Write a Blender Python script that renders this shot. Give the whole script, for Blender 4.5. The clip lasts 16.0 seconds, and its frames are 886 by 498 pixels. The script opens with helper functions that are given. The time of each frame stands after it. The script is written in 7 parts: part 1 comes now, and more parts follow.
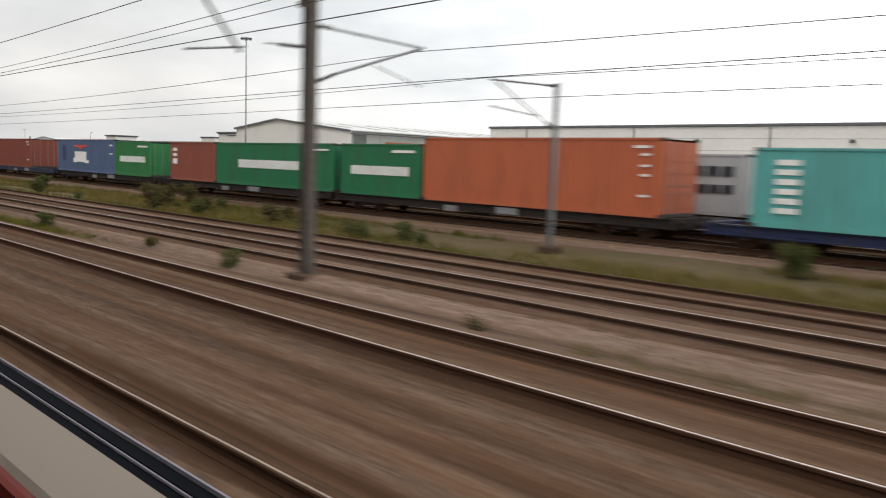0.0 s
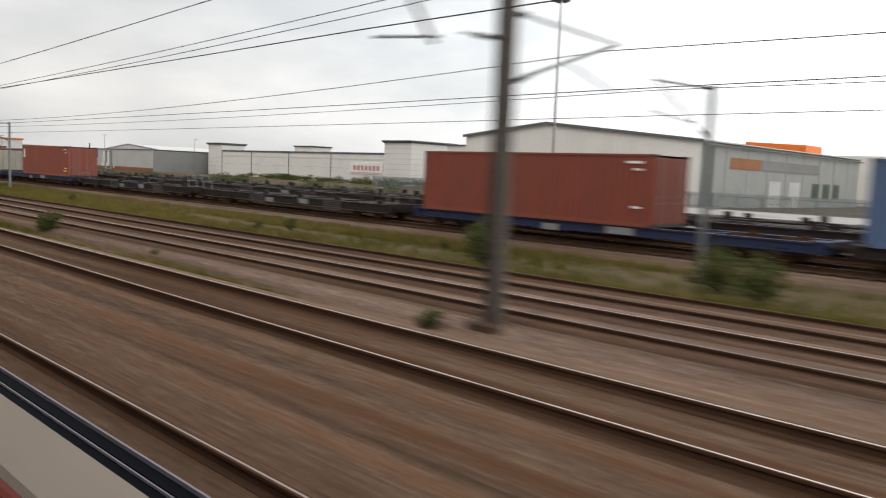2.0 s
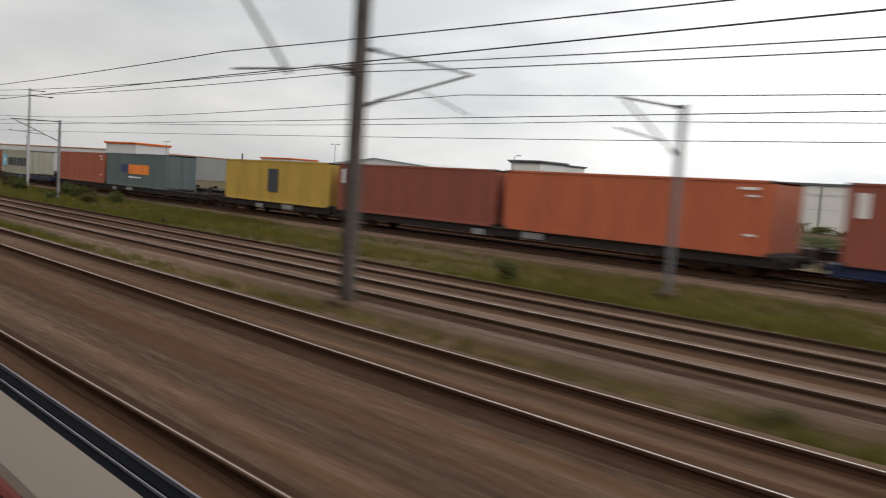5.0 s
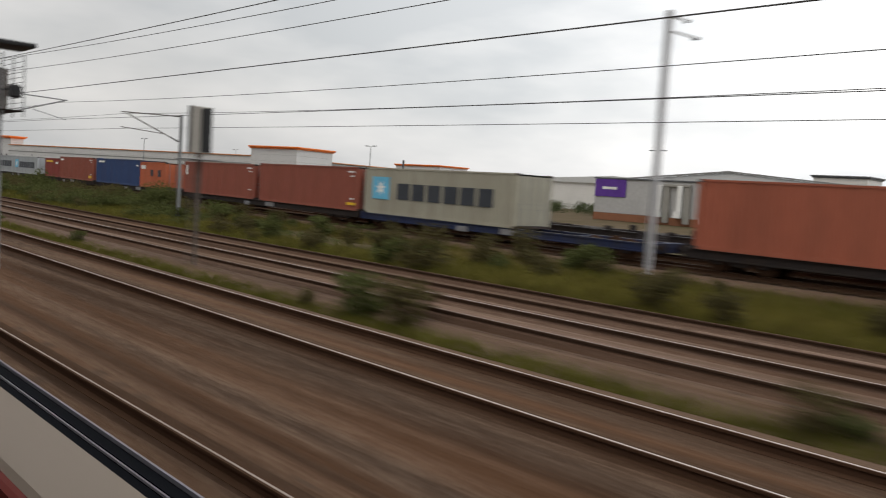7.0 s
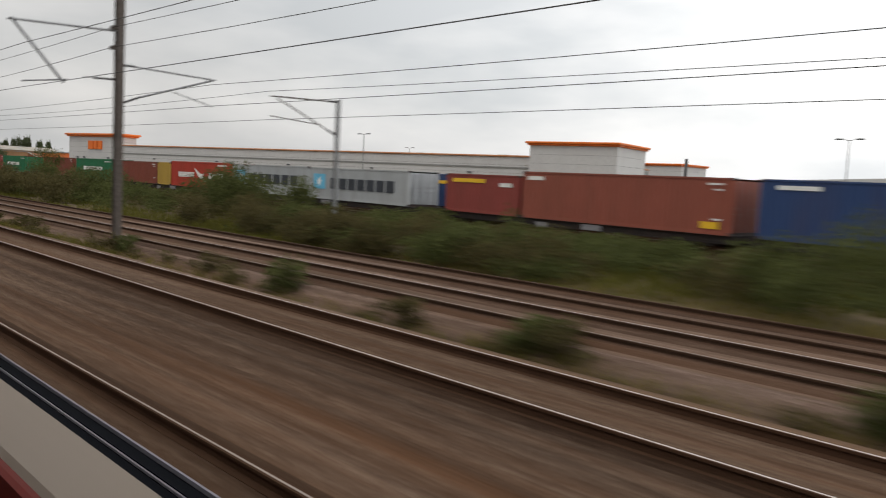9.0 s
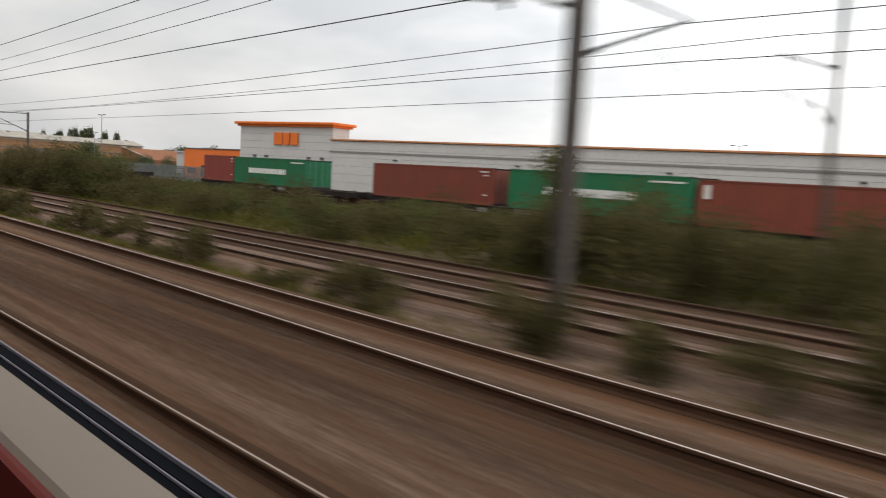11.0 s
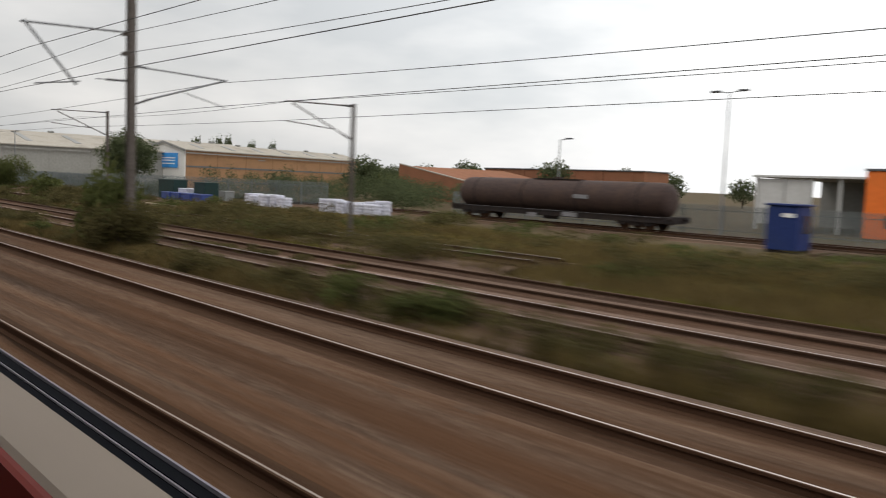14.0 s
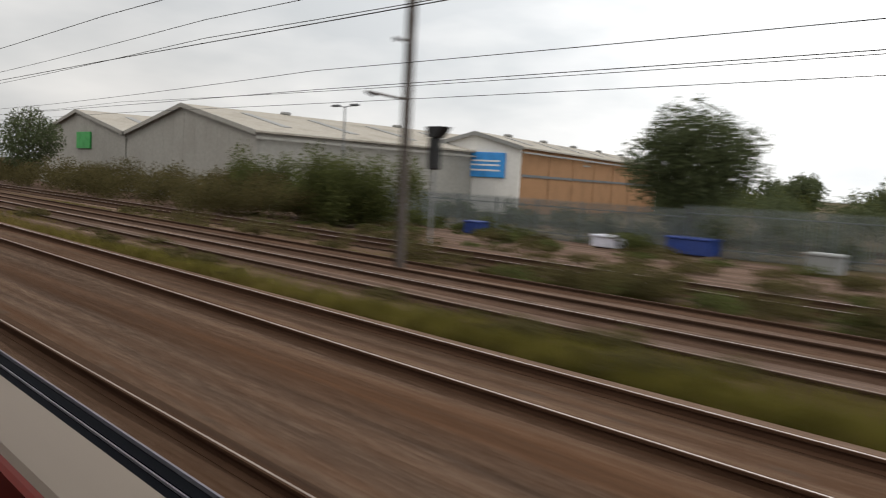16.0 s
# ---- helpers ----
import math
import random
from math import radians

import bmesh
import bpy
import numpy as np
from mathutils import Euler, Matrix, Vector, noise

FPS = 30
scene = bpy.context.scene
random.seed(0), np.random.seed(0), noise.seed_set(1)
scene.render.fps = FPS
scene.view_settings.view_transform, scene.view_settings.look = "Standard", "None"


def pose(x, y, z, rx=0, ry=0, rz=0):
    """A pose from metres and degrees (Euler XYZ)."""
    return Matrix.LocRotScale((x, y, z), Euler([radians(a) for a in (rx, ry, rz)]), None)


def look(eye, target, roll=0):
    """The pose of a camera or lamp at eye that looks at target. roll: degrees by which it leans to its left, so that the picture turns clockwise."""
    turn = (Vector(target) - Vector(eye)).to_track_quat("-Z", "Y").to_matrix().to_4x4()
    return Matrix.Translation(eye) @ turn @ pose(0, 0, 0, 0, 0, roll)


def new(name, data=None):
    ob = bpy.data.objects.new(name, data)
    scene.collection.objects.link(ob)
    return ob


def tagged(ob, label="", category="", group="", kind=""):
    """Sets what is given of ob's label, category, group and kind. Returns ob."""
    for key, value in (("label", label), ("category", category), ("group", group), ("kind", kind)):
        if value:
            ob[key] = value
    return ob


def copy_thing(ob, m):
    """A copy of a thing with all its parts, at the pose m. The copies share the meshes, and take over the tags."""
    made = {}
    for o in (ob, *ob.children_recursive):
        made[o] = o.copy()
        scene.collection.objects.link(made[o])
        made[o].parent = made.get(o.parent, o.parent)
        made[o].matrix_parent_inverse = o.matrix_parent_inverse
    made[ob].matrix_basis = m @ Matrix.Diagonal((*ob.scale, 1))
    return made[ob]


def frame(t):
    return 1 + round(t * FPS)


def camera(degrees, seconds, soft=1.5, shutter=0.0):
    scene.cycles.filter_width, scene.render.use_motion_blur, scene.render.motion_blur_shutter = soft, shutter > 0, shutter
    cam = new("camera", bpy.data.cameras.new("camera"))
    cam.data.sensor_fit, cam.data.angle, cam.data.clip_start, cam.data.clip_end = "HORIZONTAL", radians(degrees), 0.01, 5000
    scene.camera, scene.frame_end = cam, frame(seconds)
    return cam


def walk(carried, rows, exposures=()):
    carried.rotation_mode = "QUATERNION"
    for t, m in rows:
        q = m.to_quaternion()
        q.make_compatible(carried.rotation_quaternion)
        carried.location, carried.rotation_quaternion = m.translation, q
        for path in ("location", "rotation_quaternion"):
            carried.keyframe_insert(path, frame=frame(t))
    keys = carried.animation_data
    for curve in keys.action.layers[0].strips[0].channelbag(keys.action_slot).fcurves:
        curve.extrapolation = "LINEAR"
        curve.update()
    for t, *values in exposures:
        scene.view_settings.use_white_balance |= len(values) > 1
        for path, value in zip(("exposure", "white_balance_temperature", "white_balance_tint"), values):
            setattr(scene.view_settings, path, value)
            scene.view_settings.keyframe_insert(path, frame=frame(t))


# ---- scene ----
cam = camera(58.57, 16.0, soft=1.1, shutter=0.35)
walk(cam, [
    (0.0, pose(0, -0.00, 2.467, 83.79, -1.89, -45.30)),
    (0.5, pose(0, 16.28, 2.467, 83.51, -1.76, -45.29)),
    (1.0, pose(0, 32.59, 2.467, 83.63, -1.92, -45.50)),
    (1.5, pose(0, 48.94, 2.467, 83.80, -2.28, -45.70)),
    (2.0, pose(0, 65.39, 2.467, 84.51, -2.39, -45.36)),
    (2.5, pose(0, 82.02, 2.467, 84.64, -2.37, -44.66)),
    (3.0, pose(0, 98.72, 2.467, 84.91, -2.78, -44.65)),
    (3.5, pose(0, 115.50, 2.467, 85.19, -3.40, -44.84)),
    (4.0, pose(0, 132.43, 2.467, 85.47, -3.69, -44.70)),
    (4.5, pose(0, 149.39, 2.467, 85.47, -3.71, -44.66)),
    (5.0, pose(0, 166.39, 2.467, 85.47, -3.76, -44.54)),
    (5.5, pose(0, 183.45, 2.467, 85.47, -3.81, -44.41)),
    (6.0, pose(0, 200.57, 2.467, 85.48, -3.86, -44.30)),
    (6.5, pose(0, 217.74, 2.467, 85.48, -3.88, -44.25)),
    (7.0, pose(0, 234.95, 2.467, 85.59, -3.76, -44.17)),
    (7.5, pose(0, 252.29, 2.467, 85.49, -3.70, -43.95)),
    (8.0, pose(0, 269.73, 2.467, 85.69, -3.17, -43.63)),
    (8.5, pose(0, 287.26, 2.467, 85.61, -2.96, -43.55)),
    (9.0, pose(0, 304.87, 2.467, 85.11, -2.89, -43.83)),
    (9.5, pose(0, 322.53, 2.467, 85.01, -3.34, -43.64)),
    (10.0, pose(0, 340.26, 2.467, 84.60, -3.49, -43.40)),
    (10.5, pose(0, 358.01, 2.467, 84.62, -3.43, -43.43)),
    (11.0, pose(0, 375.79, 2.467, 84.66, -3.29, -43.50)),
    (11.5, pose(0, 393.60, 2.467, 84.71, -3.12, -43.58)),
    (12.0, pose(0, 411.43, 2.467, 84.75, -2.97, -43.65)),
    (12.5, pose(0, 429.29, 2.467, 84.76, -2.91, -43.67)),
    (13.0, pose(0, 447.17, 2.467, 84.70, -2.95, -43.63)),
    (13.5, pose(0, 465.10, 2.467, 84.89, -2.71, -43.24)),
    (14.0, pose(0, 483.12, 2.467, 85.14, -2.29, -43.14)),
    (14.5, pose(0, 501.18, 2.467, 85.03, -2.86, -43.42)),
    (15.0, pose(0, 519.23, 2.467, 84.98, -2.80, -43.33)),
    (15.5, pose(0, 537.28, 2.467, 85.13, -2.91, -43.44)),
    (16.0, pose(0, 555.33, 2.467, 85.04, -3.13, -43.73)),
], exposures=[(0.0, 0.35, 6650, 11), (2.5, 0.25, 6650, 11), (3.0, 0.15, 6650, 11), (3.5, 0.09, 6650, 11), (4.2, 0.03, 6650, 11), (7.0, -0.01, 6650, 11), (7.5, -0.05, 6650, 11), (9.5, 0.03, 6650, 11), (12.5, 0.29, 6650, 11), (13.2, 0.23, 6650, 11), (14.0, 0.13, 6650, 11), (16.0, 0.13, 6650, 11)])

# ---------------------------------------------------------------- world and light
SUN_DIR = Vector((-0.50, 0.45, 0.72)).normalized()
BRIGHT_CLOUD = Vector((0.62, -0.45, 0.62)).normalized()
world = bpy.data.worlds.new("overcast_sky")
scene.world = world
world.use_nodes = True
wn, wl = world.node_tree.nodes, world.node_tree.links
wn.clear()
w_out = wn.new("ShaderNodeOutputWorld")
w_bg = wn.new("ShaderNodeBackground")
w_sky = wn.new("ShaderNodeTexSky")
w_sky.sky_type, w_sky.sun_disc = "NISHITA", False
w_sky.sun_elevation, w_sky.sun_rotation = radians(47), radians(312)
w_sky.dust_density, w_sky.air_density = 4.0, 1.2
w_dim = wn.new("ShaderNodeVectorMath")
w_dim.operation = "SCALE"
w_dim.inputs["Scale"].default_value = 0.09
w_co = wn.new("ShaderNodeTexCoord")
w_map = wn.new("ShaderNodeMapping")
w_map.inputs["Scale"].default_value = (1.0, 1.0, 3.2)
w_no = wn.new("ShaderNodeTexNoise")
w_no.inputs["Scale"].default_value, w_no.inputs["Detail"].default_value = 2.2, 5.0
w_ramp = wn.new("ShaderNodeValToRGB")
w_ramp.color_ramp.elements[0].position, w_ramp.color_ramp.elements[0].color = 0.36, (0.58, 0.61, 0.63, 1)
w_ramp.color_ramp.elements[1].position, w_ramp.color_ramp.elements[1].color = 0.66, (0.94, 0.94, 0.93, 1)
w_dot = wn.new("ShaderNodeVectorMath")
w_dot.operation = "DOT_PRODUCT"
w_dot.inputs[1].default_value = BRIGHT_CLOUD
w_glow = wn.new("ShaderNodeMapRange")
w_glow.inputs["From Min"].default_value, w_glow.inputs["From Max"].default_value = -0.1, 1.0
w_glow.inputs["To Min"].default_value, w_glow.inputs["To Max"].default_value = 0.86, 2.35
w_mul = wn.new("ShaderNodeVectorMath")
w_mul.operation = "SCALE"
w_mix = wn.new("ShaderNodeMix")
w_mix.data_type = "RGBA"
w_mix.inputs["Factor"].default_value = 0.88
wl.new(w_co.outputs["Generated"], w_map.inputs["Vector"])
wl.new(w_map.outputs["Vector"], w_no.inputs["Vector"])
wl.new(w_no.outputs["Fac"], w_ramp.inputs["Fac"])
wl.new(w_co.outputs["Generated"], w_dot.inputs[0])
wl.new(w_dot.outputs["Value"], w_glow.inputs["Value"])
wl.new(w_ramp.outputs["Color"], w_mul.inputs[0])
wl.new(w_glow.outputs["Result"], w_mul.inputs["Scale"])
wl.new(w_sky.outputs["Color"], w_dim.inputs[0])
wl.new(w_dim.outputs["Vector"], w_mix.inputs["A"])
wl.new(w_mul.outputs["Vector"], w_mix.inputs["B"])
wl.new(w_mix.outputs["Result"], w_bg.inputs["Color"])
wl.new(w_bg.outputs["Background"], w_out.inputs["Surface"])
w_bg.inputs["Strength"].default_value = 1.0
sun_data = bpy.data.lights.new("sun", "SUN")
sun_data.energy, sun_data.angle, sun_data.color = 0.6, radians(16), (1.0, 0.96, 0.9)
sun = new("sun", sun_data)
sun.matrix_world = look(SUN_DIR * 100, (0, 0, 0))


# ---------------------------------------------------------------- materials
def material(name, c1, c2, rough=0.7, metal=0.0, grain=40.0, blot=1.2, bump=0.15, dirt=None, dirt_amount=0.35, spread=0.0, stretch=(1, 1, 1)):
    """Two-scale mottled surface: fine grain between c1 and c2, large blotches towards dirt, fine bump."""
    m = bpy.data.materials.new(name)
    m.use_nodes = True
    n, l = m.node_tree.nodes, m.node_tree.links
    b = n["Principled BSDF"]
    co = n.new("ShaderNodeTexCoord")
    mp = n.new("ShaderNodeMapping")
    mp.inputs["Scale"].default_value = stretch
    l.new(co.outputs["Object"], mp.inputs["Vector"])
    fine = n.new("ShaderNodeTexNoise")
    fine.inputs["Scale"].default_value, fine.inputs["Detail"].default_value = grain, 4.0
    big = n.new("ShaderNodeTexNoise")
    big.inputs["Scale"].default_value, big.inputs["Detail"].default_value = blot, 6.0
    l.new(mp.outputs["Vector"], fine.inputs["Vector"])
    l.new(mp.outputs["Vector"], big.inputs["Vector"])
    r1 = n.new("ShaderNodeMapRange")
    r1.inputs["From Min"].default_value, r1.inputs["From Max"].default_value = 0.32, 0.68
    l.new(fine.outputs["Fac"], r1.inputs["Value"])
    mix = n.new("ShaderNodeMix")
    mix.data_type = "RGBA"
    mix.inputs["A"].default_value, mix.inputs["B"].default_value = (*c1, 1), (*c2, 1)
    l.new(r1.outputs["Result"], mix.inputs["Factor"])
    r2 = n.new("ShaderNodeMapRange")
    r2.inputs["From Min"].default_value, r2.inputs["From Max"].default_value = 0.48, 0.72
    r2.inputs["To Max"].default_value = dirt_amount
    l.new(big.outputs["Fac"], r2.inputs["Value"])
    mix2 = n.new("ShaderNodeMix")
    mix2.data_type = "RGBA"
    mix2.inputs["B"].default_value = (*(dirt or [0.5 * v for v in c1]), 1)
    l.new(r2.outputs["Result"], mix2.inputs["Factor"])
    l.new(mix.outputs["Result"], mix2.inputs["A"])
    last = mix2.outputs["Result"]
    if spread:
        info = n.new("ShaderNodeObjectInfo")
        rr = n.new("ShaderNodeMapRange")
        rr.inputs["To Min"].default_value, rr.inputs["To Max"].default_value = 1 - spread, 1 + spread
        l.new(info.outputs["Random"], rr.inputs["Value"])
        hs = n.new("ShaderNodeHueSaturation")
        l.new(rr.outputs["Result"], hs.inputs["Value"])
        l.new(last, hs.inputs["Color"])
        last = hs.outputs["Color"]
    l.new(last, b.inputs["Base Color"])
    rg = n.new("ShaderNodeMapRange")
    rg.inputs["To Min"].default_value, rg.inputs["To Max"].default_value = max(rough - 0.12, 0.05), min(rough + 0.12, 1)
    l.new(big.outputs["Fac"], rg.inputs["Value"])
    l.new(rg.outputs["Result"], b.inputs["Roughness"])
    b.inputs["Metallic"].default_value = metal
    b.inputs["Specular IOR Level"].default_value = 0.5 if rough < 0.5 else 0.25 if rough < 0.85 else 0.04
    if bump:
        bp = n.new("ShaderNodeBump")
        bp.inputs["Strength"].default_value, bp.inputs["Distance"].default_value = bump, 0.02
        l.new(fine.outputs["Fac"], bp.inputs["Height"])
        l.new(bp.outputs["Normal"], b.inputs["Normal"])
    return m


def leafy(name, c1, c2, c3):
    """Foliage: each leaf its own shade of green."""
    m = bpy.data.materials.new(name)
    m.use_nodes = True
    n, l = m.node_tree.nodes, m.node_tree.links
    b = n["Principled BSDF"]
    geo = n.new("ShaderNodeNewGeometry")
    ramp = n.new("ShaderNodeValToRGB")
    e = ramp.color_ramp.elements
    soften = [tuple(0.5 * (a + b) for a, b in zip(c, c2)) for c in (c1, c3)]
    e[0].color, e[1].color = (*soften[0], 1), (*soften[1], 1)
    e.new(0.5).color = (*c2, 1)
    l.new(geo.outputs["Random Per Island"], ramp.inputs["Fac"])
    co = n.new("ShaderNodeTexCoord")
    no = n.new("ShaderNodeTexNoise")
    no.inputs["Scale"].default_value = 1.5
    l.new(co.outputs["Object"], no.inputs["Vector"])
    rr = n.new("ShaderNodeMapRange")
    rr.inputs["From Min"].default_value, rr.inputs["From Max"].default_value = 0.3, 0.7
    rr.inputs["To Min"].default_value, rr.inputs["To Max"].default_value = 0.7, 1.3
    l.new(no.outputs["Fac"], rr.inputs["Value"])
    hs = n.new("ShaderNodeHueSaturation")
    l.new(rr.outputs["Result"], hs.inputs["Value"])
    l.new(ramp.outputs["Color"], hs.inputs["Color"])
    l.new(hs.outputs["Color"], b.inputs["Base Color"])
    b.inputs["Roughness"].default_value = 0.75
    b.inputs["Specular IOR Level"].default_value = 0.08
    thin = n.new("ShaderNodeBsdfTranslucent")
    l.new(hs.outputs["Color"], thin.inputs["Color"])
    mix = n.new("ShaderNodeMixShader")
    mix.inputs["Fac"].default_value = 0.42
    l.new(b.outputs["BSDF"], mix.inputs[1])
    l.new(thin.outputs["BSDF"], mix.inputs[2])
    l.new(mix.outputs["Shader"], n["Material Output"].inputs["Surface"])
    return m


def ballast_material(name, ca, cb, cc, rust):
    """Crushed stone: stone-sized cells, streaks of rust along the track and large patches."""
    m = bpy.data.materials.new(name)
    m.use_nodes = True
    n, l = m.node_tree.nodes, m.node_tree.links
    b = n["Principled BSDF"]
    co = n.new("ShaderNodeTexCoord")
    vo = n.new("ShaderNodeTexVoronoi")
    vo.inputs["Scale"].default_value = 16.0
    l.new(co.outputs["Object"], vo.inputs["Vector"])
    ramp = n.new("ShaderNodeValToRGB")
    e = ramp.color_ramp.elements
    e[0].color, e[1].color = (*ca, 1), (*cc, 1)
    e.new(0.55).color = (*cb, 1)
    l.new(vo.outputs["Color"], ramp.inputs["Fac"])
    mp = n.new("ShaderNodeMapping")
    mp.inputs["Scale"].default_value = (1.3, 0.035, 1)
    l.new(co.outputs["Object"], mp.inputs["Vector"])
    big = n.new("ShaderNodeTexNoise")
    big.inputs["Scale"].default_value, big.inputs["Detail"].default_value = 1.6, 7.0
    l.new(mp.outputs["Vector"], big.inputs["Vector"])
    r = n.new("ShaderNodeMapRange")
    r.inputs["From Min"].default_value, r.inputs["From Max"].default_value = 0.38, 0.66
    r.inputs["To Max"].default_value = 0.85
    l.new(big.outputs["Fac"], r.inputs["Value"])
    mix = n.new("ShaderNodeMix")
    mix.data_type = "RGBA"
    mix.inputs["B"].default_value = (*rust, 1)
    l.new(r.outputs["Result"], mix.inputs["Factor"])
    l.new(ramp.outputs["Color"], mix.inputs["A"])
    mid = n.new("ShaderNodeTexNoise")
    mid.inputs["Scale"].default_value, mid.inputs["Detail"].default_value = 2.3, 5.0
    mp2 = n.new("ShaderNodeMapping")
    mp2.inputs["Scale"].default_value = (1.0, 0.02, 1)
    l.new(co.outputs["Object"], mp2.inputs["Vector"])
    l.new(mp2.outputs["Vector"], mid.inputs["Vector"])
    rv = n.new("ShaderNodeMapRange")
    rv.inputs["From Min"].default_value, rv.inputs["From Max"].default_value = 0.3, 0.7
    rv.inputs["To Min"].default_value, rv.inputs["To Max"].default_value = 0.58, 1.42
    l.new(mid.outputs["Fac"], rv.inputs["Value"])
    hs = n.new("ShaderNodeHueSaturation")
    l.new(rv.outputs["Result"], hs.inputs["Value"])
    l.new(mix.outputs["Result"], hs.inputs["Color"])
    l.new(hs.outputs["Color"], b.inputs["Base Color"])
    b.inputs["Roughness"].default_value = 0.95
    b.inputs["Specular IOR Level"].default_value = 0.04
    bp = n.new("ShaderNodeBump")
    bp.inputs["Strength"].default_value, bp.inputs["Distance"].default_value = 0.8, 0.03
    l.new(vo.outputs["Distance"], bp.inputs["Height"])
    l.new(bp.outputs["Normal"], b.inputs["Normal"])
    return m


BALLAST = ballast_material("brown_ballast", (0.052, 0.031, 0.020), (0.090, 0.057, 0.038), (0.155, 0.108, 0.078), (0.074, 0.036, 0.018))
BALLAST_GREY = ballast_material("grey_ballast", (0.085, 0.055, 0.042), (0.147, 0.099, 0.077), (0.235, 0.172, 0.137), (0.095, 0.058, 0.036))
EARTH = material("weedy_earth", (0.078, 0.058, 0.034), (0.118, 0.088, 0.054), 0.95, grain=6, blot=0.15, dirt=(0.056, 0.053, 0.020), dirt_amount=0.8)
STAIN_FAR = ballast_material("rusty_brown_ballast", (0.050, 0.029, 0.020), (0.085, 0.053, 0.037), (0.14, 0.095, 0.070), (0.064, 0.034, 0.020))
STAIN = ballast_material("rust_stained_ballast", (0.034, 0.019, 0.012), (0.058, 0.034, 0.022), (0.10, 0.063, 0.043), (0.044, 0.023, 0.012))
PALE_GRAVEL = ballast_material("pale_cess_gravel", (0.085, 0.055, 0.040), (0.14, 0.096, 0.072), (0.22, 0.16, 0.125), (0.10, 0.062, 0.038))
RAIL_TOP = material("polished_rail_steel", (0.52, 0.45, 0.42), (0.62, 0.54, 0.50), 0.38, 1.0, grain=30, bump=0.03)
RAIL_RUST = material("rusty_rail_side", (0.050, 0.027, 0.017), (0.080, 0.044, 0.027), 0.95, 0.0, grain=25, blot=3)
SLEEPER = material("sleeper_concrete", (0.064, 0.042, 0.029), (0.088, 0.060, 0.043), 0.9, grain=20, blot=2, spread=0.15)
GALV = material("galvanised_steel", (0.20, 0.205, 0.21), (0.29, 0.295, 0.30), 0.5, 0.5, grain=14, blot=0.8, dirt=(0.10, 0.09, 0.08))
MAST_STEEL = material("weathered_mast_steel", (0.080, 0.066, 0.057), (0.124, 0.105, 0.092), 0.7, 0.1, grain=12, blot=1.0, dirt=(0.05, 0.035, 0.025))
RAIL_RUST.node_tree.nodes["Principled BSDF"].inputs["Specular IOR Level"].default_value = 0.03
RAIL_DUSTY = material("dusty_rail_side", (0.050, 0.030, 0.020), (0.080, 0.049, 0.033), 0.95, 0.0, grain=25, blot=3)
RAIL_DUSTY.node_tree.nodes["Principled BSDF"].inputs["Specular IOR Level"].default_value = 0.03
WIRE = material("copper_wire", (0.045, 0.042, 0.04), (0.07, 0.065, 0.06), 0.5, 0.6, bump=0)
INSUL = material("dark_insulator", (0.03, 0.028, 0.028), (0.05, 0.045, 0.045), 0.35)
BLACK = material("black_paint", (0.012, 0.012, 0.013), (0.022, 0.022, 0.023), 0.55, grain=15)
WAGON_DARK = material("grimy_wagon_steel", (0.019, 0.0155, 0.0155), (0.037, 0.031, 0.029), 0.8, 0.0, grain=10, blot=1.5, dirt=(0.045, 0.032, 0.025), dirt_amount=0.6)
WAGON_DARK.node_tree.nodes["Principled BSDF"].inputs["Specular IOR Level"].default_value = 0.1
WAGON_BLUE = material("blue_wagon_paint", (0.012, 0.019, 0.056), (0.018, 0.028, 0.080), 0.6, grain=10, blot=1.5, dirt=(0.03, 0.028, 0.03), dirt_amount=0.75)
WAGON_PALE = material("pale_wagon_fittings", (0.17, 0.17, 0.18), (0.25, 0.25, 0.265), 0.7, grain=10, dirt=(0.16, 0.14, 0.12))
SIGN_WHITE = material("white_vinyl", (0.74, 0.74, 0.71), (0.82, 0.82, 0.79), 0.5, grain=30, blot=2, dirt=(0.45, 0.44, 0.41), bump=0.03)


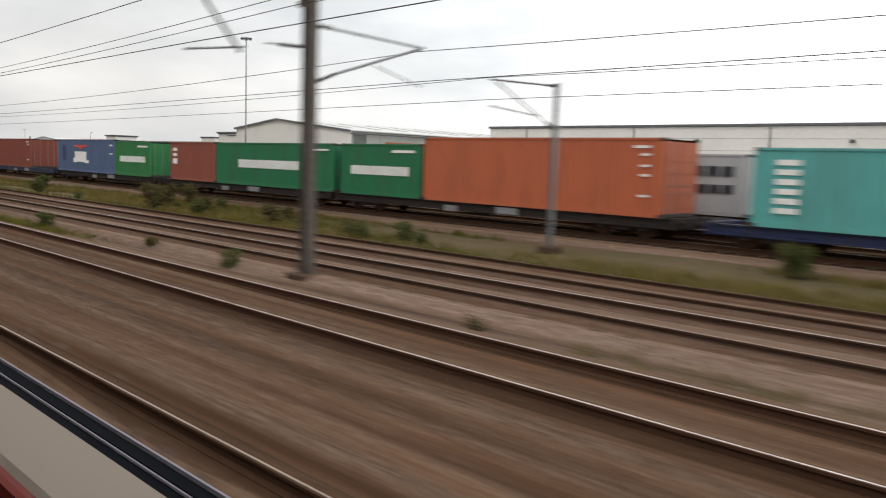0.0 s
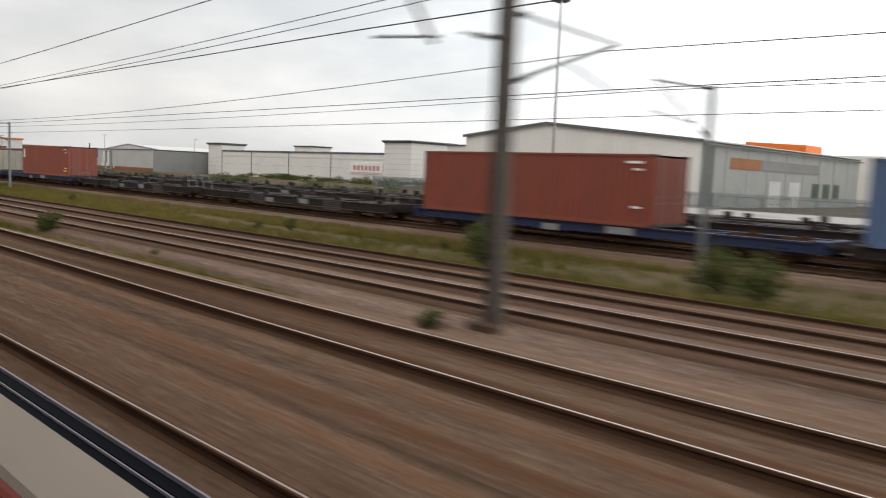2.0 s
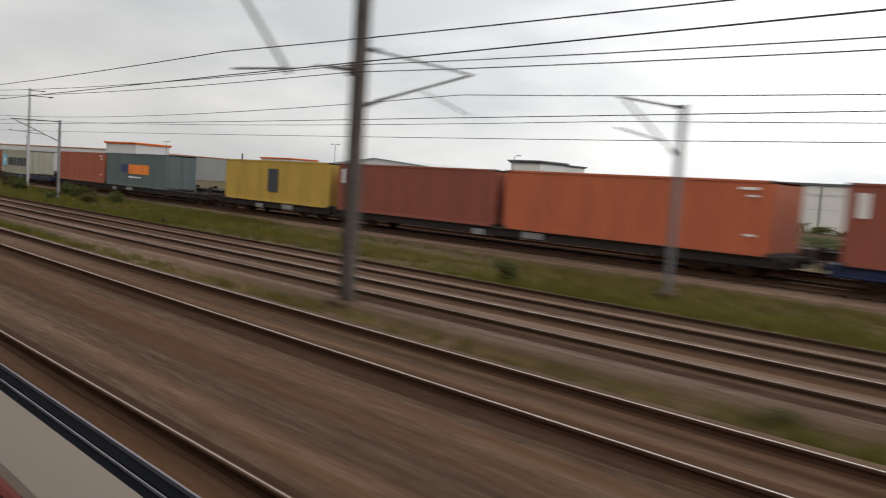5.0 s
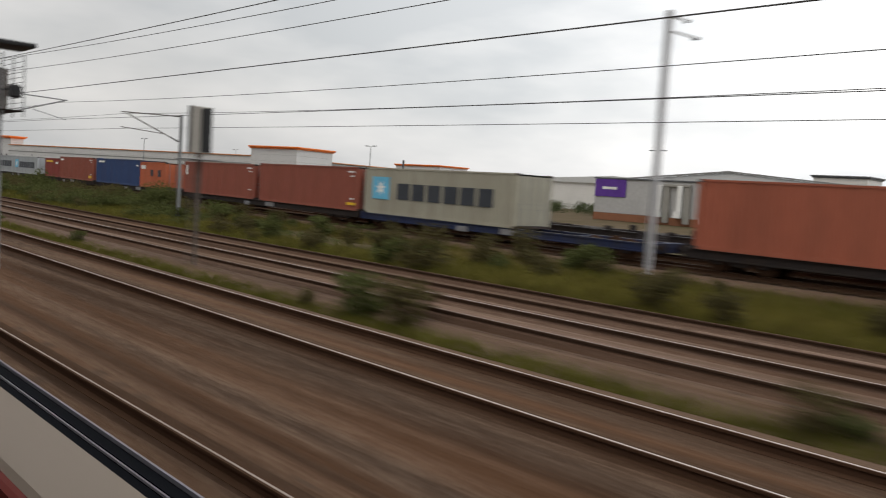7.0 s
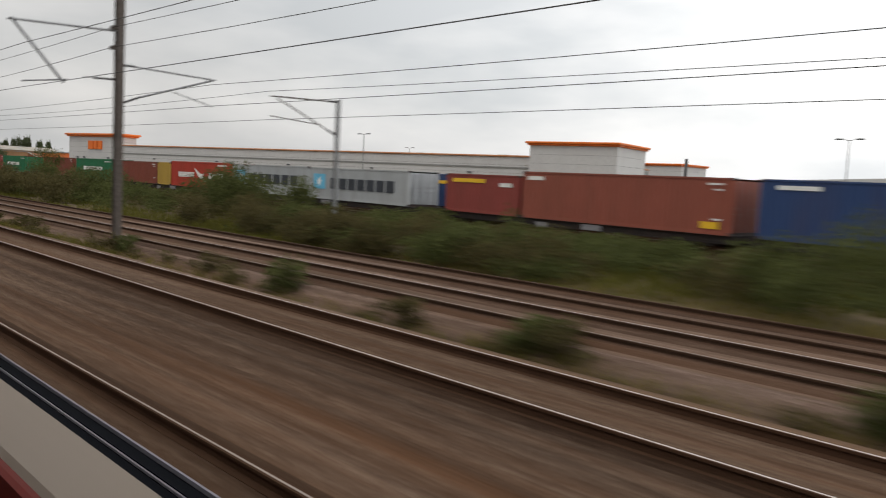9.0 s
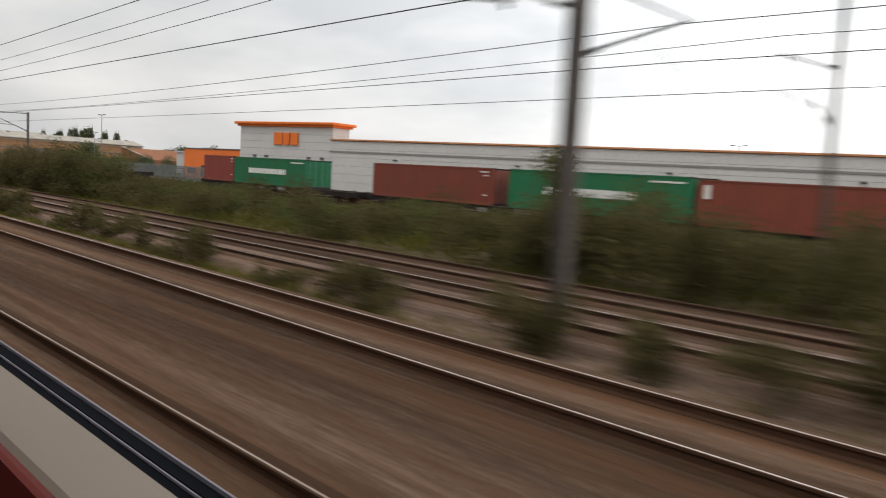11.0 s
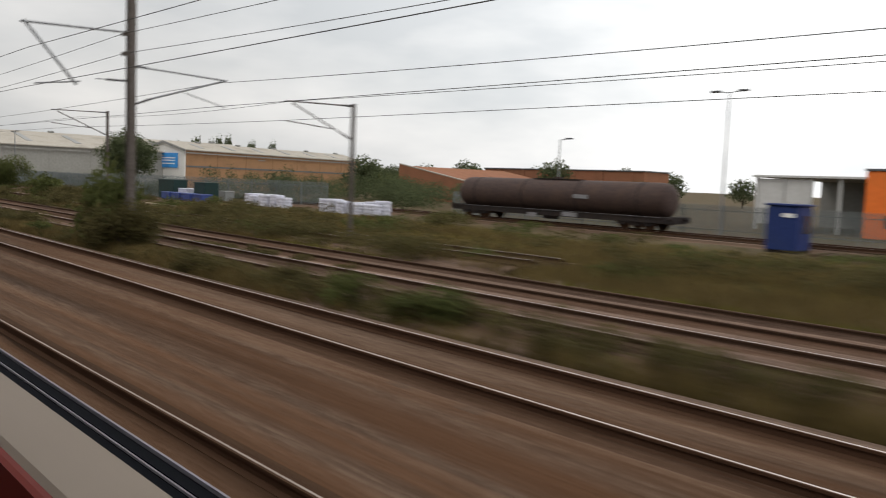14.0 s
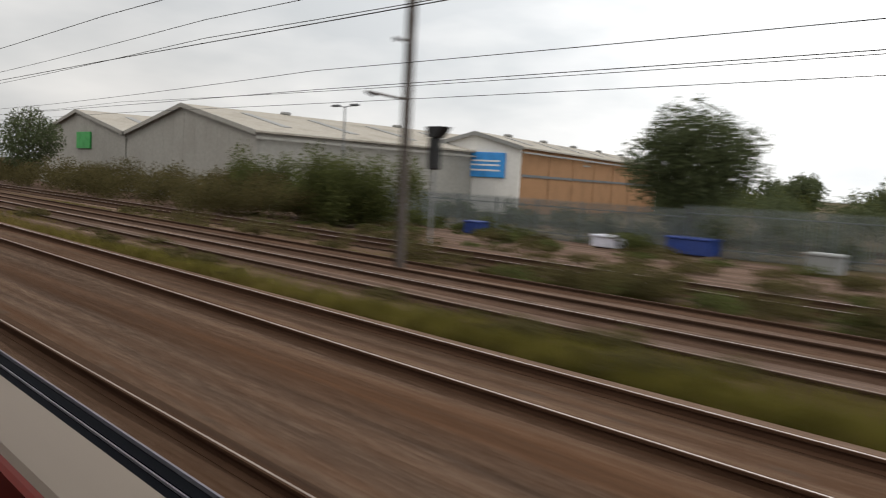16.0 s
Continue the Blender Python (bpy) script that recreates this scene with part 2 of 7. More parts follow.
# ---------------------------------------------------------------- mesh helpers
class Shape:
    """Collects verts and faces for one mesh."""

    def __init__(self):
        self.v, self.f = [], []

    def add(self, verts, faces):
        k = len(self.v)
        self.v += [tuple(p) for p in verts]
        self.f += [tuple(i + k for i in q) for q in faces]
        return self

    def box(self, x0, x1, y0, y1, z0, z1):
        return self.add([(x0, y0, z0), (x1, y0, z0), (x1, y1, z0), (x0, y1, z0), (x0, y0, z1), (x1, y0, z1), (x1, y1, z1), (x0, y1, z1)],
                        [(3, 2, 1, 0), (4, 5, 6, 7), (0, 1, 5, 4), (1, 2, 6, 5), (2, 3, 7, 6), (3, 0, 4, 7)])

    def chamfer(self, x0, x1, y0, y1, z0, z1, c=0.02):
        """A box whose long edges are bevelled (octagonal in plan and with bevelled top)."""
        plan = [(x0 + c, y0), (x1 - c, y0), (x1, y0 + c), (x1, y1 - c), (x1 - c, y1), (x0 + c, y1), (x0, y1 - c), (x0, y0 + c)]
        cx, cy = (x0 + x1) / 2, (y0 + y1) / 2
        ring = lambda s, z: [(cx + (x - cx) * s[0], cy + (y - cy) * s[1], z) for x, y in plan]
        s = (1 - 2 * c / max(x1 - x0, 4 * c), 1 - 2 * c / max(y1 - y0, 4 * c))
        rings = [ring(s, z0), ring((1, 1), z0 + c), ring((1, 1), z1 - c), ring(s, z1)]
        verts = [p for r in rings for p in r]
        faces = [tuple(range(7, -1, -1)), tuple(range(24, 32))]
        for k in range(3):
            for i in range(8):
                j = (i + 1) % 8
                faces.append((8 * k + i, 8 * k + j, 8 * k + 8 + j, 8 * k + 8 + i))
        return self.add(verts, faces)

    def tube(self, p, q, r, n=8, r2=None):
        p, q = Vector(p), Vector(q)
        d = (q - p).normalized()
        a = d.orthogonal().normalized()
        b = d.cross(a)
        r2 = r if r2 is None else r2
        ring = lambda c, rr: [c + (a * math.cos(2 * math.pi * i / n) + b * math.sin(2 * math.pi * i / n)) * rr for i in range(n)]
        return self.add(ring(p, r) + ring(q, r2), [tuple(range(n - 1, -1, -1)), tuple(range(n, 2 * n))] + [(i, (i + 1) % n, n + (i + 1) % n, n + i) for i in range(n)])

    def path(self, pts, r, n=5):
        """A tube along a polyline that runs mostly along y."""
        rings = []
        for x, y, z in pts:
            rings += [(x + r * math.cos(2 * math.pi * i / n), y, z + r * math.sin(2 * math.pi * i / n)) for i in range(n)]
        faces = []
        for k in range(len(pts) - 1):
            faces += [(k * n + i, k * n + n + i, k * n + n + (i + 1) % n, k * n + (i + 1) % n) for i in range(n)]
        return self.add(rings, faces)

    def prism(self, outline, y0, y1):
        """Outline in (x, z), run from y0 to y1."""
        n = len(outline)
        return self.add([(x, y0, z) for x, z in outline] + [(x, y1, z) for x, z in outline],
                        [tuple(range(n)), tuple(range(2 * n - 1, n - 1, -1))] + [(i, n + i, n + (i + 1) % n, (i + 1) % n) for i in range(n)])

    def slab(self, outline, x0, x1):
        """Outline in (y, z), run from x0 to x1."""
        n = len(outline)
        return self.add([(x0, y, z) for y, z in outline] + [(x1, y, z) for y, z in outline],
                        [tuple(range(n - 1, -1, -1)), tuple(range(n, 2 * n))] + [(i, (i + 1) % n, n + (i + 1) % n, n + i) for i in range(n)])

    def mesh(self, name, mat, smooth=False):
        me = bpy.data.meshes.new(name)
        me.from_pydata(self.v, [], self.f)
        for mm in mat if isinstance(mat, (list, tuple)) else [mat]:
            me.materials.append(mm)
        bm = bmesh.new()
        bm.from_mesh(me)
        bmesh.ops.recalc_face_normals(bm, faces=bm.faces)
        bm.to_mesh(me)
        bm.free()
        if smooth:
            me.shade_smooth()
        return me


def part(name, shape, mat, parent=None, label="", at=None, smooth=False):
    """One mesh object, under a thing or a part."""
    me = shape if isinstance(shape, bpy.types.Mesh) else shape.mesh(name, mat, smooth)
    ob = new(name, me)
    if parent is not None:
        ob.parent = parent
    if at is not None:
        ob.location = at
    if label:
        tagged(ob, label)
    return ob


def thing(name, label, category, at=(0, 0, 0), group="", kind="", turn=0.0):
    ob = new(name)
    ob.location = at
    ob.rotation_euler = (0, 0, radians(turn))
    return tagged(ob, label, category, group, kind)


# ---------------------------------------------------------------- ground and tracks
Y0, Y1 = -60.0, 900.0
FREIGHT_Y = [-80, 0, 90, 180, 260, 310, 360, 450, 600, 900]
FREIGHT_X = [24.2, 24.93, 25.98, 26.8, 28.44, 31.04, 34.06, 36.5, 38.5, 40.0]


def freight_x(y):
    """Where the near face of the container train stands at y."""
    return float(np.interp(y, FREIGHT_Y, FREIGHT_X))


def freight_turn(y):
    return math.degrees(-math.atan2(freight_x(y + 6) - freight_x(y - 6), 12))


def ground_sheet():
    s = Shape()
    xs = [-1500, -300, -60, -8, 17.2, 18.5, 20, 22, 24, 27, 31, 35, 40, 46, 60, 90, 140, 300, 900, 3000]
    ys = [-3000, -600] + [Y0 + 6 * i for i in range(int((Y1 - Y0) / 6) + 1)] + [1400, 4000]
    rnd = random.Random(3)
    for y in ys:
        for x in xs:
            dz = rnd.uniform(-0.07, 0.07) if 18 < x < 60 else 0
            s.v.append((x, y, -0.42 + dz))
    n = len(xs)
    for j in range(len(ys) - 1):
        for i in range(n - 1):
            s.f.append((j * n + i, j * n + i + 1, j * n + n + i + 1, j * n + n + i))
    return tagged(part("ground", s, EARTH), "weedy brown earth beside the railway", "ground", kind="structure")


ground_sheet()


def bed(name, outline, mat, label, start=Y0):
    s = Shape()
    ys = [start + 8 * i for i in range(int((Y1 - start) / 8) + 1)]
    n = len(outline)
    rnd = random.Random(7)
    for y in ys:
        for x, z in outline:
            s.v.append((x, y, z + rnd.uniform(-0.012, 0.012)))
    for j in range(len(ys) - 1):
        for i in range(n - 1):
            s.f.append((j * n + i, j * n + i + 1, j * n + n + i + 1, j * n + n + i))
    return tagged(part(name, s, mat), label, "ballast", kind="structure")


bed("ballast_bed", [(-7, -0.5), (-5.5, -0.45), (-2.6, -0.2), (-0.75, -0.15), (0.9, -0.155), (1.4, -0.155), (2.68, -0.15), (4.1, -0.155), (4.7, -0.24), (5.4, -0.25), (5.95, -0.19), (6.3, -0.152), (7.65, -0.15), (9.0, -0.152), (9.75, -0.42), (9.9, -0.5)], BALLAST, "rust-brown crushed stone ballast")
GREY_STRIP = ballast_material("grey_cess_stone", (0.050, 0.042, 0.034), (0.075, 0.064, 0.053), (0.11, 0.096, 0.082), (0.060, 0.048, 0.037))
bed("ballast_six_foot", [(0.55, -0.20), (0.62, -0.135), (1.1, -0.13), (1.56, -0.135), (1.62, -0.20)], GREY_STRIP, "dull grey ballast between the two nearest tracks")
bed("ballast_cess", [(8.6, -0.172), (8.72, -0.125), (9.04, -0.125), (9.66, -0.345), (9.72, -0.45)], PALE_GRAVEL, "pale pinkish brown gravel shoulder")
bed("ballast_verge", [(9.5, -0.44), (9.8, -0.385), (10.2, -0.34), (10.6, -0.16), (12.05, -0.15), (13.6, -0.155), (15.2, -0.15), (16.6, -0.157), (17.6, -0.46)], BALLAST_GREY, "weathered greyish brown ballast")
bed("siding_gravel", [(17.0, -0.5), (17.4, -0.36), (20, -0.33), (24, -0.35), (29, -0.33), (33, -0.36), (37, -0.5)], BALLAST_GREY, "dark brown gravel of the sidings", 536.0)


def track(line, y0, y1, gauge=1.505, top=RAIL_TOP, step=8.0, bedded=False, near=None, singles=False, side_mat=RAIL_RUST, stain=STAIN, rise=0.0, lift=0.0):
    """One track: two rails with polished heads and its sleepers."""
    t = thing("railway_track", "rusty steel rails with polished heads on sleepers", "railway track", kind="structure")
    ys = [y0 + step * i for i in range(int((y1 - y0) / step) + 1)]
    prof = [(-0.07, -0.16), (0.07, -0.16), (0.07, -0.145), (0.012, -0.12), (0.012, -0.045), (0.036, -0.035), (0.036, -0.006), (-0.036, -0.006), (-0.036, -0.035), (-0.012, -0.045), (-0.012, -0.12), (-0.07, -0.145)]
    for side in (-gauge / 2, gauge / 2):
        s, h = Shape(), Shape()
        n = len(prof)
        for y in ys:
            s.v += [(line(y) + side + x, y, z) for x, z in prof]
            h.v += [(line(y) + side + x, y, z) for x, z in ((-0.013, -0.003), (-0.008, 0.0), (0.008, 0.0), (0.013, -0.003))]
        for j in range(len(ys) - 1):
            s.f += [(j * n + i, j * n + (i + 1) % n, j * n + n + (i + 1) % n, j * n + n + i) for i in range(n)]
            h.f += [(j * 4 + i, j * 4 + i + 1, j * 4 + 5 + i, j * 4 + 4 + i) for i in range(3)]
        r = part("rail", s, side_mat, t, "rust-brown rail")
        part("rail_head", h, near if near and side < 0 else top, r, "worn running surface")
    s = Shape()
    rnd = random.Random(int(line(0) * 100))
    y = y0
    single = Shape().box(-1.27, 1.27, 0, 0.26, -0.3, -0.162).mesh("sleeper", SLEEPER) if singles else None
    while y < y1:
        c = line(y)
        if singles and 0 < y < 195:
            so = new("sleeper", single)
            so.parent, so.location = t, (c + rnd.uniform(-0.03, 0.03), y, rnd.uniform(-0.006, 0.006))
            y += 0.65
            continue
        s.box(c - 1.27 + rnd.uniform(-0.03, 0.03), c + 1.27, y, y + 0.26, -0.3, -0.163 + rnd.uniform(-0.006, 0.006))
        y += 0.65
    sl = part("sleepers", s, SLEEPER, t, "weathered grey-brown sleepers")
    tagged(sl, kind="stuff")
    for side in (-gauge / 2, gauge / 2):
        s = Shape()
        for y in ys:
            low = (-0.152 if side > 0 else -0.140) + lift
            s.v += [(line(y) + side + x, y, z) for x, z in ((-0.38, -0.164), (-0.2, low - 0.006), (-0.05, low), (0.05, -0.082 + rise), (0.2, -0.105 + rise / 2), (0.38, -0.160))]
        for j in range(len(ys) - 1):
            s.f += [(j * 6 + i, j * 6 + i + 1, j * 6 + 7 + i, j * 6 + 6 + i) for i in range(5)]
        part("stained_ballast", s, stain, t, "dark rust-stained ballast beside the rail")
    if bedded:
        s = Shape()
        prof = [(-2.6, -0.46), (-1.8, -0.24), (0, -0.19), (1.8, -0.24), (2.6, -0.46)]
        for y in ys:
            s.v += [(line(y) + x, y, z) for x, z in prof]
        for j in range(len(ys) - 1):
            s.f += [(j * 5 + i, j * 5 + i + 1, j * 5 + 6 + i, j * 5 + 5 + i) for i in range(4)]
        part("ballast", s, PALE_GRAVEL, t, "pale greyish brown ballast")
    return t


RAIL_DULL = material("dull_rail_head", (0.26, 0.21, 0.18), (0.36, 0.30, 0.26), 0.5, 0.7, grain=20, bump=0.03)
RAIL_RED = material("rusty_rail_head", (0.10, 0.055, 0.04), (0.16, 0.095, 0.07), 0.6, 0.4, grain=20, bump=0.03)
track(lambda y: -0.75, Y0, Y1)
track(lambda y: 2.68, Y0, Y1, top=RAIL_DULL)
track(lambda y: 7.65, Y0, Y1, singles=True)
track(lambda y: 12.03, Y0, Y1, top=RAIL_TOP, near=RAIL_DULL, singles=True, side_mat=RAIL_DUSTY, stain=STAIN_FAR, rise=0.01, lift=0.045)
track(lambda y: 15.0, Y0, Y1, top=RAIL_RED, side_mat=RAIL_DUSTY, stain=STAIN_FAR, rise=0.015, lift=0.045)
track(lambda y: freight_x(y) + 1.22, Y0, 498.0, top=RAIL_DULL, bedded=True)
track(lambda y: freight_x(y) + 5.62, Y0, 600.0, top=RAIL_DULL, bedded=True)
# sidings that leave the far track past the bushes
track(lambda y: 19.6 + max(0, 560 - y) * 0.02, 500.0, 700.0, top=RAIL_TOP, bedded=True, side_mat=RAIL_DUSTY, stain=STAIN, rise=0.015)

# ---------------------------------------------------------------- overhead line
MASTS = [-44.0, 14.84, 74.5, 134.7, 180.0, 226.6, 276.8, 331.9, 384.0, 445.7, 510.0]
# how far the wires stand above or below their usual height at each mast
LIFT = [0.2, 0.12, 0.0, -0.15, 0.0, 0.2, 0.37, 0.5, 0.5, 0.48, 0.6]
# heights of the two wires that run along the masts
FEEDER = [6.1, 6.10, 5.90, 5.10, 4.90, 6.50, 6.95, 7.00, 7.20, 6.50, 6.95, 6.50]
EARTH_WIRE = [5.9, 5.85, 5.70, 4.95, 4.75, 6.20, 6.35, 6.35, 6.75, 6.00, 6.30, 6.00]


def h_post(s, x, y, z0, z1, w=0.24, d=0.28):
    t = 0.025
    half = [(-w / 2, -d / 2), (w / 2, -d / 2), (w / 2, t - d / 2), (t / 2, t - d / 2), (t / 2, d / 2 - t), (w / 2, d / 2 - t)]
    plan = half + [(-a, -b) for a, b in half]
    n = len(plan)
    s.add([(x + a, y + b, z) for z in (z0, z1) for a, b in plan], [tuple(range(n - 1, -1, -1)), tuple(range(n, 2 * n))] + [(i, (i + 1) % n, n + (i + 1) % n, n + i) for i in range(n)])


def insulator(s, p, q, n=6, r=0.055):
    p, q = Vector(p), Vector(q)
    d = (q - p).normalized()
    a = d.orthogonal().normalized()
    b = d.cross(a)
    rings = [(0.0, 0.025)]
    for i in range(n):
        rings += [((i + 0.2) / n, 0.025), ((i + 0.22) / n, r), ((i + 0.7) / n, r * 0.55), ((i + 0.72) / n, 0.025)]
    rings.append((1.0, 0.025))
    m, k = 9, len(rings)
    verts = [p.lerp(q, u) + (a * math.cos(2 * math.pi * i / m) + b * math.sin(2 * math.pi * i / m)) * rr for u, rr in rings for i in range(m)]
    faces = [(j * m + i, j * m + (i + 1) % m, j * m + m + (i + 1) % m, j * m + m + i) for j in range(k - 1) for i in range(m)]
    s.add(verts, faces + [tuple(range(m - 1, -1, -1)), tuple(range((k - 1) * m, k * m))])


PALE_POST = material("pale_weathered_steel", (0.21, 0.20, 0.19), (0.29, 0.275, 0.26), 0.7, 0.0, grain=12, blot=1.0, dirt=(0.14, 0.115, 0.095))


def near_mast(y, up, wires):
    m = thing("overhead_line_mast", "brown-grey steel railway mast with cantilever arms", "railway mast", (10.66, y, 0), "masts along the line")
    s = Shape()
    h_post(s, 0, 0, -0.15, 8.25)
    part("post", s, PALE_POST if 200 < y < 300 else MAST_STEEL, m)
    part("base", Shape().chamfer(-0.35, 0.35, -0.35, 0.35, -0.5, -0.15, 0.03), SLEEPER, m, "concrete foundation block")
    part("top_tube", Shape().tube((0.12, 0, 5.32), (3.5, 0, 5.22), 0.03), GALV, m)
    part("brace_tube", Shape().tube((0.7, 0, 4.3), (3.4, 0, 5.2), 0.035), GALV, m)
    part("steady_arm", Shape().tube((1.9, 0, 4.62), (3.45, 0, 4.25), 0.018), GALV, m)
    part("drop_tube", Shape().tube((-1.75, 0, 4.5), (-3.3, 0, 6.3), 0.045), GALV, m)
    part("near_arm", Shape().tube((-3.0, 0, 4.42), (-1.65, 0, 4.62), 0.025), GALV, m)
    part("near_tube", Shape().tube((-0.1, 0, 6.4), (-3.4, 0, 6.25), 0.035), GALV, m)
    for a, b in (((0.12, 0, 4.05), (0.7, 0, 4.3)), ((0.15, 0, 5.32), (0.6, 0, 5.31)), ((-0.15, 0, 4.8), (-0.85, 0, 4.78)), ((-0.1, 0, 6.05), (-0.1, 0, 6.35))):
        s = Shape()
        insulator(s, a, b)
        part("insulator", s, INSUL, m, "dark ribbed insulator")
    part("bracket", Shape().tube((-0.9, 0, 4.78), (-1.15, 0, 4.77), 0.02), GALV, m)
    for ob in m.children:
        if ob.name.split(".")[0] not in ("post", "base"):
            ob.location.z += up
    for z in wires:
        part("cleat", Shape().box(-0.3, -0.1, -0.06, 0.06, z - 0.08, z + 0.05), MAST_STEEL, m)
    return m


for y, up, *wires in zip(MASTS, LIFT, FEEDER, EARTH_WIRE):
    m = near_mast(y, up, wires)
    if 276 < y < 277:
        part("switch_box", Shape().chamfer(-0.14, 0.14, 0.18, 0.5, 2.6, 3.42, 0.03), BLACK, m, "dark box fixed to the mast")


def far_mast(x, y, up, top=None, wide=0.14, steel=None):
    m = thing("overhead_line_mast", "slim grey steel mast with a single cantilever arm", "railway mast", (x, y, 0), "masts across the sidings")
    s = Shape()
    h_post(s, 0, 0, -0.2, top or 5.15 + up, wide, 0.15)
    part("post", s, steel or GALV, m)
    part("base", Shape().chamfer(-0.3, 0.3, -0.3, 0.3, -0.6, -0.2, 0.03), SLEEPER, m, "concrete foundation block")
    part("top_tube", Shape().tube((-0.1, 0, 5.05), (-3.3, 0, 4.96), 0.03), MAST_STEEL, m)
    part("brace_tube", Shape().tube((-0.1, 0, 3.66), (-3.0, 0, 4.9), 0.03), MAST_STEEL, m)
    part("steady_arm", Shape().tube((-0.9, 0, 4.02), (-3.3, 0, 4.18), 0.02), MAST_STEEL, m)
    for a, b in (((-0.1, 0, 5.05), (-0.55, 0, 5.04)), ((-0.12, 0, 3.67), (-0.6, 0, 3.87))):
        s = Shape()
        insulator(s, a, b)
        part("insulator", s, INSUL, m, "dark ribbed insulator")
    for ob in m.children:
        if ob.name.split(".")[0] not in ("post", "base"):
            ob.location.z += up
    return m


FAR = [(21.4, 16.0, 0.05), (21.5, 76.0, 0.1), (21.5, 136.8, 0.0), (20.9, 178.0, 0.1), (20.5, 227.0, 0.25), (20.1, 276.6, 0.38), (20.3, 332.7, 0.55), (20.2, 383.4, 0.5), (20.0, 446.0, 0.45), (20.3, 510.5, 0.45), (18.8, 534.2, 0.9)]
for x, y, up in FAR:
    far_mast(x, y, up, 9.1 if 380 < y < 385 else None, steel=MAST_STEEL if y > 380 else None)
MASTS.append(576.0)
FAR_Y = [q[1] for q in FAR] + [600.0]
FAR_X = [q[0] - 3.3 for q in FAR[:-1]] + [17.2, 17.6]


def overhead(x, heights, sags, label, r=0.010, stagger=0.12, far=False):
    """One wire from mast to mast, at its height on each mast, sagging between them."""
    ys = FAR_Y if far else MASTS
    ends = [ys[0] - 58] + ys + [ys[-1] + 60, ys[-1] + 120]
    zs = [heights[0]] + heights + [heights[-1]] * 2
    drop = [sags] * len(ends) if isinstance(sags, float) else [sags[0]] + sags + [sags[-1]] * 2
    xs = [FAR_X[0]] + FAR_X + [FAR_X[-1]] * 2 if far else [x] * len(ends)
    pts = []
    for i in range(len(ends) - 1):
        for j in range(14):
            u = j / 14
            side = stagger * ((1 - u) * (-1) ** i + u * (-1) ** (i + 1))
            pts.append((xs[i] + (xs[i + 1] - xs[i]) * u + side, ends[i] + (ends[i + 1] - ends[i]) * u, zs[i] + (zs[i + 1] - zs[i]) * u - drop[i] * 4 * u * (1 - u)))
    return tagged(part("overhead_wire", Shape().path(pts, r), WIRE), label, "overhead wire", group="overhead wires")


CONTACT = [4.72, 4.66, 4.50, 4.30, 4.26, 4.45, 4.55, 4.74, 4.78, 4.80, 4.90, 5.00]
overhead(7.6, CONTACT, 0.04, "thin dark contact wire over the track")
overhead(7.6, [5.8, 5.75, 5.60, 4.72, 4.70, 5.62, 5.85, 6.08, 6.20, 5.88, 6.08, 6.12], [0.3, 0.26, 0.30, 0.32, 0.3, 0.16, 0.16, 0.16, 0.2, 0.16, 0.14, 0.2], "sagging dark catenary wire over the track")
overhead(10.42, FEEDER, [0.4, 0.38, 0.30, 0.50, 0.4, 0.30, 0.30, 0.25, 0.3, 0.30, 0.30, 0.3], "sagging dark feeder wire along the masts", stagger=0)
overhead(10.42, EARTH_WIRE, [0.35, 0.35, 0.26, 0.50, 0.4, 0.30, 0.30, 0.45, 0.3, 0.45, 0.30, 0.3], "sagging dark earth wire along the masts", stagger=0)
overhead(13.9, [4.50, 4.50, 4.27, 4.16, 4.15, 4.50, 4.62, 4.78, 4.88, 4.72, 4.86, 5.02], 0.05, "thin dark contact wire over the siding")
overhead(13.9, [5.3, 5.25, 5.05, 4.75, 4.70, 5.30, 5.45, 5.55, 5.60, 5.40, 5.70, 5.60], [0.4, 0.38, 0.58, 0.5, 0.45, 0.25, 0.25, 0.2, 0.3, 0.45, 0.25, 0.3], "sagging dark catenary wire over the siding")
overhead(0, [4.40, 4.15, 4.00, 3.96, 4.38, 4.48, 4.56, 4.70, 4.52, 4.66, 4.95, 5.25], 0.04, "thin dark contact wire over the far siding", far=True)
overhead(0, [5.05, 4.80, 4.50, 4.45, 5.12, 5.25, 5.68, 5.85, 5.25, 5.40, 5.55, 5.85], 0.22, "sagging dark catenary wire over the far siding", far=True)

# ---------------------------------------------------------------- shipping containers
PAINT = {}


def paint(key, c, rust=(0.10, 0.055, 0.035), amount=0.5):
    if key not in PAINT:
        PAINT[key] = material(key + "_container_paint", [v * 0.92 for v in c], [min(v * 1.08, 1) for v in c], 0.62, grain=5, blot=1.3, bump=0.03, dirt=[0.6 * v + 0.4 * w for v, w in zip(c, rust)], dirt_amount=amount, spread=0.06, stretch=(1, 1, 0.22))
    return PAINT[key]


COLOURS = {
    "orange": (0.44, 0.118, 0.055), "rust": (0.34, 0.10, 0.058), "green": (0.018, 0.155, 0.068), "oxide": (0.265, 0.078, 0.052), "brown": (0.21, 0.055, 0.035),
    "blue": (0.085, 0.13, 0.235), "navy": (0.03, 0.062, 0.16), "teal": (0.10, 0.36, 0.34), "cream": (0.36, 0.34, 0.27), "grey": (0.40, 0.42, 0.43),
    "slate": (0.105, 0.14, 0.135), "yellow": (0.46, 0.30, 0.06), "red": (0.42, 0.05, 0.03), "maroon": (0.25, 0.055, 0.045), "white": (0.60, 0.59, 0.57), "bright_green": (0.03, 0.185, 0.06),
}
